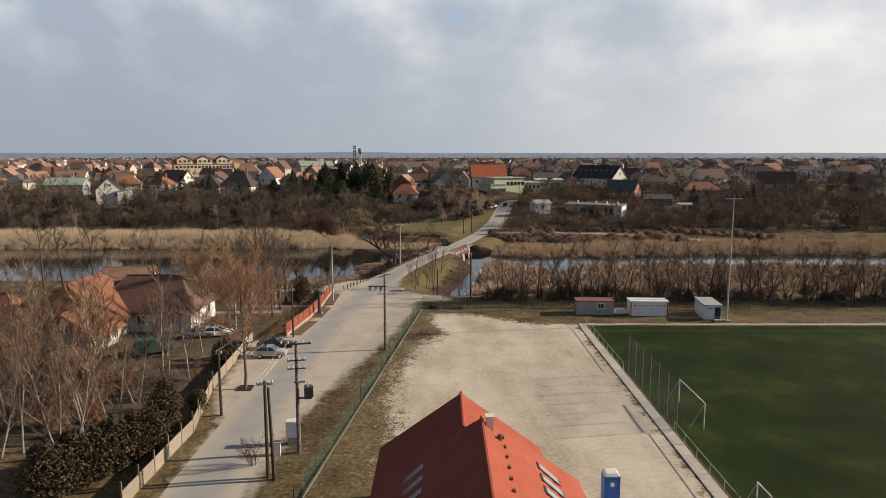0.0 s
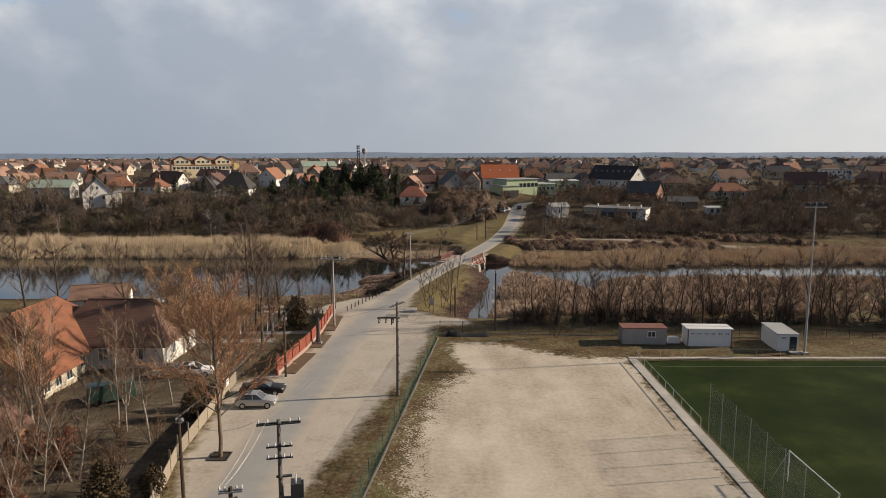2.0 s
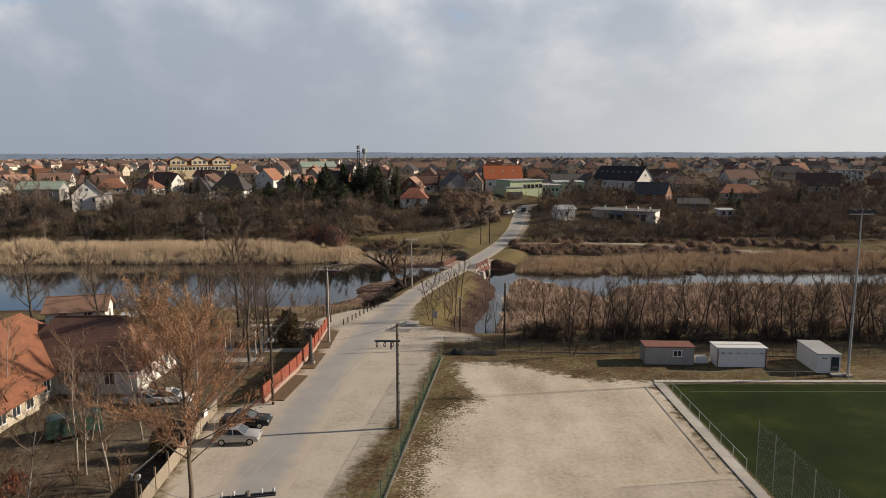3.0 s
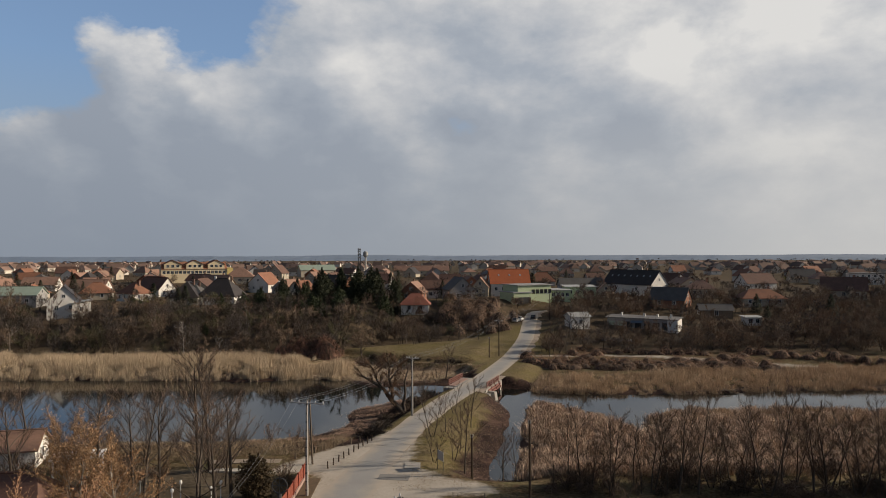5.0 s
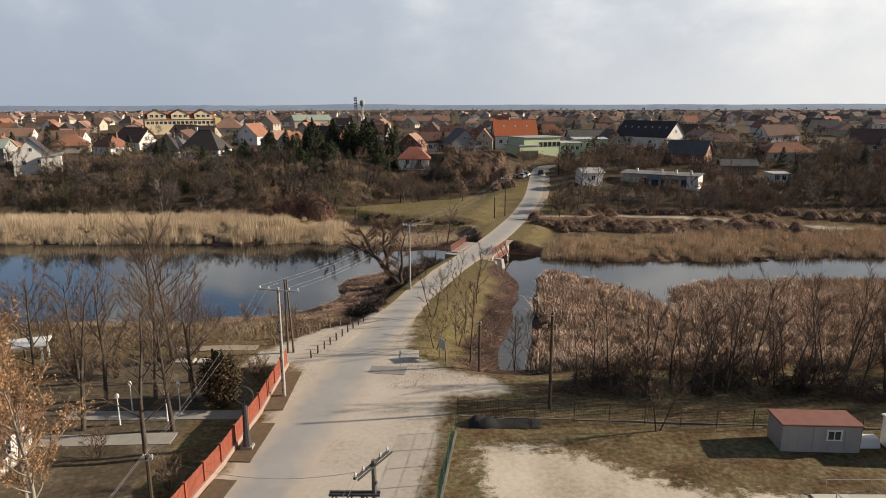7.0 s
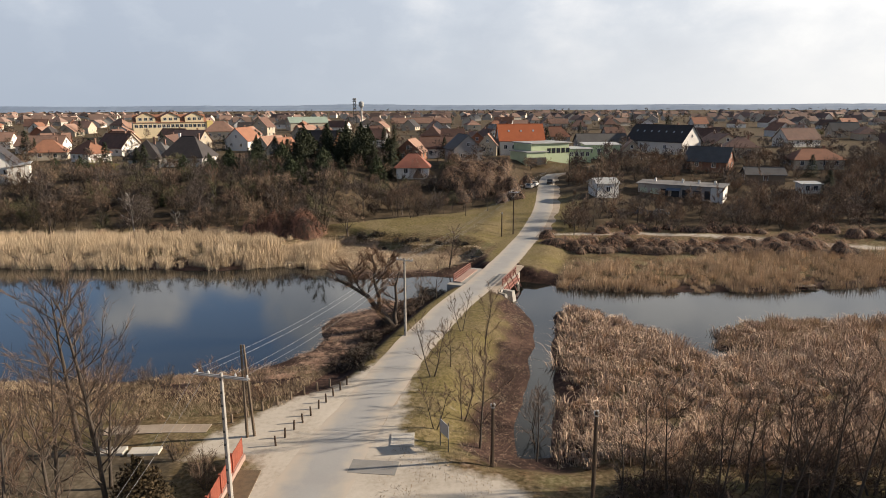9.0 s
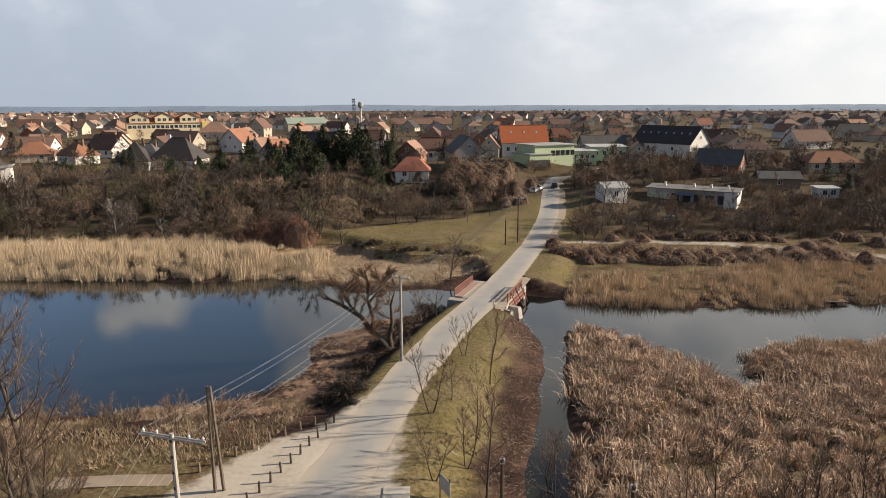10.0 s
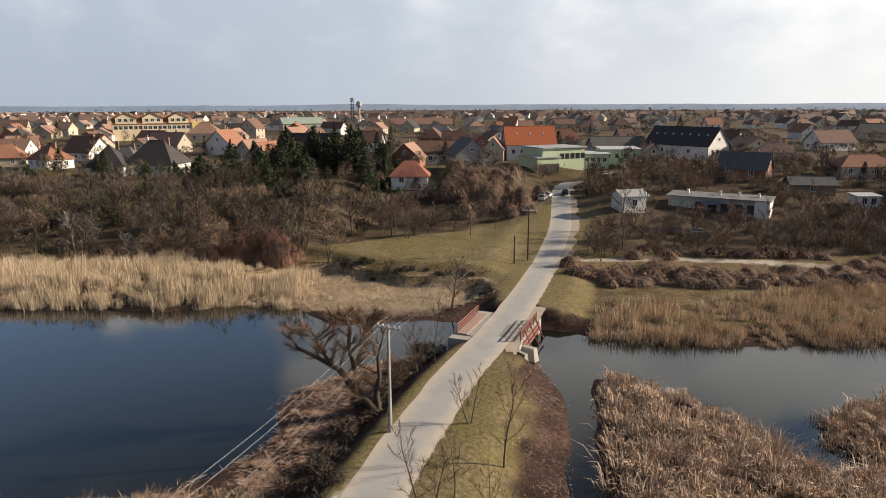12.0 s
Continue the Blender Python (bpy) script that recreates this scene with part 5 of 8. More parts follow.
def thicket(label, spots, protos, crown_mat, seed):
    """Many bare trees or shrubs as one mesh."""
    rnd = random.Random(seed)
    data = [(packed(w), packed(c)) for w, c, _ in protos]
    vs, fs, ms, k = [], [], [], 0
    for x, y, sc in spots:
        pair = rnd.choice(data)
        a, t = rnd.uniform(0, 6.28), sc * rnd.uniform(0.85, 1.15)
        rot = np.array([[math.cos(a) * sc, -math.sin(a) * sc, 0], [math.sin(a) * sc, math.cos(a) * sc, 0], [0, 0, t]])
        for slot, (v, f) in enumerate(pair):
            vs.append(v @ rot.T + np.array([x, y, gz(x, y)]))
            fs.append(f + k)
            ms.append(np.full(len(f), slot))
            k += len(v)
    v, f, m_ = np.concatenate(vs), np.concatenate(fs), np.concatenate(ms)
    me = bpy.data.meshes.new("thicket")
    me.vertices.add(len(v))
    me.vertices.foreach_set("co", v.astype(np.float32).ravel())
    me.loops.add(f.size)
    me.loops.foreach_set("vertex_index", f.ravel().astype(np.int32))
    me.polygons.add(len(f))
    me.polygons.foreach_set("loop_start", np.arange(0, f.size, 3, dtype=np.int32))
    me.polygons.foreach_set("material_index", m_.astype(np.int32))
    me.update(calc_edges=True)
    me.materials.append(M["dark_bark"])
    me.materials.append(crown_mat)
    return tagged(new("thicket", me), label, "thicket", kind="stuff")


thicket("tangle of bare saplings and brushwood behind the sports ground", [(RND.uniform(9, 104), RND.uniform(110.5, 116.5), RND.uniform(0.3, 0.6)) for i in range(60)], LOW, M["deep_brown"], 240)


def slope_ok(x, y):
    d = abs(x - road_x(y))
    X, Y = np.array([x]), np.array([y])
    if d < 6.5 or inside(LAWN, X, Y)[0] > -1.5 or along(TRACK, X, Y)[0] < 2.6 or (x > 10 and y < 210):
        return False
    if (40 < x < 70 and 230 < y < 256) or (29 < x < 42 and 232 < y < 250):
        return False
    return all(abs(x - a) > 7.5 or abs(y - b) > 7.5 for a, b in ((-15, 266), (35.5, 242.5), (74, 273), (83, 257), (106, 275), (90, 246), (-124, 247), (-117, 243), (-92, 268), (-81, 271)))


SLOPE = []
while len(SLOPE) < 900:
    x, y = RND.uniform(-185, 185), 207 + 66 * RND.random() ** 1.1
    if slope_ok(x, y) and not (y > 262 and x < -58) and not (y > 256 and x < 20 and RND.random() < 0.5) and not (x > 20 and RND.random() < 0.05):
        SLOPE.append((x, y))
EAST = [p for p in SLOPE if p[0] > 20]
WEST = [p for p in SLOPE if p[0] <= 20]
TONES = {"deep_brown": "dark brown", "deep_twig": "dark brown", "grey_twig": "grey", "twig": "brown", "tan_twig": "tawny", "olive_twig": "olive brown", "red_twig": "reddish brown"}
for side_, keys in ((WEST, ("deep_brown", "grey_twig", "twig", "deep_twig", "tan_twig", "grey_twig", "olive_twig")), (EAST, ("twig", "tan_twig", "grey_twig", "red_twig"))):
    for i, key in enumerate(keys):
        pick = side_[i::len(keys)]
        cut = len(pick) * 5 // 9
        thicket("dense bare trees on the far slope with %s crowns" % TONES[key], [(x, y, (RND.uniform(0.65, 1.0) if x < -15 else RND.uniform(0.45, 0.75)) * (1 - 0.5 * sm(232, 252, y))) for x, y in pick[:cut]], FUZZ + LIGHT[i % 4:i % 4 + 1], M[key], 200 + i)
        thicket("tangled bare shrubs on the far slope", [(x, y, RND.uniform(0.55, 1.05)) for x, y in pick[cut:]], PUFFS + LOW[:1], M[key], 210 + i)
SCRUB = []
while len(SCRUB) < 300:
    x, y = RND.uniform(20, 175), RND.uniform(211, 292)
    if slope_ok(x, y):
        SCRUB.append((x, y, RND.uniform(0.5, 1.0)))
for i, key in enumerate(("twig", "tan_twig", "red_twig")):
    thicket("reddish-brown bare scrub on the slope below the village", SCRUB[i::3], PUFFS + LOW[:2], M[key], 230 + i)
for x, y, s in [(-88, 236, 0.9), (-58, 240, 0.8), (60, 246, 0.7), (-108, 246, 1.0), (43, 216, 0.6), (64, 226, 0.7), (20.5, 213, 0.6), (24.5, 214, 0.55), (-40, 222, 0.7), (-20, 240, 0.7), (-52, 226, 0.7), (116, 232, 0.8)]:
    place(T["wood", RND.randrange(3)], x, y, s)
for x, y, k, s in [(33, 222, 1, 0.8), (30.5, 229, 2, 0.72), (27.0, 214, 0, 0.5), (37.5, 217, 3, 0.55), (21.5, 206.5, 2, 0.45)]:
    place(T["tall", k], x, y, s)
for i in range(34):
    x, y = RND.uniform(-58, -21), RND.uniform(240, 292)
    place(T["fir", i % 2] if i % 3 == 0 else T["pine", i % 2], x, y, RND.uniform(0.65, 1.0) * (0.8 if y < 252 else 1.0))
for i in range(13):
    place(T["fir", i % 2] if i % 2 else T["pine", 0], RND.uniform(-50, -22), RND.uniform(268, 294), RND.uniform(0.95, 1.25))
for x, y, s in [(-100, 246, 0.5), (-104, 250, 0.55), (-76, 250, 0.6), (-68, 247, 0.7), (-64, 252, 0.75), (-112, 252, 0.5), (-72, 226, 0.35)]:
    place(T["pine", 1], x, y, s)
for x, y, s in [(-102, 254, 0.55), (-105, 259, 0.6), (-98, 256, 0.45)]:
    place(T["yellow", 0], x, y, s * 1.6)
for x, y, s in [(-92, 262, 0.8), (-96, 266, 0.7), (-128, 300, 0.8), (-60, 330, 0.9), (52, 300, 0.5), (-6, 300, 0.8), (92, 240, 0.8), (99, 262, 0.7), (118, 252, 0.9), (-101, 258, 0.9)]:
    place(T["fir", 0], x, y, s)


def bramble(name, x, y, rx, ry, h, seed, material, label, per=300, reach=0.85):
    """A heap of lumps of tangled hanging stalks over a slope, as one mesh."""
    r = np.random.RandomState(seed)
    n = int(rx * ry * 0.42) + 4
    a, q = r.uniform(0, 2 * np.pi, n), np.sqrt(r.uniform(0, 1, n))
    cx, cy, rad = x + rx * q * np.cos(a), y + ry * q * np.sin(a), r.uniform(0.8, 1.9, n) * min(1.0, 0.35 * h + 0.2)
    cz = np.array([gz(u, v) for u, v in zip(cx, cy)]) + h * (1 - q * q) * r.uniform(0.3, 1.15, n)
    c = np.repeat(np.stack([cx, cy, cz], 1), per, 0)
    d = r.normal(0, 1, (n * per, 3))
    d[:, 2] = np.abs(d[:, 2]) - 0.35
    d /= np.linalg.norm(d, axis=1)[:, None]
    foot = c + d * (np.repeat(rad, per) * r.uniform(0.55, 1.0, n * per))[:, None]
    go = d * 0.5 + r.normal(0, 0.45, (n * per, 3)) + np.array([0, 0, -0.45])
    tip = foot + go * (reach * r.uniform(0.5, 1.2, n * per))[:, None]
    side = np.cross(go, r.normal(0, 1, (n * per, 3)))
    side *= (r.uniform(0.02, 0.05, n * per) / np.linalg.norm(side, axis=1))[:, None]
    v = np.stack([foot - side, foot + side, tip], 1).reshape(-1, 3)
    me = bpy.data.meshes.new(name)
    me.vertices.add(len(v))
    me.vertices.foreach_set("co", v.astype(np.float32).ravel())
    me.loops.add(len(v))
    me.loops.foreach_set("vertex_index", np.arange(len(v), dtype=np.int32))
    me.polygons.add(len(v) // 3)
    me.polygons.foreach_set("loop_start", np.arange(0, len(v), 3, dtype=np.int32))
    me.update(calc_edges=True)
    me.materials.append(material)
    return tagged(new(name, me), label, "creeper", kind="stuff")


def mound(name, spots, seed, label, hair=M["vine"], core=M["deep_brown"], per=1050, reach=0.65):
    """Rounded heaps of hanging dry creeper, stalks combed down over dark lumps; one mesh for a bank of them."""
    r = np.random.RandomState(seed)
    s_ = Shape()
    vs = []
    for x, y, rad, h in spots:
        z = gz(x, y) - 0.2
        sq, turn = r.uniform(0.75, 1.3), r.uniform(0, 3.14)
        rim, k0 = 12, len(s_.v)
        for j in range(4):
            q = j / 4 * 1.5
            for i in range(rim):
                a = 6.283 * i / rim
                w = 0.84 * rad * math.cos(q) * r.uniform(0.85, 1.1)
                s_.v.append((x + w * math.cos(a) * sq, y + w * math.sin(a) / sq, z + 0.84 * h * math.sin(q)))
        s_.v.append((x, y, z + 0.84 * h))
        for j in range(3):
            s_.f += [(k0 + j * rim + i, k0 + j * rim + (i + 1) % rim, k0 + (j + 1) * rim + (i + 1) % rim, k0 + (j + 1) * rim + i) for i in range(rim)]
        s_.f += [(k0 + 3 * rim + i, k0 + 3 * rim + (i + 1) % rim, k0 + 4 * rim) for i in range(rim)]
        n = int(per * rad * h / 5)
        a, q = r.uniform(0, 6.283, n), np.arcsin(r.uniform(0.02, 1, n))
        wob = 1 + 0.13 * np.sin(3 * a + turn) + 0.10 * np.sin(7 * a + 5 * q)
        o = np.stack([np.cos(a) * np.cos(q), np.sin(a) * np.cos(q), np.sin(q)], 1)
        foot = np.array([x, y, z]) + o * np.array([rad * sq, rad / sq, h]) * (wob * r.uniform(0.90, 1.02, n))[:, None]
        down = np.stack([np.cos(a) * np.sin(q), np.sin(a) * np.sin(q), -np.cos(q)], 1)
        go = down * r.uniform(0.4, 1.2, n)[:, None] + o * 0.35 + r.normal(0, 0.28, (n, 3))
        tip = foot + go * (reach * r.uniform(0.5, 1.2, n))[:, None]
        side = np.cross(go, o)
        side *= (r.uniform(0.02, 0.045, n) / (np.linalg.norm(side, axis=1) + 1e-6))[:, None]
        vs.append(np.stack([foot - side, foot + side, tip], 1).reshape(-1, 3))
    v = np.concatenate(vs)
    k0 = len(s_.v)
    s_.v += [tuple(p) for p in v]
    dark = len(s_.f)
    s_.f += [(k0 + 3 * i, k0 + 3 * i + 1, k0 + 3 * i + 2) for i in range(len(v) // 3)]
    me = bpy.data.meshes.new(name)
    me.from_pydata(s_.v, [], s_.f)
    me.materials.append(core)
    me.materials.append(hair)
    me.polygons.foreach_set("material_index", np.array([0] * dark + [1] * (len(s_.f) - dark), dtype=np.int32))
    return tagged(new(name, me), label, "creeper", kind="stuff")


M["red_vine"] = mat("red_brown_creeper", (0.37, 0.19, 0.125), (0.17, 0.085, 0.06), 0.5, bump=0, island=0.45)
M["rust_vine"] = mat("rusty_creeper", (0.42, 0.25, 0.155), (0.20, 0.12, 0.08), 0.5, bump=0, island=0.45)
rb = random.Random(8)
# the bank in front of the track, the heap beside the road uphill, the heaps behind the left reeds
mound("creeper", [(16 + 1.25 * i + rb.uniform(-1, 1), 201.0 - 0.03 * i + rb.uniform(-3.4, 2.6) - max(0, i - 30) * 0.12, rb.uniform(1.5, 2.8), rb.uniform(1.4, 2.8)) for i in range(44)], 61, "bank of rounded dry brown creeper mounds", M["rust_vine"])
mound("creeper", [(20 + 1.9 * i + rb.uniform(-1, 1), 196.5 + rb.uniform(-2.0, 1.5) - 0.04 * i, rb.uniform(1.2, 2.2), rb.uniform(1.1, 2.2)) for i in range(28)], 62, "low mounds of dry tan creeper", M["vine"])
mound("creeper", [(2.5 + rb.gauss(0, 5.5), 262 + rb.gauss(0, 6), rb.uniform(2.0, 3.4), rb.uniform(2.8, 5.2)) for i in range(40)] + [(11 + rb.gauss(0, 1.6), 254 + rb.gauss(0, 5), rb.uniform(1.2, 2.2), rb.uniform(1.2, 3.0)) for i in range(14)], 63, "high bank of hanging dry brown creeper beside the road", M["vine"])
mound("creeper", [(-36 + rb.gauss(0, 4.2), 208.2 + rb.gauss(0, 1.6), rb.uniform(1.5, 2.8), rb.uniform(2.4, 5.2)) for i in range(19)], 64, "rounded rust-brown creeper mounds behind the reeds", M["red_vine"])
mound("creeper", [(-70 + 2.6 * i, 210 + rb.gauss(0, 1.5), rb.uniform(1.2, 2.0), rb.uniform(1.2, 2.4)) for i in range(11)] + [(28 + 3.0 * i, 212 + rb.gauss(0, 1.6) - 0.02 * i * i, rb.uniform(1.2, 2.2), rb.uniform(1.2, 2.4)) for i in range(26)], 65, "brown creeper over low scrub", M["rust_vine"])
# brushwood this dark stands for the strip of shade under the causeway's bank
for i in range(9):
    y = 139 + 3.2 * i
    bramble("bramble", road_x(y) - 6.3 - 0.12 * i, y, 1.5, 2.6, 0.7, 170 + i, M["deep_brown"], "bare brushwood darkened for the shade below the causeway", per=240, reach=0.9)
for i in range(9):
    bramble("bramble", 12 + 10.5 * i, 112.4 - 0.3 * i, 5.6, 1.7, 1.3, 160 + i, M["deep_brown"] if i % 2 else M["twig"], "brown undergrowth below the bare trees", per=300)
# dark brambles added in place of the shade on the marsh bank
for i, (x, y, rx, ry, h) in enumerate([(-21.5, 204.5, 3.5, 1.6, 0.5), (-13, 199.6, 5, 1.4, 0.5), (-4, 198.0, 4, 1.4, 0.6), (-7.5, 168, 2.5, 4, 1.0), (-14, 141, 2, 6, 0.9)]):
    bramble("bramble", x, y, rx, ry, h, 140 + i, M["deep_twig"], "low dark bramble thicket added as shade at the marsh edge", per=200)

sp = scatter(9000, -3, 8, 118, 168, lambda x, y: (rough_noise(x, y, 0.7, 41) > 0.35) & (dry(x, y) > -0.4) & (dry(x, y) < 4.4) & (x < 7.0) & (x > np.vectorize(road_x)(y) + 5.5), 79, clump=1.2)
r = np.random.RandomState(5)
blades("reed_litter", sp + np.array([0, 0, 0.07]), r.uniform(0.15, 0.5, len(sp)), r.uniform(0.012, 0.03, len(sp)), M["reed"], "pale broken reed stalks strewn beside the channel", "litter", 1.8, 7, 0.9, True)


# ---- houses ----
def window(parent, w, h, at, face, frame_mat, glass_mat=None):
    """A window proud of the wall: frame with its pane. face: the wall's outward direction in degrees, at: centre on the wall."""
    a = radians(face)
    ox, oy = math.cos(a), math.sin(a)
    tx, ty = -oy, ox
    s, b = Shape(), 0.09
    for du, dz, su, sz in ((0, h / 2, w + b, b), (0, -h / 2, w + b + 0.12, b), (-w / 2, 0, b, h), (w / 2, 0, b, h), (0, 0, 0.06, h)):
        s.box((at[0] + tx * du + ox * 0.03, at[1] + ty * du + oy * 0.03, at[2] + dz), (0.12, su, sz), a)
    fr = part("window", s, frame_mat, parent)
    pane = Shape().box((at[0] + ox * 0.015, at[1] + oy * 0.015, at[2]), (0.05, w - 0.05, h - 0.05), a)
    part("pane", pane, glass_mat or M["glass"], fr)


def house(label, x, y, turn, w, d, h, rise, wall, tiles, style="gable", front=2, side=2, chimneys=1, eave=0.45, z=None, group="", upper=True, ridge=0.5, frames="white_paint", sky_lights=0, category="house", floors=1):
    """A house with its ridge along its own x; w along the ridge, d across; its front faces -y at turn 0."""
    zz = gz(x, y) - 0.15 if z is None else z
    ob = thing("house", label, category, x, y, zz, turn, group)
    s = Shape()
    hw, hd = w / 2, d / 2
    if style == "gable":
        s.add([(-hw, -hd, -1.5), (hw, -hd, -1.5), (hw, hd, -1.5), (-hw, hd, -1.5), (-hw, -hd, h), (hw, -hd, h), (hw, hd, h), (-hw, hd, h), (-hw, 0, h + rise - 0.1), (hw, 0, h + rise - 0.1)],
              [(0, 1, 5, 4), (2, 3, 7, 6), (1, 2, 6, 9, 5), (3, 0, 4, 8, 7), (3, 2, 1, 0)])
    else:
        s.box((0, 0, h / 2 - 0.75), (w, d, h + 1.5))
    part("wall", s, wall, ob)
    e, k = eave, rise / hd
    lo, top = h - e * k + 0.06, h + rise + 0.06
    a, b, c, dd = (-hw - e, -hd - e, lo), (hw + e, -hd - e, lo), (hw + e, hd + e, lo), (-hw - e, hd + e, lo)
    if style == "shed":
        roof = part("roof", Shape().slab([(a[0], a[1], h + 0.1), (b[0], b[1], h + 0.1), (c[0], c[1], h + 0.1 + rise), (dd[0], dd[1], h + 0.1 + rise)], 0.22), tiles, ob)
    else:
        q = hw + e if style == "gable" else max(hw - hd * ridge * 2, 0.05)
        p0, p1 = (-q, 0, top), (q, 0, top)
        up_ = [a, b, c, dd, p0, p1]
        faces = [(0, 1, 5, 4), (2, 3, 4, 5)]
        edge = [0, 1, 5, 2, 3, 4]
        if style == "hip":
            faces += [(1, 2, 5), (3, 0, 4)]
            edge = [0, 1, 2, 3]
        shell = Shape().add(up_ + [(u[0], u[1], u[2] - 0.16) for u in up_],
                            faces + [tuple(i + 6 for i in reversed(f)) for f in faces] + [(m_ + 6, n_ + 6, n_, m_) for m_, n_ in zip(edge, edge[1:] + edge[:1])])
        roof = part("roof", shell, tiles, ob)
        if eave < 0.75 and y < 420:
            part("ridge", Shape().tube([p0, p1], 0.12, 6), tiles, roof)
    for c in range(chimneys):
        cx = hw * (0.45 - 0.9 * c)
        cz = h + rise + 0.25
        ch = Shape().box((cx, hd * 0.15, cz - 0.6), (0.6, 0.5, 2.2)).box((cx, hd * 0.15, cz + 0.55), (0.75, 0.65, 0.14))
        part("chimney", ch, M["white"] if c else M["rust_tile"], roof)
    fr = M[frames]
    for fl in range(floors):
        cz = (fl + 0.56) * h / floors
        for i in range(front):
            window(ob, 1.15, 1.35, (-hw + w * (i + 0.7) / (front + 0.4), -hd, cz), -90, fr)
        for i in range(side):
            for sg, face in ((1, 0), (-1, 180)):
                window(ob, 1.0, 1.3, (sg * hw, -hd + d * (i + 0.7) / (side + 0.4), cz), face, fr)
    if style == "gable" and upper:
        for sg, face in ((1, 0), (-1, 180)):
            window(ob, 0.9, 1.1, (sg * hw, 0, h + rise * 0.33), face, fr)
    for i in range(sky_lights):
        u = -hw + w * (i + 0.8) / (sky_lights + 0.6)
        sl = Shape().slab([(u - 0.28, -hd * 0.50, h + rise * 0.50 + 0.16), (u + 0.28, -hd * 0.50, h + rise * 0.50 + 0.16), (u + 0.28, -hd * 0.39, h + rise * 0.61 + 0.16), (u - 0.28, -hd * 0.39, h + rise * 0.61 + 0.16)], 0.1)
        part("skylight", sl, M["sky_glass"], roof, "glazed skylight")
    return ob


W = M
# the first row above the ponds
house("white house with a steep dark roof and a lit white gable", -124, 247, -62, 13, 9, 4.4, 4.6, W["white"], W["dark_tile"], front=3, chimneys=0, floors=1)
house("low white annexe with a flat grey roof", -117.5, 245, -62, 7, 5, 4.0, 0.9, W["white"], W["grey_sheet"], style="shed", front=2, side=1, chimneys=0, upper=False)
house("pale house with a green sheet roof above the slope", -148, 262, 10, 14, 9, 4.5, 2.4, W["grey"], W["green_sheet"], front=3)
house("villa with a dark steep hipped roof and white walls", -95, 271, 8, 9, 9, 3.2, 5.0, W["white"], W["dark_tile"], style="hip", front=3, ridge=0.5, sky_lights=0)
house("villa wing with a dark hipped roof and a white chimney", -84, 275, -4, 13, 11, 3.4, 5.6, W["white"], W["dark_tile"], style="hip", front=3, ridge=0.4, chimneys=2)
house("house with a maroon roof and a white gable", -127, 319, -25, 13, 9, 3.4, 4.6, W["white"], W["brown_tile"], front=3)
house("white house with a bright orange hipped roof", -123, 291, -30, 10, 8, 3.4, 3.6, W["white"], W["orange_tile"], style="hip", front=3)
house("house with an orange tiled roof", -142, 300, 20, 11, 8, 3.2, 3.6, W["cream"], W["orange_tile"], style="hip")
house("long house with a weathered orange roof", -162, 330, 5, 17, 9, 3.2, 3.4, W["white"], W["rust_tile"])
house("house with a rust-coloured tiled roof", -113, 352, -15, 14, 9, 3.4, 4.2, W["cream"], W["rust_tile"])
house("hipped house with grey-brown tiles", -121, 413, 12, 15, 11, 4.5, 4.6, W["cream"], W["rust_tile"], style="hip", front=3)
house("white gabled house with an orange roof", -88, 343, 78, 12, 10, 4.2, 4.8, W["white"], W["orange_tile"])
house("small house with a grey sheet roof", -76, 331, 70, 8, 7, 2.8, 2.8, W["grey"], W["grey_sheet"])
house("house with a bright red roof", -62, 303, 70, 10, 7.5, 3.2, 3.9, W["cream"], W["orange_tile"])
house("house with a weathered red roof", -70, 318, 60, 10, 7.5, 3.2, 3.8, W["cream"], W["rust_tile"])
house("tall cream house with a steep brown roof", -106, 438, 80, 10, 9, 5.8, 4.6, W["cream"], W["brown_tile"], floors=2)
house("house with a red tiled roof", -77, 411, 65, 13, 9, 3.2, 3.8, W["cream"], W["rust_tile"])
house("house with a brown tiled roof", -66, 400, 75, 12, 8, 3.2, 3.6, W["white"], W["brown_tile"])
house("hall with a pale green sheet roof", -102, 533, 25, 26, 15, 5.5, 3.6, W["cream"], W["green_sheet"], front=5, chimneys=0)
house("small white house with a red hipped roof", -15, 266, 0, 9.2, 7.6, 3.2, 3.1, W["white"], W["brick_red_tile"], style="hip", front=2, ridge=0.42, z=6.3, eave=0.7)
house("house with a rust-coloured gable roof", -17, 296, 80, 11, 9, 3.2, 3.8, W["brick"], W["rust_tile"])
house("white house with a grey-brown roof", -9, 304, 8, 11, 8, 3.8, 3.4, W["white"], W["brown_tile"])
house("long house with a weathered orange roof", -25, 566, 3, 43, 10, 4.0, 3.6, W["cream"], W["rust_tile"], front=7)
house("grey gabled house above the creeper bank", 0, 283, -76, 12, 9.2, 4.8, 4.2, W["grey"], W["felt"], floors=1)
house("house with a pale brown roof", 10, 314, 80, 10, 6.5, 4.2, 3.6, W["cream"], W["rust_tile"])
house("large white house with a bright orange roof and roof windows", 21.3, 317, 4, 16, 11, 5.6, 5.4, W["white"], W["bright_tile"], front=5, floors=1, sky_lights=3)
hall = thing("hall", "pale green hall with a light flat roof beside the road", "hall", 26.8, 299, gz(27, 292) - 0.3, 26)
part("wall", Shape().box((0, 0, 2.7), (15, 11, 7.4)).box((-6.5, -2.4, 1.4), (8.0, 10.2, 4.8)), M["green_wall"], hall)
roof_ = part("roof", Shape().box((0.1, 0, 6.55), (16.2, 12.2, 0.3)).box((-6.6, -2.5, 3.95), (8.6, 10.8, 0.28)), M["grey_sheet"], hall)
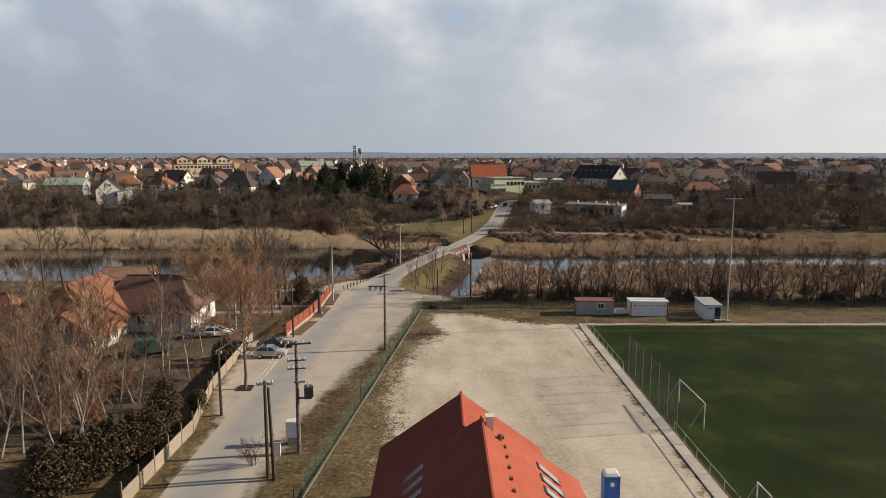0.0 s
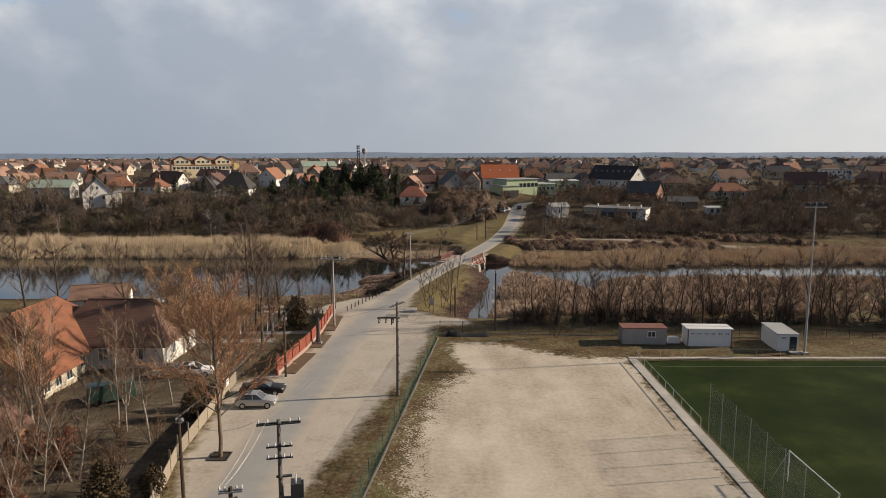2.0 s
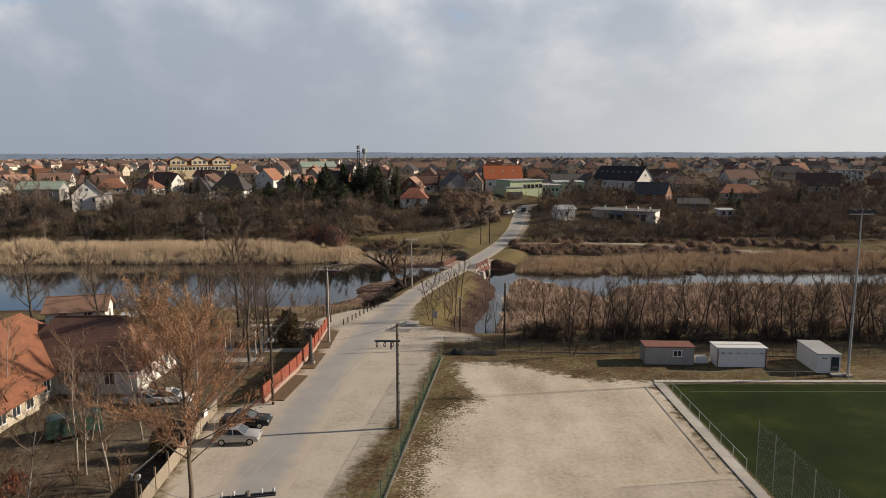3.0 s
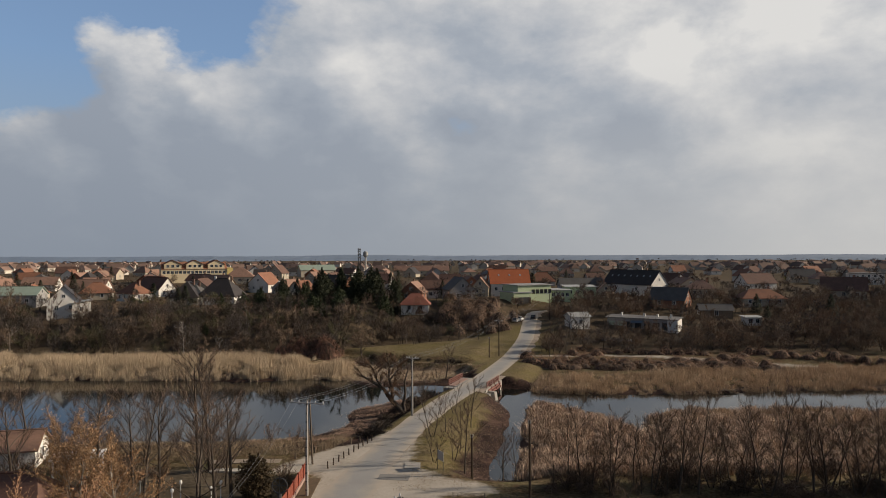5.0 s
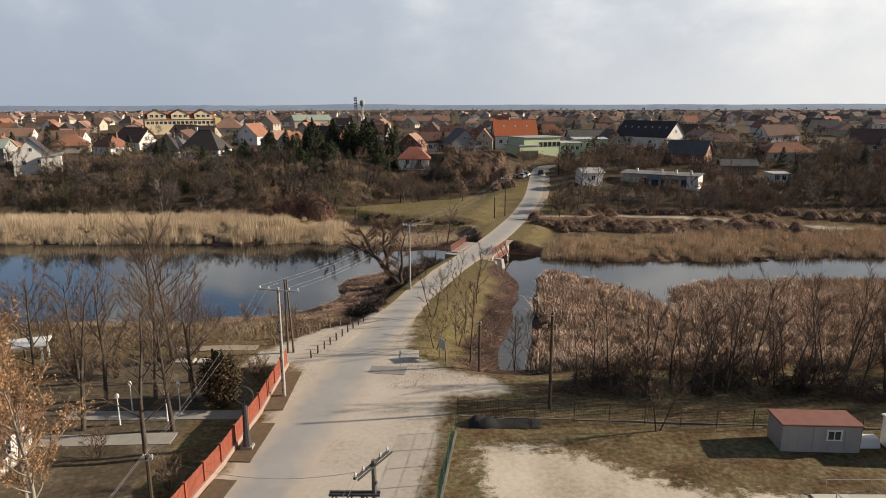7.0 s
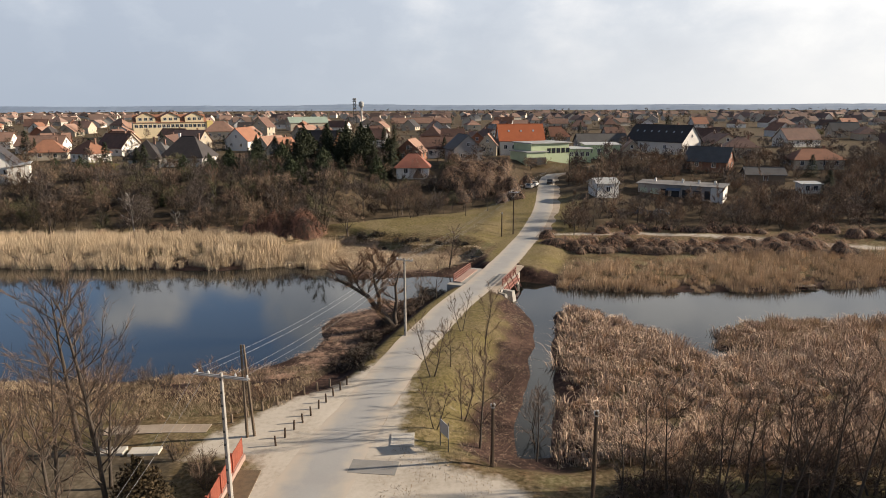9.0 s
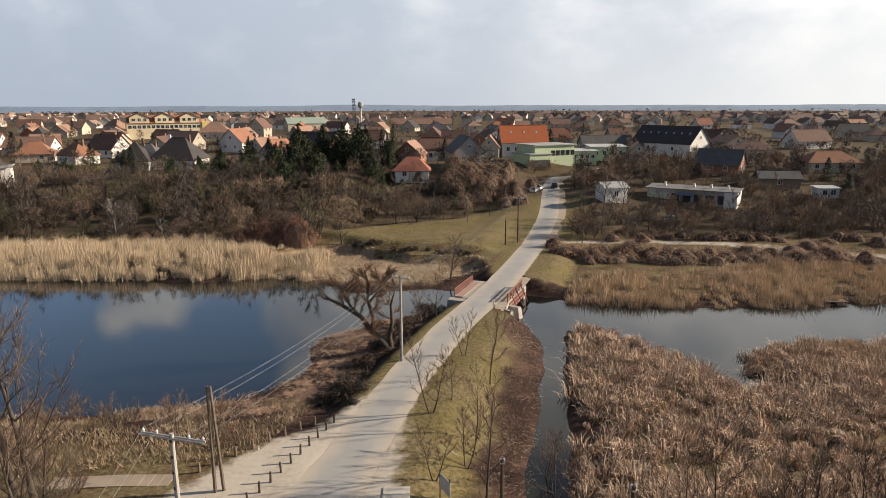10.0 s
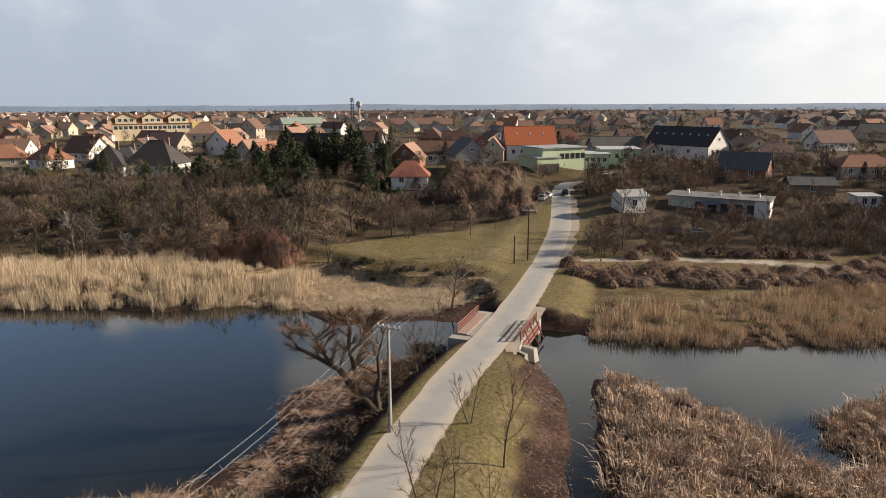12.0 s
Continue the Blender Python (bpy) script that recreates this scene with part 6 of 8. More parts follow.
for i in range(5):
    window(hall, 1.3, 1.5, (-0.6 + i * 1.9, -5.5, 4.0), -90, M["dark_wood"])
part("gate", Shape().box((-6.5, -7.55, 0.8), (7.0, 0.12, 2.6)), M["dark_steel"], hall, "dark roller gate")
for x, y, w, d, h, key in [(49, 309, 12, 9, 4.6, "green_wall"), (40, 303, 8, 7, 4.0, "green_wall")]:
    house("low green building with a pale flat roof", x, y, 0, w, d, h, 0.4, W[key], W["grey_sheet"], style="shed", front=4, chimneys=0)
house("long house with a dark roof", 55, 336, 3, 19, 9, 3.4, 3.0, W["grey"], W["felt"], front=4)
house("small gabled house with pale plaster", 59, 306, 80, 9, 6, 3.6, 3.2, W["cream"], W["rust_tile"])
house("big barn with a black roof and a white gable", 77, 328, -56, 26, 11, 5.0, 5.6, W["white"], W["dark_tile"], front=2, sky_lights=7, side=3, floors=1)
house("house with a maroon roof and white gable behind the barn", 99, 346, -50, 9, 8, 4.4, 3.6, W["white"], W["brown_tile"])
house("small white and green shed with a rounded front", 35.5, 242.5, 15, 6, 5, 3.6, 1.0, W["white"], W["grey_sheet"], style="gable", front=1, side=0, chimneys=0, upper=False, category="shed")
house("unfinished brick house with a black roof", 74, 273, -35, 12, 9, 2.8, 3.8, W["brick"], W["felt"], front=2)
house("low shed with a dark blue roof", 83, 257, -10, 10, 6, 2.4, 1.6, W["old_wood"], W["felt"], front=1, chimneys=0, upper=False, category="shed")
house("bungalow with an orange hipped roof", 106, 275, 0, 15, 8, 2.9, 2.8, W["cream"], W["orange_tile"], style="hip", front=4)
house("small white shed with dark openings", 90, 246, 0, 5, 3.5, 2.4, 0.3, W["white"], W["grey_sheet"], style="shed", front=2, side=0, chimneys=0, upper=False, category="shed")
house("house with a dark red roof", 140, 352, 15, 16, 9, 3.4, 4.2, W["white"], W["brown_tile"])
house("house with a brown roof and a pale gable", 148, 296, -30, 15, 11, 3.6, 4.6, W["cream"], W["brown_tile"], front=3)
house("flat-roofed white two-storey house", 215, 390, 5, 14, 10, 6.0, 0.3, W["white"], W["felt"], style="shed", front=4, floors=2, chimneys=1)

# the long low workshop with a lean-to roof
shop = thing("workshop", "long low workshop with a grey lean-to roof and white end wall", "workshop", 56, 243.5, gz(56, 242) - 0.3, -32)
part("wall", Shape().box((0, 0, 1.0), (21, 5.5, 4.4)), M["grey"], shop)
part("end_wall", Shape().box((9.2, -0.1, 1.0), (3.0, 5.6, 4.42)), M["white"], shop, "whitewashed end wall")
part("roof", Shape().slab([(-11, -3.3, 3.35), (11, -3.3, 3.35), (11, 3.2, 3.75), (-11, 3.2, 3.75)], 0.2), M["old_roof"], shop, "grey bitumen sheet roof")
for i in range(7):
    part("door" if i < 2 else "bay", Shape().box((-9 + i * 2.7, -2.78, 1.1), (1.9, 0.08, 2.1)), M["green_sheet"] if i < 2 else M["glass"], shop)
part("awning", Shape().slab([(-3, -4.4, 2.0), (0.5, -4.4, 2.0), (0.5, -2.8, 2.5), (-3, -2.8, 2.5)], 0.06), M["tarp"], shop, "sagging faded tarpaulin awning")
for cx in (-7, 0, 4, 8):
    part("chimney", Shape().box((cx, 0.8, 3.95), (0.5, 0.5, 1.1)), M["white"], shop)

# the long school with three gables
school = thing("school", "long cream school with three orange gables and window bands", "school", -156, 435, gz(-156, 435) - 0.4, 28)
part("wall", Shape().box((0, 0, 4.4), (47, 14, 10.8)).box((-27, 2, 2.2), (14, 10, 8)), M["school"], school)
part("end_wall", Shape().box((25.6, 0, 4.6), (4.2, 15, 11.4)), M["yellow"], school, "bright yellow end wall")
for i in range(3):
    cx = -15.5 + 15.5 * i
    part("gable", Shape().add([(cx - 6, -7.4, 9.8), (cx + 6, -7.4, 9.8), (cx + 6, -7.4, 13), (cx, -7.4, 15.6), (cx - 6, -7.4, 13), (cx - 6, 7, 9.8), (cx + 6, 7, 9.8), (cx + 6, 7, 13), (cx, 7, 15.6), (cx - 6, 7, 13)],
                             [(0, 1, 2, 3, 4), (9, 8, 7, 6, 5), (1, 6, 7, 2), (5, 0, 4, 9)]), M["school"], school)
    r_ = Shape()
    r_.slab([(cx - 6.8, -8, 12.8), (cx, -8, 15.9), (cx, 7.6, 15.9), (cx - 6.8, 7.6, 12.8)], 0.2)
    r_.slab([(cx, -8, 15.9), (cx + 6.8, -8, 12.8), (cx + 6.8, 7.6, 12.8), (cx, 7.6, 15.9)], 0.2)
    part("roof", r_, M["orange_tile"], school)
    for j in range(3):
        window(school, 2.0, 1.7, (cx - 3.4 + 3.4 * j, -7.4, 11.7), -90, M["white_paint"])
part("roof", Shape().slab([(-23.5, -7.6, 9.7), (23.5, -7.6, 9.7), (23.5, 0, 14.4), (-23.5, 0, 14.4)], 0.2), M["orange_tile"], school)
for i in range(16):
    window(school, 2.1, 1.9, (-21.5 + i * 2.85, -7.0, 7.6), -90, M["white_paint"])

school.scale = (0.78, 0.88, 0.88)

# the village behind, street by street
rv = random.Random(5)
KEEP = [(o.matrix_basis.translation.x, o.matrix_basis.translation.y) for o in scene.objects if o.name.startswith(("house", "hall", "school"))]
TEXTS = {"orange_tile": "orange", "rust_tile": "rust-coloured", "brown_tile": "brown", "dark_tile": "dark grey", "felt": "black", "red_tile": "red"}
far_v, far_f, far_m = [], [], []
for row in range(26):
    y = 300 + row * 26 + row * row * 0.9
    x = -y * 0.78
    while x < y * 0.82:
        x += rv.uniform(17, 34) * (1 + row * 0.035)
        yy = y + rv.uniform(-9, 9)
        if any((x - a) ** 2 + (yy - b) ** 2 < 330 for a, b in KEEP) or abs(x - (road_x(yy) if yy < 330 else 60 + (yy - 330) * 0.4)) < 11:
            continue
        if rv.random() < (0.55 if x > 30 and y < 460 else 0.22):
            continue
        tile = rv.choice(("orange_tile", "rust_tile", "rust_tile", "brown_tile", "brown_tile", "dark_tile", "felt", "rust_tile"))
        wall = rv.choice(("white", "cream", "cream", "grey", "white", "brick"))
        turn, w, d, h, rise = rv.choice((0, 90, 75, -12, 15, 100)) + rv.uniform(-10, 10), rv.uniform(9, 15), rv.uniform(7.5, 10), rv.uniform(2.9, 4.2), rv.uniform(2.8, 4.4)
        if y < 600:
            house("village house with %s walls and a %s tiled roof" % (wall, TEXTS[tile]), x, yy, turn, w, d, h, rise, M[wall], M[tile], style=rv.choice(("gable", "gable", "hip")),
                  front=2, side=1, chimneys=1, upper=y < 400, group="village houses")
        else:
            m_ = pose(x, yy, gz(x, yy), 0, 0, turn)
            k, e = len(far_v), 0.5
            hw, hd, lo = w / 2, d / 2, h - 0.4
            q = hw + e if rv.random() < 0.7 else max(hw - hd, 0.1)
            for p in ([(sx_ * hw, sy_ * hd, z_) for z_ in (-1.5, h) for sx_, sy_ in ((-1, -1), (1, -1), (1, 1), (-1, 1))] + [(-hw, 0, h + rise - 0.2), (hw, 0, h + rise - 0.2)]
                      + [(-hw - e, -hd - e, lo), (hw + e, -hd - e, lo), (hw + e, hd + e, lo), (-hw - e, hd + e, lo), (-q, 0, h + rise), (q, 0, h + rise)]):
                far_v.append(tuple(m_ @ Vector(p)))
            walls = [(0, 1, 5, 4), (2, 3, 7, 6)] + ([(1, 2, 6, 9, 5), (3, 0, 4, 8, 7)] if q > hw else [(1, 2, 6, 5), (3, 0, 4, 7)])
            roofs = [(10, 11, 15, 14), (12, 13, 14, 15)] + ([] if q > hw else [(11, 12, 15), (13, 10, 14)])
            far_f += [tuple(i + k for i in f) for f in walls + roofs]
            far_m += [0] * len(walls) + [1] * len(roofs)
fm = bpy.data.meshes.new("far_village")
fm.from_pydata(far_v, [], far_f)
fm.materials.append(M["far_wall"])
fm.materials.append(M["far_roof"])
fm.polygons.foreach_set("material_index", np.array(far_m, dtype=np.int32))
tagged(new("far_village", fm), "far village roofs in rust and brown with pale walls", "village", kind="stuff")
spots = []
while len(spots) < 1000:
    y = 272 + 760 * rv.random() ** 2.0
    x = rv.uniform(-0.75, 0.8) * y if rv.random() < 0.8 else rv.uniform(0.1, 0.7) * y
    if any((x - a) ** 2 + (y - b) ** 2 < 70 for a, b in KEEP) or (y < 330 and abs(x - road_x(y)) < 8):
        continue
    spots.append((x, y, rv.uniform(0.5, 0.95)))
for i, key in enumerate(("grey_twig", "twig")):
    thicket("bare garden trees and shrubs among the village houses", spots[i::4], GARDEN, M[key], 300 + i)
    thicket("bare garden shrubs among the village houses", [(x, y, s * 1.3) for x, y, s in spots[2 + i::4]], BELT, M[key], 310 + i)
for i in range(46):
    y = 300 + 500 * rv.random() ** 1.5
    x = rv.uniform(-0.7, 0.75) * y
    if not any((x - a) ** 2 + (y - b) ** 2 < 70 for a, b in KEEP):
        place(T["fir", i % 2] if i % 6 else T["yellow", 0], x, y, rv.uniform(0.55, 1.0))

belts = [(k * y, y, rv.uniform(1.1, 2.0)) for k, y in ((rv.uniform(-0.78, 0.8), rv.uniform(820, 2250)) for i in range(460))]
for i, key in enumerate(("grey_twig", "deep_brown")):
    thicket("belts of bare woodland behind the village", belts[i::2], BELT, M[key], 320 + i)

# water tower and masts on the skyline
wt = thing("water_tower", "slim concrete water tower with a round tank", "tower", -85, 690, gz(-85, 690) - 6)
part("shaft", Shape().tube([(0, 0, -1), (0, 0, 21)], [1.0, 0.8], 10), M["pale_concrete"], wt)
part("tank", Shape().tube([(0, 0, 20), (0, 0, 22), (0, 0, 25), (0, 0, 26)], [0.9, 2.4, 2.4, 1.2], 14), M["grey_sheet"], wt)
rm = thing("radio_mast", "lattice radio mast with antenna drums", "mast", -91, 690, gz(-91, 690) - 8)
for i in range(4):
    sx, sy = ((1, 1), (1, -1), (-1, -1), (-1, 1))[i]
    part("leg", Shape().tube([(sx * 1.6, sy * 1.6, -1), (sx * 0.7, sy * 0.7, 31)], 0.14, 4), M["dark_steel"], rm)
for i in range(10):
    k = 1.6 - 0.9 * i / 10
    part("brace", Shape().tube([(-k, -k, 3 * i), (k, -k, 3 * i + 3)], 0.08, 4).tube([(k, k, 3 * i), (-k, k, 3 * i + 3)], 0.08, 4), M["dark_steel"], rm)
for h in (22, 25, 28, 30):
    part("antenna", Shape().tube([(-1.6, -1.2, h), (1.6, -1.2, h)], 0.7, 8), M["grey_sheet"], rm)

# wooded hills on the horizon, distance haze mixed into their blue-grey colour
hill_mat = mat("hazed_far_woods", (0.23, 0.29, 0.38), (0.18, 0.235, 0.32), 0.006, bump=0)
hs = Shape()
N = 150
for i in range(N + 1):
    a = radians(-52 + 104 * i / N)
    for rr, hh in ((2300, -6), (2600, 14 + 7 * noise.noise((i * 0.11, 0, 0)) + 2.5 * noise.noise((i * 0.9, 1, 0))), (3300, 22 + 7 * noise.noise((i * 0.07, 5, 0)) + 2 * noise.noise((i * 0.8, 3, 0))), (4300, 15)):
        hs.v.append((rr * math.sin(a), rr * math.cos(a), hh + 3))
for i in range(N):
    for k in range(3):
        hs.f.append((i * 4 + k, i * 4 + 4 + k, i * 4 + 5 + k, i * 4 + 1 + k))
tagged(part("backdrop", hs, hill_mat), "distant wooded hills with blue-grey haze put in their colour", "hills", kind="structure")


# ---- the sports ground ----
def railing(name, label, a, b, posts, height, material, rails=(1.0,), r=0.03, category="railing", base=None):
    """Posts with rails from a to b."""
    ob = thing(name, label, category, a[0], a[1], base if base is not None else gz(*a))
    d = Vector((b[0] - a[0], b[1] - a[1], 0))
    for i in range(posts):
        p = d * (i / (posts - 1))
        part("post", Shape().tube([(p.x, p.y, -0.2), (p.x, p.y, height)], r, 6), material, ob)
    for k in rails:
        part("rail", Shape().tube([(0, 0, height * k), (d.x, d.y, height * k)], r, 6), material, ob)
    return ob


def mesh_fence(name, label, pts, height, post_step, material, post_mat, cell=0.10, wires=8, wire=0.0035, base=None, category="fence", lift=0.05):
    """Posts and wire panels along a line of points; each bay's wires are one panel."""
    ob = thing(name, label, category, pts[0][0], pts[0][1], 0)
    o = Vector((pts[0][0], pts[0][1], 0))
    for a, b in zip(pts, pts[1:]):
        a, b = Vector((*a, 0)), Vector((*b, 0))
        n = max(1, round((b - a).length / post_step))
        for i in range(n):
            p, q = a.lerp(b, i / n), a.lerp(b, (i + 1) / n)
            zp, zq = (gz(p.x, p.y), gz(q.x, q.y)) if base is None else (base, base)
            p, q = p - o + Vector((0, 0, zp)), q - o + Vector((0, 0, zq))
            part("post", Shape().tube([p - Vector((0, 0, 0.2)), p + Vector((0, 0, height + 0.06))], 0.032, 6), post_mat, ob)
            s = Shape()
            u = (q - p)
            for k in range(wires + 1):
                h = Vector((0, 0, lift + (height - lift) * k / wires))
                w = Vector((0, 0, wire * 1.3))
                s.add([p + h - w, q + h - w, q + h + w, p + h + w], [(0, 1, 2, 3)])
            m_ = max(2, int(u.length / cell))
            side = u.normalized() * wire
            for k in range(m_):
                c = p + u * ((k + 0.5) / m_)
                s.add([c - side + Vector((0, 0, lift)), c + side + Vector((0, 0, lift)), c + side + Vector((0, 0, height)), c - side + Vector((0, 0, height))], [(0, 1, 2, 3)])
            part("panel", s, material, ob)
        e = b - o + Vector((0, 0, gz(b.x, b.y) if base is None else base))
        part("post", Shape().tube([e - Vector((0, 0, 0.2)), e + Vector((0, 0, height + 0.06))], 0.032, 6), post_mat, ob)
    return ob


def kerb(name, label, a, b, width, height, step, material, base=0.0):
    """A row of concrete edging stones."""
    ob = thing(name, label, "kerb", a[0], a[1], base, kind="structure")
    d = Vector((b[0] - a[0], b[1] - a[1], 0))
    n = round(d.length / step)
    ang = math.atan2(d.y, d.x)
    me = Shape().box((0, 0, height / 2 - 0.1), (d.length / n - 0.02, width, height + 0.2)).mesh("stone", material)
    for i in range(n):
        s = new("stone", me)
        s.parent = ob
        s.matrix_basis = Matrix.Translation(d * ((i + 0.5) / n) + Vector((0, 0, RND.uniform(-0.012, 0.012)))) @ Matrix.Rotation(ang + RND.uniform(-0.004, 0.004), 4, "Z")
    return ob


kerb("kerb", "pale concrete edging along the green turf", (20.35, 94.4), (20.35, 20), 1.0, 0.07, 2.0, M["pale_concrete"])
kerb("kerb", "pale concrete edging behind the goal line", (20.0, 94.9), (95, 94.9), 0.7, 0.08, 2.5, M["pale_concrete"])
kerb("kerb", "low concrete footing under the green fence", (-11.4, 36), (-3.45, 104.0), 0.16, 0.12, 2.5, M["old_concrete"])
mesh_fence("wire_fence", "green wire panel fence on a concrete footing", [(-11.3, 36), (-8.3, 64), (-3.5, 104.0)], 1.75, 2.5, M["green_wire"], M["green_wire"], cell=0.10, wires=3, wire=0.007, base=0.08)
mesh_fence("wire_fence", "dark chain-link fence with thin steel posts", [(-3.3, 106.6), (6.2, 105.5), (20.3, 104.4), (46, 103.6), (95, 102.6)], 1.7, 3.0, M["dark_steel"], M["dark_steel"], cell=0.13, wires=12, wire=0.007)
kerb("kerb", "old concrete footing of the chain-link fence", (-3.0, 106.5), (46, 103.5), 0.18, 0.10, 3.0, M["old_concrete"])
railing("railing", "thin steel rail beside the turf", (20.9, 93.9), (20.9, 74.0), 9, 1.0, M["steel"], (1.0, 0.06), 0.03)
railing("railing", "thin steel rail beside the turf", (20.9, 57.0), (20.9, 30.0), 11, 1.0, M["steel"], (1.0,), 0.03)
railing("railing", "thin steel rail behind the goal line", (21.2, 95.6), (95, 95.6), 26, 0.9, M["steel"], (1.0,), 0.025)
net = mesh_fence("ball_fence", "tall ball-stop fence of grey netting on steel posts", [(21.2, 73.0), (21.2, 57.2)], 4.6, 2.65, M["net"], M["net_post"], cell=0.13, wires=34, wire=0.0048, base=0.0)


def goal(x, y0, y1, h, depth, label):
    ob = thing("football_goal", label, "goal", x, y0, 0)
    L = y1 - y0
    for yy in (0, L):
        part("upright", Shape().tube([(0, yy, -0.1), (0, yy, h)], 0.055, 8), M["white_paint"], ob)
        part("stay", Shape().tube([(0, yy, h), (-depth, yy, 0)], 0.03, 6), M["steel"], ob)
    part("crossbar", Shape().tube([(0, -0.055, h), (0, L + 0.055, h)], 0.055, 8), M["white_paint"], ob)
    s, w = Shape(), 0.006
    n = int(L / 0.16)
    for i in range(n + 1):
        u = L * i / n
        s.add([(-0.03, u - w, h), (-0.03, u + w, h), (-depth, u + w, 0.02), (-depth, u - w, 0.02)], [(0, 1, 2, 3)])
    for i in range(15):
        k = i / 14
        s.add([(-depth * k - 0.03, 0, h * (1 - k)), (-depth * k - 0.03, L, h * (1 - k)), (-depth * k - 0.03 - w, L, h * (1 - k) - w), (-depth * k - 0.03 - w, 0, h * (1 - k) - w)], [(0, 1, 2, 3)])
    part("net", s, M["net"], ob)
    return ob


goal(23.9, 57.8, 64.3, 2.4, 1.3, "white football goal with a grey net at the turf's edge")
goal(22.5, 42.5, 44.5, 1.7, 0.9, "small training goal with a sagging net")

LINE = mat("faded_line", (0.10, 0.14, 0.06), (0.07, 0.10, 0.045), 1.0)
tagged(part("line_marking", Shape().box((59, 92.0, -0.085), (72, 0.09, 0.02)), LINE), "faded thin lines on the turf", "line marking", kind="structure")


def cabin(label, x, y, turn, w, d, h, wall, roof, wins, door=None, strip=False):
    """A site cabin with a framed body, flat roof and windows."""
    ob = thing("site_cabin", label, "cabin", x, y, gz(x, y), turn)
    body = part("body", Shape().box((0, 0, h / 2), (w, d, h)), wall, ob)
    for i in range(int(w / 1.0) + 1):
        part("rib", Shape().box((-w / 2 + i * w / int(w), -d / 2 - 0.012, h / 2), (0.05, 0.03, h - 0.1)), wall, ob)
    soften(part("roof", Shape().box((0, 0, h + 0.07), (w + 0.24, d + 0.24, 0.14)), roof, ob), 0.03)
    part("skid", Shape().box((0, -d / 2 + 0.2, -0.02), (w, 0.2, 0.12)).box((0, d / 2 - 0.2, -0.02), (w, 0.2, 0.12)), M["dark_steel"], ob)
    for u, ww, hh, cz in wins:
        window(ob, ww, hh, (u, -d / 2, cz), -90, M["white_paint"])
    if strip:
        for u in (-w / 2 + 0.08, w / 2 - 0.08):
            part("corner_post", Shape().box((u, -d / 2 - 0.02, h / 2), (0.14, 0.06, h)), M["rust_sheet"], ob, "rust-red corner post")
        part("ridge", Shape().box((0, 0, h + 0.16), (w, 0.06, 0.05)), roof, ob)
    if door:
        part("door", Shape().box((door, -d / 2 - 0.03, 1.02), (0.85, 0.06, 1.98)), M["glass"], ob, "dark glazed door")
        part("step", Shape().box((door, -d / 2 - 0.5, 0.1), (1.3, 0.9, 0.3)), M["concrete"], ob)
    return ob


M["cabin_grey"] = mat("grey_cabin_panel", (0.41, 0.385, 0.345), (0.30, 0.28, 0.25), 0.7, rough=0.6)
cabin("grey site cabin with a rusty red roof and one window", 23.7, 102.0, -2.5, 5.7, 2.4, 2.1, M["cabin_grey"], M["rust_sheet"], [(0.9, 1.0, 0.75, 1.4)])
cabin("white site cabin with a row of small windows and rusty corners", 31.8, 100.9, -2.5, 5.7, 2.4, 2.25, M["white_paint"], M["white_paint"], [(-2.2 + 0.88 * i, 0.42, 0.26, 1.7) for i in range(6)], strip=True)
cabin("white site cabin standing end-on with a glazed door", 41.0, 100.3, -6.0, 2.5, 5.6, 2.25, M["white_paint"], M["grey_sheet"], [(-0.5, 0.6, 0.25, 1.85)], door=0.65)
tarp = thing("tarpaulin", "crumpled black tarpaulin lying along the wire fence", "tarpaulin", -2.4, 105.2, gz(-2.4, 105.2))
folds = Shape()
tr_ = random.Random(3)
for i in range(15):
    for j in range(5):
        folds.v.append((i * 0.42 + tr_.uniform(-0.1, 0.1), -0.8 + 0.4 * j + tr_.uniform(-0.12, 0.12), 0.02 if j in (0, 4) or i in (0, 14) else tr_.uniform(0.12, 0.6) * (1.2 if i < 5 else 0.6)))
folds.f = [(i * 5 + j, i * 5 + 5 + j, i * 5 + 6 + j, i * 5 + 1 + j) for i in range(14) for j in range(4)]
smooth(part("sheet", folds, M["rubber"], tarp))
tank = thing("water_tank", "white plastic tank lying between two cabins", "tank", 27.8, 101.9, gz(27.8, 101.9))
soften(part("body", Shape().box((0, 0, 0.42), (1.7, 1.0, 0.85), 0, 0.8), M["white_paint"], tank), 0.12, 2)

# the floodlight mast
mast = thing("floodlight_mast", "tall slender white floodlight mast beside the turf", "floodlight", 42.4, 96.6, 0)
part("pole", Shape().tube([(0, 0, -0.3), (0, 0, 7), (0, 0, 13), (0, 0, 19)], [0.15, 0.125, 0.095, 0.065], 10), M["grey_sheet"], mast)
part("foot", Shape().box((0, 0, 0.1), (0.8, 0.8, 0.3)), M["concrete"], mast)
for zc in (18.4, 18.9):
    part("crossarm", Shape().box((0, 0, zc), (2.6, 0.1, 0.1)), M["steel"], mast)
for i in range(4):
    part("floodlight", Shape().box((-1.15 + 0.77 * i, -0.15, 18.75), (0.5, 0.3, 0.42), 0, 0.8), M["dark_steel"], mast)

# ---- the clubhouse below the camera's start ----
club = thing("clubhouse", "clubhouse with a steep bright red tiled roof", "house", 2.0, 30.0, 0)
ez, rz_ = 3.4, 9.3
part("wall", Shape().box((0, 0, 1.4), (11.6, 20.0, 4.0)).box((-0.6, 12.9, 1.4), (11.0, 6.0, 4.0)), M["white"], club)


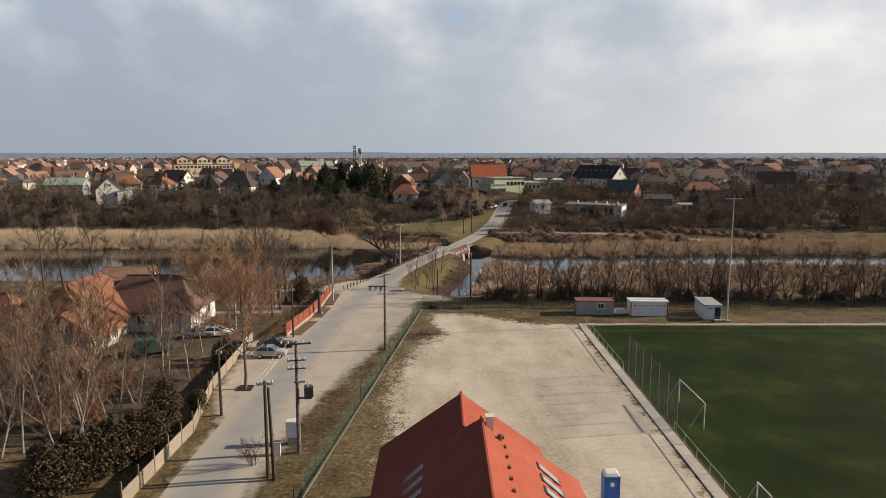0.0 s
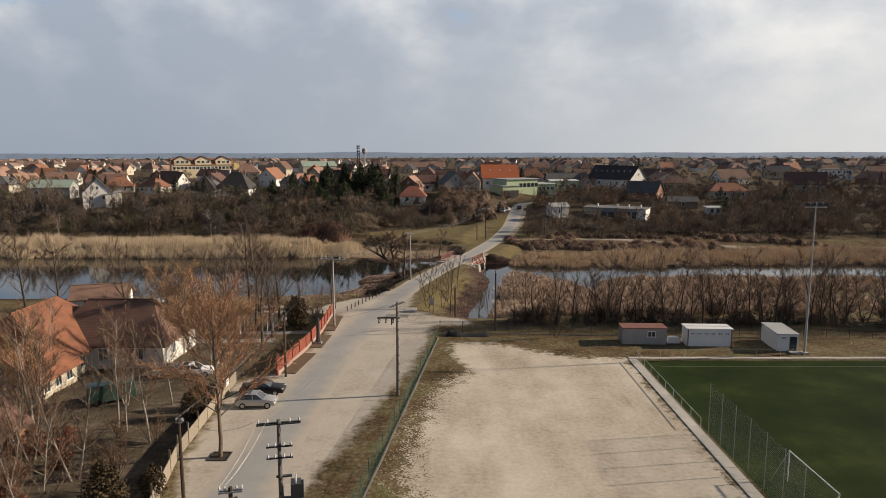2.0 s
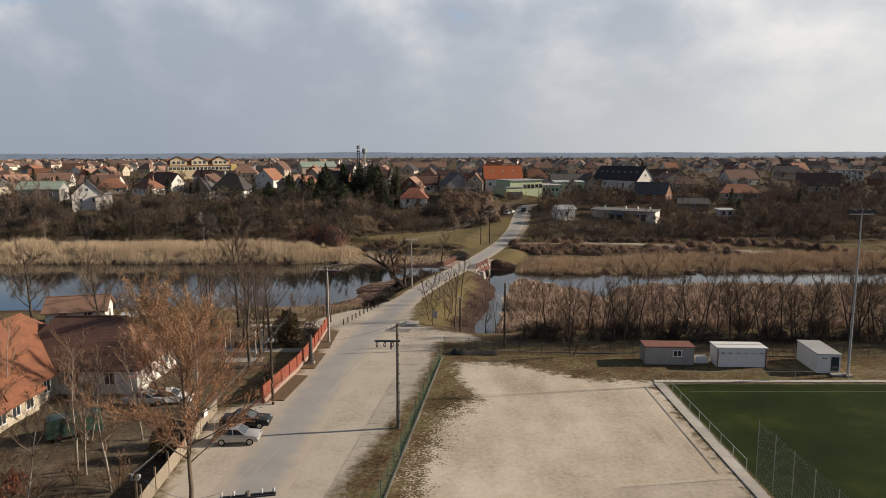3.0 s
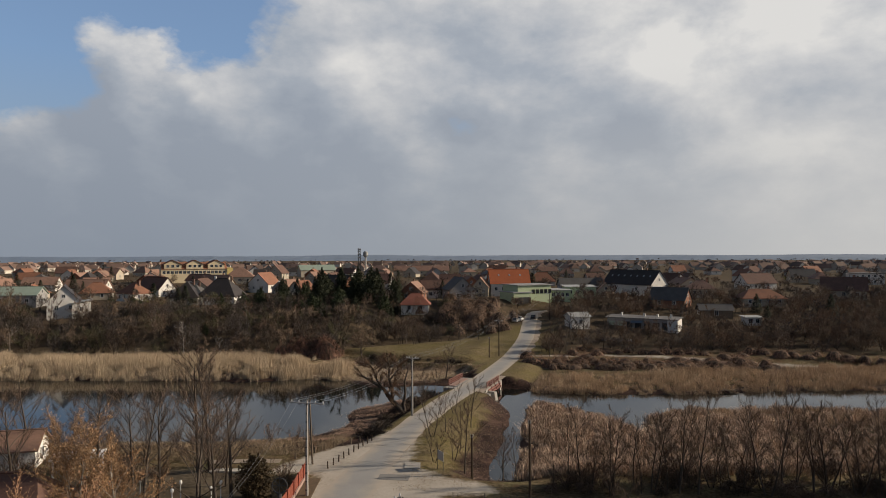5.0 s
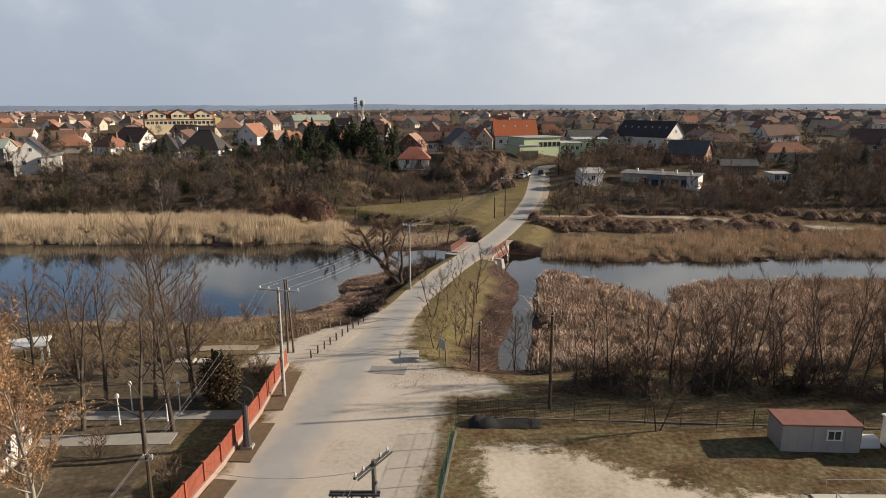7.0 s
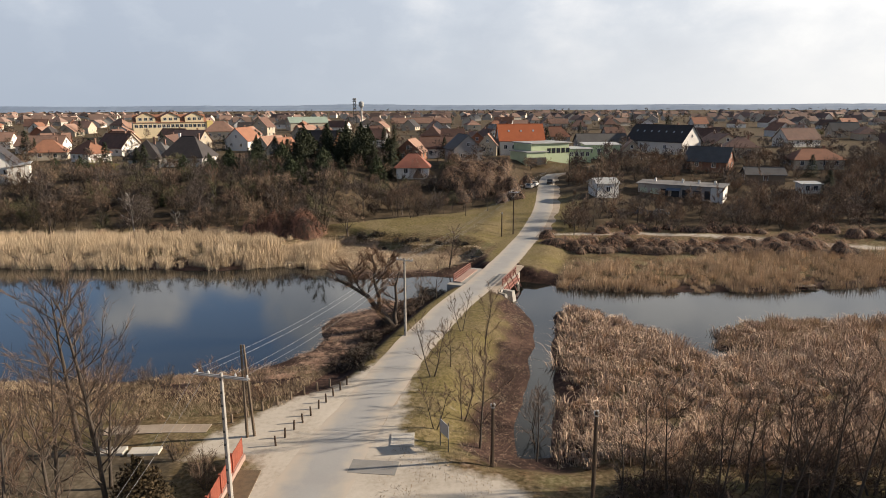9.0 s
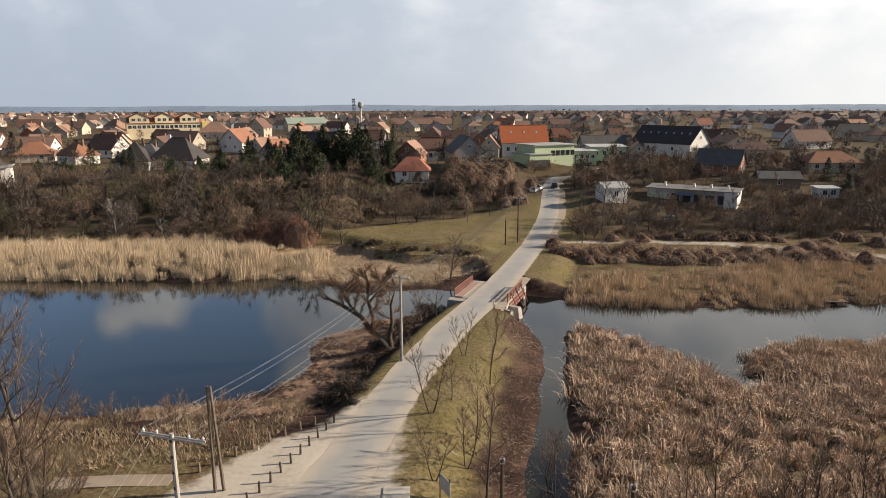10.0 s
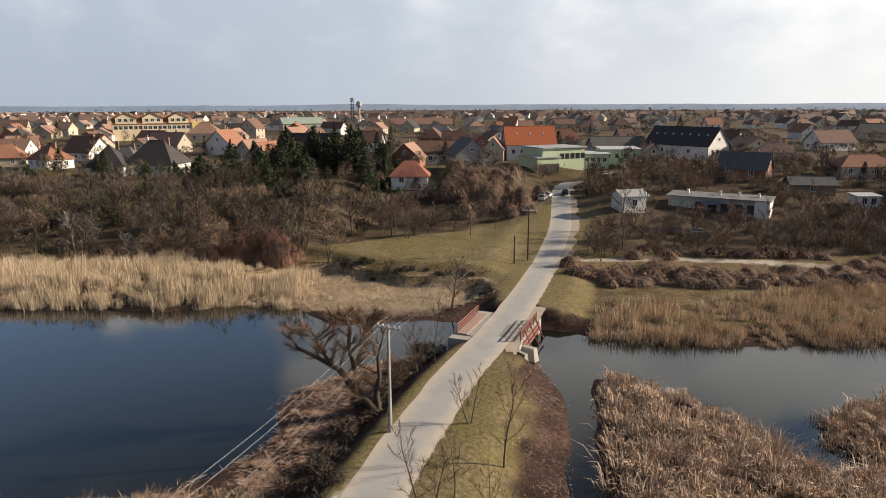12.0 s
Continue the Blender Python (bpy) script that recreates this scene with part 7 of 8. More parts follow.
def tiled(name, corners, rows, parent):
    """A roof slope in overlapping courses of tiles: eave left, eave right, ridge right, ridge left."""
    a, b, c, d = [Vector(p) for p in corners]
    nor = (b - a).cross(d - a).normalized()
    s = Shape()
    for i in range(rows):
        u0, u1 = i / rows, (i + 1.05) / rows
        l0, r0, l1, r1 = a.lerp(d, u0), b.lerp(c, u0), a.lerp(d, min(u1, 1)), b.lerp(c, min(u1, 1))
        n = max(1, int((r0 - l0).length / 0.30))
        for k in range(n):
            p, q = l0.lerp(r0, k / n), l0.lerp(r0, (k + 1) / n)
            v, w = l1.lerp(r1, k / n), l1.lerp(r1, (k + 1) / n)
            up_ = nor * (0.055 + RND.uniform(-0.006, 0.006))
            m0, m1 = p.lerp(q, 0.5) + nor * 0.09, v.lerp(w, 0.5) + nor * 0.05
            s.add([p + up_ * 0.6, m0, q + up_ * 0.6, w + nor * 0.012, m1, v + nor * 0.012, p, q], [(0, 1, 4, 5), (1, 2, 3, 4), (6, 7, 2, 1, 0)])
    return part(name, s, M["red_tile"], parent, "red interlocking roof tiles")


def at_club(x, y, z):
    return (x - 2.0, y - 30.0, z)


ridge_n, ridge_s = at_club(2.3, 37.8, rz_), at_club(2.3, 10, rz_)
tiled("roof_slope", [at_club(9.0, 10, ez), at_club(9.0, 41.5, ez), ridge_n, ridge_s], 30, club)
tiled("roof_slope", [at_club(-4.6, 41.5, ez), at_club(-4.6, 10, ez), ridge_s, ridge_n], 30, club)
wing_n = at_club(1.25, 44.3, 8.40)
tiled("roof_slope", [at_club(-4.6, 46.5, ez), at_club(-4.6, 41.5, ez), at_club(1.25, 38.36, 8.40), wing_n], 27, club)
tiled("roof_slope", [at_club(7.1, 37.0, ez), at_club(7.1, 46.5, ez), wing_n, at_club(1.25, 37.0, 8.40)], 27, club)
part("gable", Shape().add([at_club(-4.6, 46.5, 3.4), at_club(7.1, 46.5, 3.4), at_club(1.25, 44.3, 8.36)], [(0, 1, 2)]), M["red_tile"], club)
part("gable", Shape().add([at_club(-4.5, 41.4, 3.3), at_club(9.0, 41.4, 3.3), at_club(2.3, 37.75, 9.2)], [(0, 1, 2)]), M["red_tile"], club)
rc = Shape()
for a, b in ((ridge_n, ridge_s), (wing_n, at_club(1.25, 38.4, 8.40))):
    rc.tube([(a[0], a[1], a[2] + 0.05), (b[0], b[1], b[2] + 0.05)], 0.13, 7)
part("ridge_tiles", rc, M["red_tile"], club)
part("chimney", Shape().box(at_club(2.75, 37.199999999999996, 9.0), (0.42, 0.42, 1.3)).box(at_club(2.75, 37.199999999999996, 9.68), (0.54, 0.54, 0.1)), M["white"], club, "white plastered chimney")
part("vent", Shape().tube([at_club(3.3, 36.6, 7.9), at_club(3.3, 36.6, 8.8)], 0.14, 8), M["brown_tile"], club)
slope = (rz_ - ez) / 6.7
for i in range(5):
    for sg in (1, -1):
        cx = 2.3 + sg * 4.1
        y0 = 37.6 - 1.45 * i
        z0, z1 = rz_ - 3.4 * slope + 0.16, rz_ - 4.8 * slope + 0.16
        s = Shape().slab([at_club(2.3 + sg * 3.4, y0 - 0.4, z0), at_club(2.3 + sg * 3.4, y0 + 0.4, z0), at_club(2.3 + sg * 4.8, y0 + 0.4, z1), at_club(2.3 + sg * 4.8, y0 - 0.4, z1)], 0.1)
        fr = part("skylight", s, M["dark_steel"], club, "dark framed skylight")
        s = Shape().slab([at_club(2.3 + sg * 3.52, y0 - 0.3, z0 - 0.08), at_club(2.3 + sg * 3.52, y0 + 0.3, z0 - 0.08), at_club(2.3 + sg * 4.68, y0 + 0.3, z1 + 0.12), at_club(2.3 + sg * 4.68, y0 - 0.3, z1 + 0.12)], 0.02)
        part("pane", s, M["sky_glass"], fr)
for i in range(12):
    y0 = 37.2 - 1.25 * i
    part("snow_guard", Shape().box(at_club(3.55, y0, rz_ - 1.25 * slope + 0.16), (0.14, 0.22, 0.14)), M["brown_tile"], club)

# portable toilet
loo = thing("portable_toilet", "blue portable toilet with a pale domed roof", "toilet", 12.1, 45.0, 0.02)
part("body", Shape().box((0, 0, 1.08), (1.08, 1.08, 2.1)), M["blue_plastic"], loo)
for sx_ in (-0.5, 0.5):
    part("corner", Shape().box((sx_, -0.54, 1.08), (0.12, 0.08, 2.1)), M["blue_plastic"], loo)
part("door", Shape().box((0, -0.56, 1.0), (0.74, 0.05, 1.85)), M["blue_plastic"], loo)
part("sign", Shape().box((0, -0.595, 1.55), (0.26, 0.02, 0.3)), M["white_paint"], loo, "pale square notice")
soften(part("roof", Shape().box((0, 0, 2.2), (1.16, 1.16, 0.22), 0, 0.72), M["white_paint"], loo), 0.05, 2)
heap = thing("gravel_heap", "small heap of pale rubble and brushwood", "heap", 9.9, 44.0, 0)
hs_ = Shape()
for i in range(120):
    a, q = RND.uniform(0, 6.28), math.sqrt(RND.random())
    hs_.box((1.1 * q * math.cos(a), 1.5 * q * math.sin(a), 0.7 * (1 - q) * RND.random()), (RND.uniform(0.1, 0.3),) * 2 + (RND.uniform(0.08, 0.2),), RND.uniform(0, 3))
part("rubble", hs_, M["verge"], heap)

# ---- poles and lines ----
TOPS = {}


def insulator(s, p, h=0.22):
    s.tube([p, (p[0], p[1], p[2] + h * 0.5), (p[0], p[1], p[2] + h)], [0.05, 0.075, 0.03], 6)


def power_pole(key, label, x, y, height, turn, kind="concrete", arms=1, wide=1.7, drop=0.25, lower=()):
    ob = thing("power_pole", label, "power pole", x, y, gz(x, y), turn)
    # the stained kind has shade darkened into its concrete colour
    m = M["concrete"] if kind == "concrete" else M["old_concrete"] if kind == "stained" else M["dark_wood"]
    part("pole", Shape().tube([(0, 0, -0.4), (0, 0, height)], [0.15 if kind == "wood" else 0.19, 0.11], 8), m, ob)
    if kind != "wood":
        for i in range(int(height / 0.9)):
            part("rung", Shape().box((0, -0.19 + 0.008 * i, 0.7 + 0.9 * i), (0.12, 0.05, 0.16)), M["dark_steel"], ob)
    ends = []
    for k in range(arms):
        zc = height - drop - 0.75 * k
        part("crossarm", Shape().box((0, 0.1, zc), (wide * 2, 0.09, 0.1)).box((0, -0.1, zc), (wide * 2, 0.05, 0.08)), M["dark_steel"] if kind == "stained" else M["steel"], ob)
        for u in (-wide * 0.93, -wide * 0.5, wide * 0.5, wide * 0.93):
            s = Shape()
            insulator(s, (u, 0.1, zc + 0.05))
            part("insulator", s, M["porcelain"], ob)
            ends.append(pose(x, y, gz(x, y), 0, 0, turn) @ Vector((u, 0.1, zc + 0.27)))
    TOPS[key] = ends
    for dz in lower:
        part("crossarm", Shape().box((0, -0.14, height - dz), (1.5, 0.08, 0.09)), M["dark_steel"], ob)
        for u in (-0.65, -0.25, 0.25, 0.65):
            s = Shape()
            insulator(s, (u, -0.14, height - dz + 0.04))
            part("insulator", s, M["porcelain"], ob)
    return ob


def cable(a, b, sag=0.8, r=0.009):
    a, b = Vector(a), Vector(b)
    pts = [a.lerp(b, i / 14) - Vector((0, 0, sag * 4 * (i / 14) * (1 - i / 14))) for i in range(15)]
    tagged(part("cable", Shape().tube(pts, r, 4), M["cable"]), "thin overhead power cable between the poles", "cable", "overhead cables")


def string(k1, k2, sag=0.8, n=None):
    for a, b in list(zip(TOPS[k1], TOPS[k2]))[:n]:
        cable(a, b, sag)


power_pole("T", "concrete pole with a transformer and steel brackets", -12.1, 52.8, 9.7, 12, "stained", arms=1, wide=1.25, lower=(1.6, 2.3))
power_pole("H", "twin dark pole with a short bracket", -13.6, 48.5, 7.8, 12, "wood", wide=0.6)
pole_b = power_pole("B", "concrete pole with a top crossarm of white insulators", -7.4, 82.4, 9.9, 62, "stained", arms=1, wide=1.35)
part("bracket", Shape().box((-0.42, 0.78, 8.3), (2.3, 0.10, 0.10), radians(-62)).box((-0.64, 0.66, 8.3), (2.3, 0.08, 0.10), radians(-62)).box((-0.3, 0.5, 7.9), (0.08, 0.08, 0.8)), M["dark_steel"], pole_b, "dark steel bracket arm")
for k in (0.15, 0.55, 0.95):
    rg = Shape()
    cx, cy = -0.1 - 0.82 * k, 0.15 + 1.55 * k
    rg.tube([(cx + 0.16 * math.cos(a * 0.785), cy, 7.95 + 0.22 * math.sin(a * 0.785)) for a in range(9)], 0.05, 5, False)
    part("insulator", rg, M["dark_steel"], pole_b, "dark hanging ring insulator")
power_pole("D", "concrete pole with a wide crossarm beside wooden stays", -18.75, 110.4, 10.1, -15, arms=1, wide=1.95)
power_pole("C", "pale concrete pole with a crossarm on the causeway", -9.5, 145.6, 9.4, -28, arms=1, wide=1.1)
power_pole("E", "brown wooden pole with a crossarm by the lawn", 9.0, 207.6, 9.0, -20, "wood", arms=1, wide=1.1)
power_pole("F", "wooden pole beside the road uphill", 30.0, 262, 9.0, -20, "wood", wide=1.0)
power_pole("G", "thin brown wooden street pole", -21.3, 60.8, 6.4, 0, "wood", wide=0.25)
power_pole("K", "thin brown wooden street pole beside the fence", -20.5, 88.2, 6.8, 0, "wood", wide=0.25)
power_pole("M", "tall dark wooden pole beside the chain-link fence", 4.6, 108.2, 8.6, 0, "wood", wide=0.12)
power_pole("L", "wooden pole at the chain-link fence", -1.0, 117.6, 5.2, 0, "wood", wide=0.15)
power_pole("P", "small grey pole beside the lawn", 6.4, 205.0, 5.0, 0, "wood", wide=0.15)
stay = thing("stay_pole", "pair of brown wooden stay poles", "pole", -20.9, 121.0, gz(-20.9, 121.0))
for dx in (0, 0.55):
    part("pole", Shape().tube([(dx, 0.4 * dx, -0.3), (dx * 0.4, 0, 8.0)], [0.13, 0.09], 7), M["old_wood"], stay)
twin = thing("stay_pole", "dark wooden twin of the bracket pole", "pole", -13.1, 48.1, 0)
part("pole", Shape().tube([(0.1, 0, -0.3), (-0.15, 0.1, 7.4)], [0.16, 0.11], 7), M["dark_wood"], twin)
string("D", "C", 0.9)
string("C", "E", 1.2)
string("E", "F", 1.0)
string("B", "T", 0.5, 2)
string("T", "H", 0.3, 2)
string("K", "D", 0.7, 2)
string("G", "K", 0.6, 2)
cable(TOPS["T"][0], TOPS["G"][2], 0.8)
cable(TOPS["B"][0], TOPS["K"][2], 0.8)
tr = thing("transformer", "grey pole transformer with cooling fins", "transformer", -11.6, 52.9, 4.8, 12)
part("tank", Shape().box((0.35, 0, 0.5), (0.6, 0.8, 1.0)), M["dark_steel"], tr)
for i in range(5):
    part("fin", Shape().box((0.72, -0.32 + 0.16 * i, 0.5), (0.14, 0.03, 0.8)), M["dark_steel"], tr)
part("bracket", Shape().box((0, 0, 0.0), (1.2, 0.3, 0.08)).box((-0.3, 0, 1.4), (0.9, 0.2, 0.08)), M["dark_steel"], tr)
for u in (-0.2, 0.2):
    s = Shape()
    insulator(s, (0.35, u, 1.0), 0.4)
    part("insulator", s, M["porcelain"], tr)
box = thing("switch_cabinet", "pale grey electric cabinet on a plinth", "electric cabinet", -13.0, 54.6, 0, 8)
part("plinth", Shape().box((0, 0, 0.3), (0.9, 0.7, 0.6)), M["concrete"], box)
soften(part("body", Shape().box((0, 0, 1.4), (1.15, 0.75, 1.5)), M["white_paint"], box), 0.03)
part("door", Shape().box((0, -0.39, 1.4), (0.95, 0.03, 1.3)), M["white_paint"], box)
box = thing("switch_cabinet", "small white electric cabinet", "electric cabinet", -13.9, 52.4, 0, 8)
soften(part("body", Shape().box((0, 0, 0.55), (0.7, 0.5, 1.1)), M["white_paint"], box), 0.03)
part("lid", Shape().box((0, 0, 1.13), (0.78, 0.58, 0.06)), M["grey_sheet"], box)


# ---- cars ----
def car(label, x, y, turn, paint, length=4.0, width=1.7, height=1.48, hatch=True, z=None):
    """A car along its own x, with glazed cabin, lamps and four wheels."""
    ob = thing("car", label, "car", x, y, (gz(x, y) if z is None else z) + 0.02, turn)
    L, Wd, H = length / 2, width / 2, height
    tail = -L * 0.97 if hatch else -L * 0.62
    low = [(-L, 0.28), (L, 0.28), (L, 0.62), (L * 0.88, 0.80), (L * 0.38, 0.93), (-L * 0.95, 0.96), (-L, 0.70)]
    s, n = Shape(), len(low)
    for sg in (-1, 1):
        s.v += [(px_, sg * Wd * (0.93 if pz > 0.9 else 1.0), pz) for px_, pz in low]
    s.f = [tuple(range(n - 1, -1, -1)), tuple(range(n, 2 * n))] + [(i, (i + 1) % n, (i + 1) % n + n, i + n) for i in range(n)]
    smooth(soften(part("body", s, paint, ob), 0.07, 3))
    cab = [(L * 0.40, 0.92), (L * 0.06, H - 0.06), (-L * 0.55 if hatch else -L * 0.35, H - 0.03), (tail, 0.94)]
    s, n = Shape(), 4
    for sg in (-1, 1):
        s.v += [(px_, sg * Wd * (0.90 if pz < 1 else 0.74), pz) for px_, pz in cab]
    s.f = [(3, 2, 1, 0), (4, 5, 6, 7)] + [(i, (i + 1) % n, (i + 1) % n + n, i + n) for i in range(n)]
    soften(part("glazing", s, M["glass"], ob, "dark tinted glazing"), 0.03, 2)
    r_ = [cab[1], cab[2]]
    part("roof", soften_shape(r_, Wd), paint, ob)
    for sg in (-1, 1):
        for px0, pz0, px1, pz1 in ((*cab[0], *cab[1]), (-L * 0.12, 0.94, -L * 0.14, H - 0.05), (*cab[3], *cab[2])):
            part("pillar", Shape().tube([(px0, sg * Wd * 0.905, pz0), (px1, sg * Wd * 0.75, pz1)], 0.04, 5), paint, ob)
        part("headlight", Shape().box((L * 0.95, sg * Wd * 0.72, 0.66), (0.16, 0.34, 0.14)), M["sky_glass"], ob)
        part("tail_light", Shape().box((-L * 0.98, sg * Wd * 0.80, 0.78), (0.08, 0.22, 0.2)), M["red_steel"], ob)
        for px_ in (-L * 0.62, L * 0.62):
            tyre = part("wheel", Shape().tube([(px_, sg * (Wd - 0.2), 0.3), (px_, sg * (Wd + 0.01), 0.3)], 0.31, 16), M["rubber"], ob)
            part("rim", Shape().tube([(px_, sg * (Wd + 0.01), 0.3), (px_, sg * (Wd + 0.022), 0.3)], 0.2, 12), M["steel"], tyre)
    return ob


def soften_shape(r_, Wd):
    s = Shape()
    (xa, za), (xb, zb) = r_
    return s.slab([(xa + 0.05, -Wd * 0.77, za), (xb - 0.05, -Wd * 0.77, zb), (xb - 0.05, Wd * 0.77, zb), (xa + 0.05, Wd * 0.77, za)], 0.06)


def paint(name, c, metal=0.3):
    return mat(name, c, tuple(v * 0.9 for v in c), 1.0, rough=0.35, bump=0, metal=metal, spec=0.5, spread=0.0)


SILVER, BLACK, WHITE, BLUE, GREENC = paint("silver_paint", (0.50, 0.49, 0.47), 0.5), paint("black_paint", (0.02, 0.02, 0.022)), paint("white_car_paint", (0.75, 0.75, 0.74), 0.0), paint("blue_paint", (0.05, 0.08, 0.14)), paint("green_paint", (0.06, 0.11, 0.085))
car("silver hatchback parked on the pale forecourt", -21.3, 79.4, 3, SILVER, 3.9)
car("black saloon parked beside the silver hatchback", -21.6, 82.9, 2, BLACK, 4.5, 1.76, 1.44, False)
car("white car parked in the yard", -31.0, 88.6, 10, WHITE, 4.2)
car("grey car parked in the yard", -33.2, 88.0, 8, SILVER, 4.2, hatch=False)
car("white car parked at the road junction", 20.2, 262.5, 70, WHITE, 4.1)
car("dark car parked at the road junction", 18.8, 266.5, 20, BLACK, 4.3, hatch=False)
car("grey car parked on the verge of the junction", 18.4, 258.5, 70, SILVER, 4.0)
car("dark car standing on the road uphill", 25.2, 266.5, 80, BLACK, 4.4, hatch=False, z=road_z(266.5))
car("old dark car among the scrap by the workshop", 41, 226.5, 20, BLUE, 4.2)
car("old grey car among the scrap by the workshop", 45.5, 225.0, -15, SILVER, 4.2)

# ---- the yard with its tiled house ----
house("long wing with a sun-bleached orange tiled roof", -50.0, 91, 90, 16, 12, 3.2, 4.6, M["cream"], M["yard_tile"], style="hip", front=4, side=2, chimneys=0, ridge=0.3, eave=0.6)
house("cross wing with a brown tiled hipped roof and white walls", -42.5, 96, 0, 14, 10, 3.4, 3.9, M["white"], M["brown_tile"], style="hip", front=3, side=2, chimneys=0, ridge=0.3, eave=0.6)
house("small front wing with an orange gable roof", -47.0, 83.5, 90, 7, 7.0, 2.6, 2.8, M["cream"], M["yard_tile"], front=3, side=2, chimneys=0, eave=0.6)
house("side wing with a faded brown hipped roof", -60.0, 88, 0, 10, 8, 3.0, 3.2, M["white"], M["yard_tile"], style="hip", front=2, side=1, chimneys=0, eave=0.6)
house("brick shed with a brown tiled roof", -41.0, 69.0, 80, 4.2, 3.6, 2.5, 1.8, M["brick"], M["brown_tile"], front=1, side=1, chimneys=0, upper=False, category="shed")
van = thing("van", "dark green covered trailer standing in the yard", "trailer", -36.5, 80.8, 0, 30)
soften(part("body", Shape().box((0, 0, 1.15), (4.6, 1.9, 1.7), 0, 0.94), GREENC, van), 0.08, 2)
for u in (-1.3, 1.3):
    for sg in (-0.85, 0.85):
        part("wheel", Shape().tube([(u, sg - 0.1, 0.32), (u, sg + 0.1, 0.32)], 0.32, 14), M["rubber"], van)

slab_mesh = Shape().box((0, 0, 0.62), (2.42, 0.07, 1.25)).mesh("panel", M["panel"])
post_mesh = Shape().box((0, 0, 1.0), (0.13, 0.13, 2.0)).mesh("post", M["old_wood"])


def panel_fence(label, pts, panel, post, step=2.5, name="panel_fence"):
    ob = thing(name, label, "fence", pts[0][0], pts[0][1], 0)
    o = Vector((*pts[0], 0))
    for a, b in zip(pts, pts[1:]):
        a, b = Vector((*a, 0)), Vector((*b, 0))
        n = max(1, round((b - a).length / step))
        ang = math.atan2(b.y - a.y, b.x - a.x)
        k = (b - a).length / n / step
        for i in range(n):
            for me, u, nm in ((panel, 0.5, "panel"), (post, 0.0, "post")):
                c = a.lerp(b, (i + u) / n)
                q = new(nm, me)
                q.parent = ob
                q.matrix_basis = Matrix.Translation(c - o + Vector((0, 0, gz(c.x, c.y) + RND.uniform(-0.03, 0.03)))) @ Matrix.Rotation(ang + RND.uniform(-0.012, 0.012), 4, "Z") @ Matrix.Diagonal((k if nm == "panel" else 1, 1, 1, 1))
    return ob


panel_fence("low fence of pale concrete panels with leaning wooden posts", [(-22.8, 44), (-22.6, 57), (-24.6, 68), (-25.6, 86.5)], slab_mesh, post_mesh)
wall_post = Shape().box((0, 0, 0.95), (0.2, 0.2, 1.9)).mesh("post", M["red_wood"])
frame_bar = Shape().box((0, 0.05, 0.78), (2.5, 0.05, 0.09)).mesh("rail", M["red_wood"])
FENCE = [(-21.6, 88.6), (-20.4, 98.6), (-20.0, 107.0), (-20.2, 117.6)]
red_fence = panel_fence("red-stained wooden picket fence on a concrete wall", FENCE, frame_bar, wall_post, name="picket_fence")
board_mesh = Shape().box((0, 0, 1.1), (0.125, 0.03, 1.4)).mesh("picket", M["red_wood"])
plinth, bed = Shape(), Shape()
for (xa, ya), (xb, yb) in zip(FENCE, FENCE[1:]):
    long, way_ = math.hypot(xb - xa, yb - ya), math.atan2(yb - ya, xb - xa)
    for i in range(int(long / 0.14)):
        k = (i + 0.5) / int(long / 0.14)
        p = new("picket", board_mesh)
        p.parent = red_fence
        p.matrix_basis = Matrix.Translation((xa + (xb - xa) * k - FENCE[0][0], ya + (yb - ya) * k - FENCE[0][1], RND.uniform(-0.02, 0.02))) @ Matrix.Rotation(way_, 4, "Z")
    plinth.box(((xa + xb) / 2 + 0.06, (ya + yb) / 2, 0.2), (long, 0.24, 0.5), way_)
    if ya < 100 or ya > 104:
        bed.box(((xa + xb) / 2 + 1.05, (ya + yb) / 2 - 0.6, 0.04), (long - 2.4, 1.6, 0.1), way_)
tagged(part("plinth_wall", plinth, M["pink_concrete"]), "low pale concrete wall under the picket fence", "wall", kind="structure")
tagged(part("planting_bed", bed, mat("dark_soil", (0.20, 0.145, 0.09), (0.10, 0.075, 0.048), 2.0, bump=0.6)), "narrow strip of dark bare soil beside the fence", "soil", kind="structure")
grate = thing("tree_pit", "square tree pit with a dark metal edge", "tree pit", -21.2, 68.2, 0)
part("edge", Shape().box((0, -0.75, 0.04), (1.6, 0.08, 0.12)).box((0, 0.75, 0.04), (1.6, 0.08, 0.12)).box((-0.76, 0, 0.04), (0.08, 1.42, 0.12)).box((0.76, 0, 0.04), (0.08, 1.42, 0.12)), M["dark_steel"], grate)
part("soil", Shape().box((0, 0, 0.0), (1.42, 1.4, 0.08)), M["dark_wood"], grate)
board = thing("notice_board", "small white notice on the yard fence", "sign", -25.3, 82.4, 0.9, 90)
part("plate", Shape().box((0, -0.12, 0.5), (0.8, 0.04, 0.6)), M["white_paint"], board)


def lantern(x, y):
    ob = thing("garden_lamp", "slim white garden lamp post", "lamp post", x, y, gz(x, y), 0, "garden lamps")
    part("post", Shape().tube([(0, 0, -0.1), (0, 0, 0.4), (0, 0, 2.3)], [0.09, 0.06, 0.045], 7), M["white_paint"], ob)
    part("head", Shape().tube([(0, 0, 2.3), (0, 0, 2.42), (0, 0, 2.62), (0, 0, 2.75)], [0.07, 0.17, 0.17, 0.05], 8), M["white_paint"], ob)


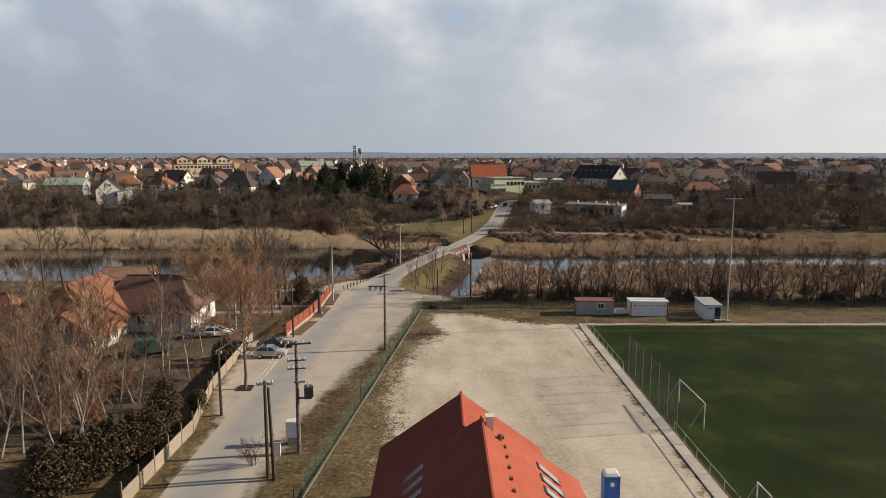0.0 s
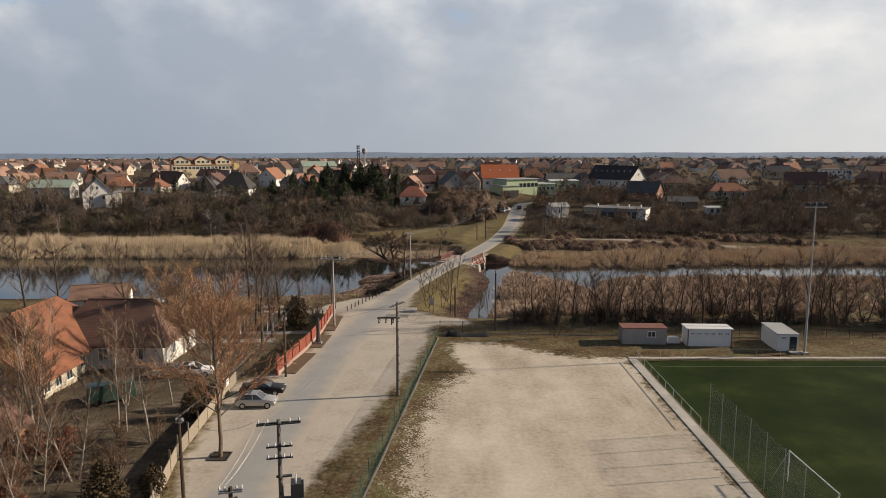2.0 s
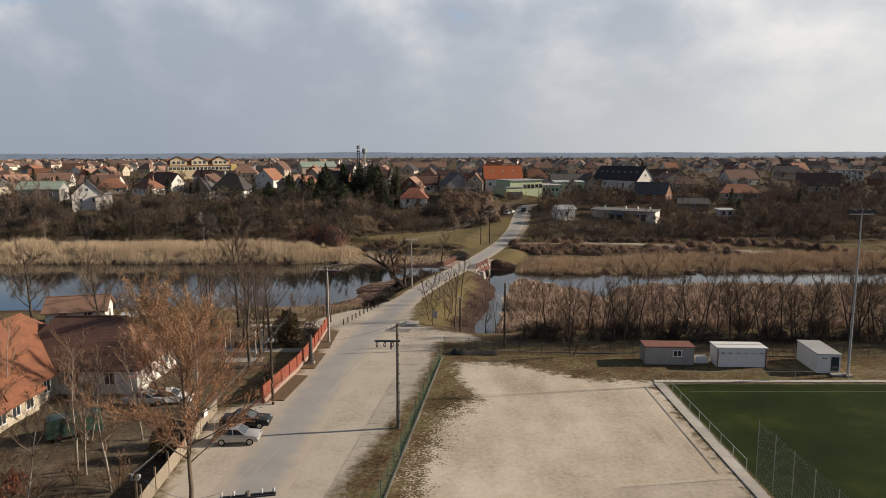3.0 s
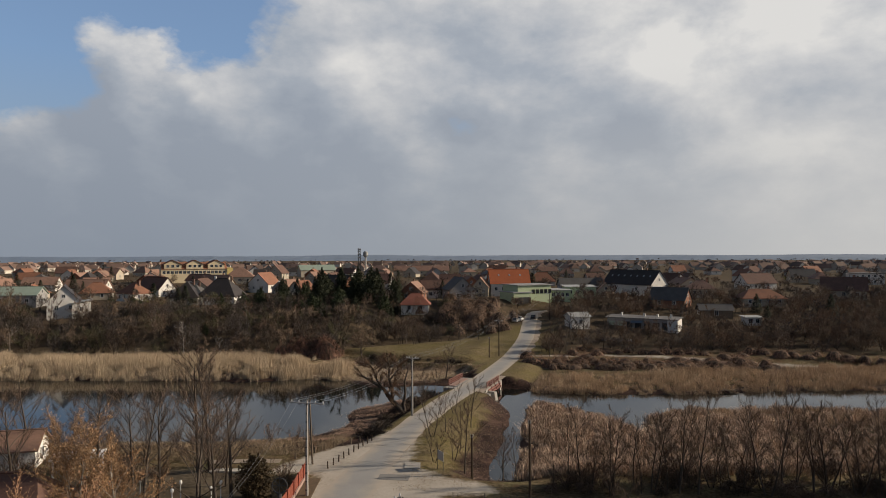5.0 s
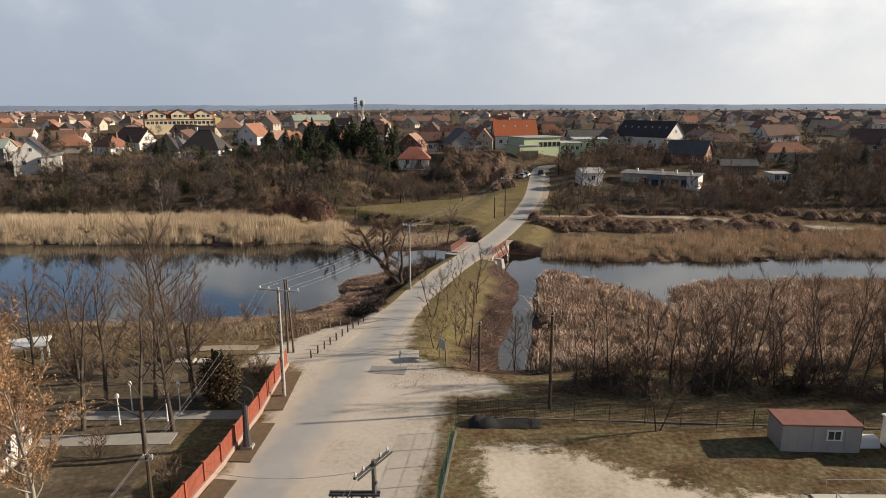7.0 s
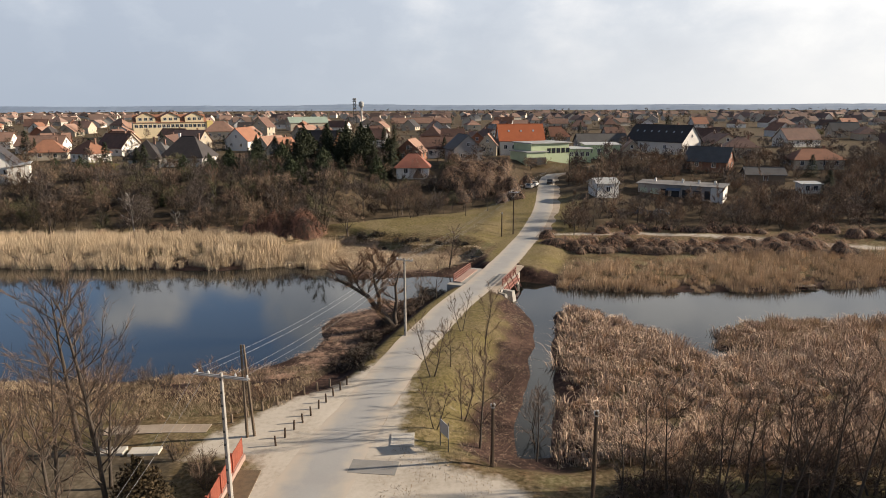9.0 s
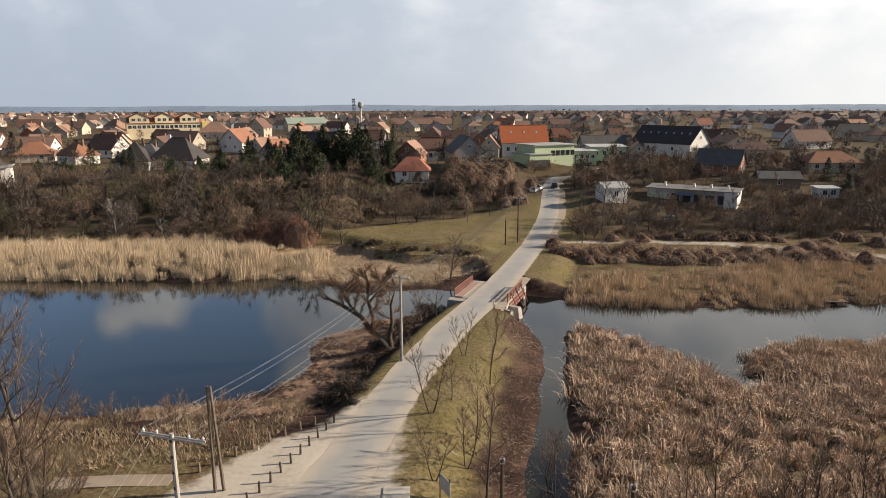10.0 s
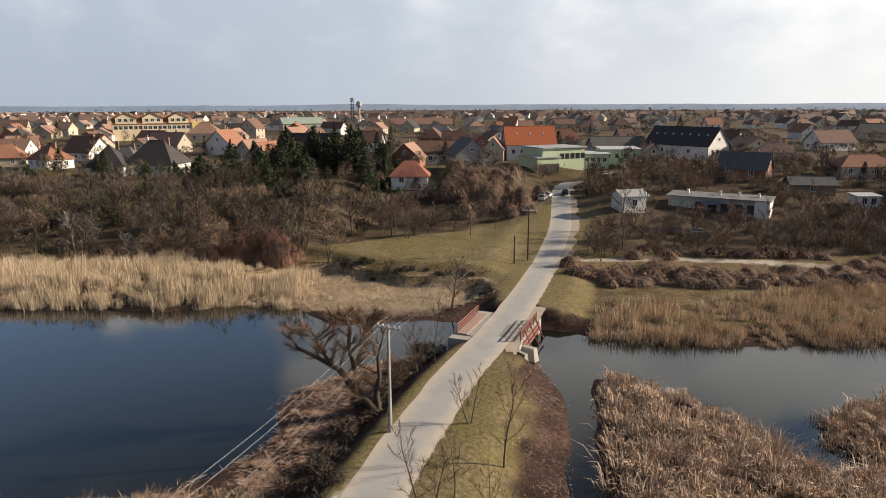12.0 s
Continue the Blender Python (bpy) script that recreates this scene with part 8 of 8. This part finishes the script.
for x, y in [(-30.8, 104.9), (-31.0, 107.5), (-27.2, 105.6), (-35.3, 107.9), (-26.9, 107.5)]:
    lantern(x, y)
paths = Shape().box((-31, 102.4, 0.03), (11, 1.8, 0.08), 0.05).box((-28.5, 106.6, 0.03), (15, 1.6, 0.08), 0.02)
tagged(part("garden_path", paths, M["concrete"]), "pale concrete paths across the garden", "path", kind="structure")
wheel_stand = thing("sign_column", "dark ornamental column with a round wheel on top", "sign", -19.3, 101.2, 0)
part("base", Shape().box((0, 0, 0.15), (0.9, 0.7, 0.3)), M["concrete"], wheel_stand)
part("column", Shape().tube([(0, 0, 0.3), (0, 0, 1.4), (0, 0, 3.6)], [0.36, 0.24, 0.19], 8), M["dark_steel"], wheel_stand)
ring = Shape()
ring.tube([(0.7 * math.cos(a * 0.3927), 0, 4.3 + 0.7 * math.sin(a * 0.3927)) for a in range(17)], 0.06, 6, False)
for a in range(4):
    ring.tube([(0.66 * math.cos(a * 0.785), 0, 4.3 + 0.66 * math.sin(a * 0.785)), (-0.66 * math.cos(a * 0.785), 0, 4.3 - 0.66 * math.sin(a * 0.785))], 0.03, 5, False)
part("wheel", ring, M["dark_steel"], wheel_stand)
gaz = thing("pergola", "white flat pergola on square posts", "pergola", -47, 117.4, gz(-47, 117.4), 20)
for u in (-2.4, 2.4):
    for v in (-1.3, 1.3):
        part("post", Shape().box((u, v, 1.1), (0.16, 0.16, 2.2)), M["white_paint"], gaz)
part("roof", Shape().box((0, 0, 2.25), (5.6, 3.2, 0.16)), M["white_paint"], gaz)
shed2 = house("small white garden house with a grey roof", -58, 121, 15, 8, 5, 2.5, 1.6, M["white"], M["rust_tile"], front=2, side=1, chimneys=0, upper=False, category="shed")

# ---- causeway, bridge, sluice ----
boll = Shape().tube([(0, 0, -0.2), (0, 0, 0.85)], [0.09, 0.075], 8).mesh("bollard", M["dark_wood"])
for i in range(10):
    k = i / 9
    x, y = -18.2 + 3.9 * k, 119.6 + 11.9 * k
    b = tagged(new("bollard", boll), "short dark wooden bollard at the road's edge", "bollard", "roadside bollards")
    b.matrix_basis = pose(x, y, gz(x, y), RND.uniform(-3, 3), RND.uniform(-3, 3), 0)

bridge = thing("bridge", "short concrete road bridge with red steel railings", "bridge", 1.8, 172.4, 0, -20.2)
part("deck", Shape().box((-0.45, 0, -0.32), (8.0, 8.4, 0.55)), M["concrete"], bridge)
part("walkway", Shape().box((-3.75, 0, -0.02), (1.3, 8.2, 0.16)), M["pink_concrete"], bridge, "reddish side walkway")
for sg in (-1, 1):
    part("abutment", Shape().box((-0.6, sg * 4.9, -1.62), (8.6, 1.4, 3.0)), M["concrete"], bridge)
    x0 = 3.42 if sg > 0 else -4.35
    for i in range(6):
        part("post", Shape().box((x0, -4.0 + 1.6 * i, 0.5), (0.12, 0.12, 1.25)), M["red_steel"], bridge)
    for h in (0.35, 0.72, 1.08):
        part("rail", Shape().box((x0, 0, h), (0.08, 8.2, 0.10)), M["red_steel"], bridge)
    for i in range(40):
        part("bar", Shape().box((x0, -3.9 + 0.2 * i, 0.62), (0.03, 0.03, 0.9)), M["red_steel"], bridge)
for i in range(3):
    part("strut", Shape().tube([(3.5, -2.6 + 2.6 * i, 0.9), (4.9, -3.4 + 2.6 * i, -1.5)], 0.09, 5), M["red_steel"], bridge, "slanting red steel strut")
part("girder", Shape().box((3.7, 0, -0.5), (0.3, 8.4, 0.35)).box((3.9, 0, -0.95), (0.3, 8.4, 0.3)), M["red_steel"], bridge)
for i, (x, y, sx_, sy_, rz0) in enumerate([(6.0, 176.6, 2.2, 1.4, 0.5), (4.2, 167.0, 3.2, 0.9, -0.7), (3.2, 165.4, 3.0, 0.6, -0.9)]):
    st = tagged(part("wing_wall", Shape().box((x, y, -1.3), (sx_, sy_, 1.7), rz0, 0.8), M["concrete"]), "pale concrete wing wall below the bridge", "retaining wall", kind="structure")
sl_ = thing("sluice", "small concrete sluice with a dark gate frame", "sluice", 0.2, 189.6, gz(0.2, 189.6), -20)
part("wall", Shape().box((-0.8, 0, -0.3), (0.3, 3.6, 1.2)).box((0.8, 0, -0.3), (0.3, 3.6, 1.2)).box((0, 1.8, -0.2), (2.0, 0.4, 1.2)), M["old_concrete"], sl_)
part("gate", Shape().box((0, 0.4, 0.1), (1.3, 0.1, 1.2)).box((0, 0.4, 0.8), (1.7, 0.16, 0.12)), M["dark_steel"], sl_)
cover_ = thing("concrete_slab", "flat square concrete slab in the grass", "slab", -8.1, 120.6, gz(-8.1, 120.6) - 0.04, 2)
part("slab", Shape().box((0, 0, 0.05), (1.9, 2.1, 0.12)), M["pale_concrete"], cover_)
sign = thing("information_board", "weathered pale information board on two posts", "sign", -4.7, 119.5, gz(-4.7, 119.5), -62)
for u in (-0.7, 0.7):
    part("post", Shape().tube([(u, 0, -0.2), (u, 0, 2.5)], 0.045, 6), M["dark_steel"], sign)
part("panel", Shape().box((0, 0, 1.7), (1.5, 0.06, 1.1)), M["grey_sheet"], sign, "pale grey printed panel")
patch_mat = mat("asphalt_patch", (0.29, 0.28, 0.26), (0.21, 0.20, 0.185), 1.0)
tagged(part("road_patch", Shape().box((-10.0, 116.4, 0.012), (3.6, 1.9, 0.03), -0.1).box((2.4, 171.0, 0.032), (0.9, 4.6, 0.03), -0.34), patch_mat), "darker patched asphalt on the road", "road patch", kind="structure")
for x, y in [(-58, 189.4), (-66, 188.4), (52, 173.6), (-92, 189.0), (-47, 188.0)]:
    jt = thing("jetty", "small weathered wooden fishing jetty", "jetty", x, y, WATER, RND.uniform(-6, 6))
    for k in range(7):
        part("plank", Shape().box((-1.5 + 0.5 * k, 0, 0.42), (0.44, 2.2, 0.06)), M["old_wood"], jt)
    for u in (-1.5, 1.5):
        part("post", Shape().tube([(u, -0.9, -1.5), (u, -0.9, 0.6)], 0.07, 6), M["dark_wood"], jt)
for i in range(8):
    b = tagged(part("stump", Shape().tube([(0, 0, -0.2), (0, 0, 0.8)], [0.12, 0.1], 7), M["old_wood"]), "short wooden post by the pond path", "post", "pond path posts")
    b.matrix_basis = pose(-23.0 + 1.0 * i, 123.6 + 1.15 * i, gz(-23.0 + 1.0 * i, 123.6 + 1.15 * i))


# low slabs and the path of the pond garden
for dx, wd in ((-1.4, 2.2), (1.3, 2.4)):
    sb = thing("concrete_slab", "low pale concrete slab beside the pond garden path", "slab", -29.5 + dx, 118.5, gz(-29.5, 118.5), 4)
    soften(part("slab", Shape().box((0, 0, 0.12), (wd, 1.1, 0.3)), M["pale_concrete"], sb), 0.03)
pth = Shape()
for i in range(12):
    k = i / 11
    x, y = -32.8 + 7.8 * k, 121.9 + 0.6 * k
    pth.box((x, y, gz(x, y) + 0.02), (0.76, 1.5, 0.08), 0.02)
tagged(part("garden_path", pth, M["verge"]), "pale trodden path through the pond garden", "path", kind="structure")
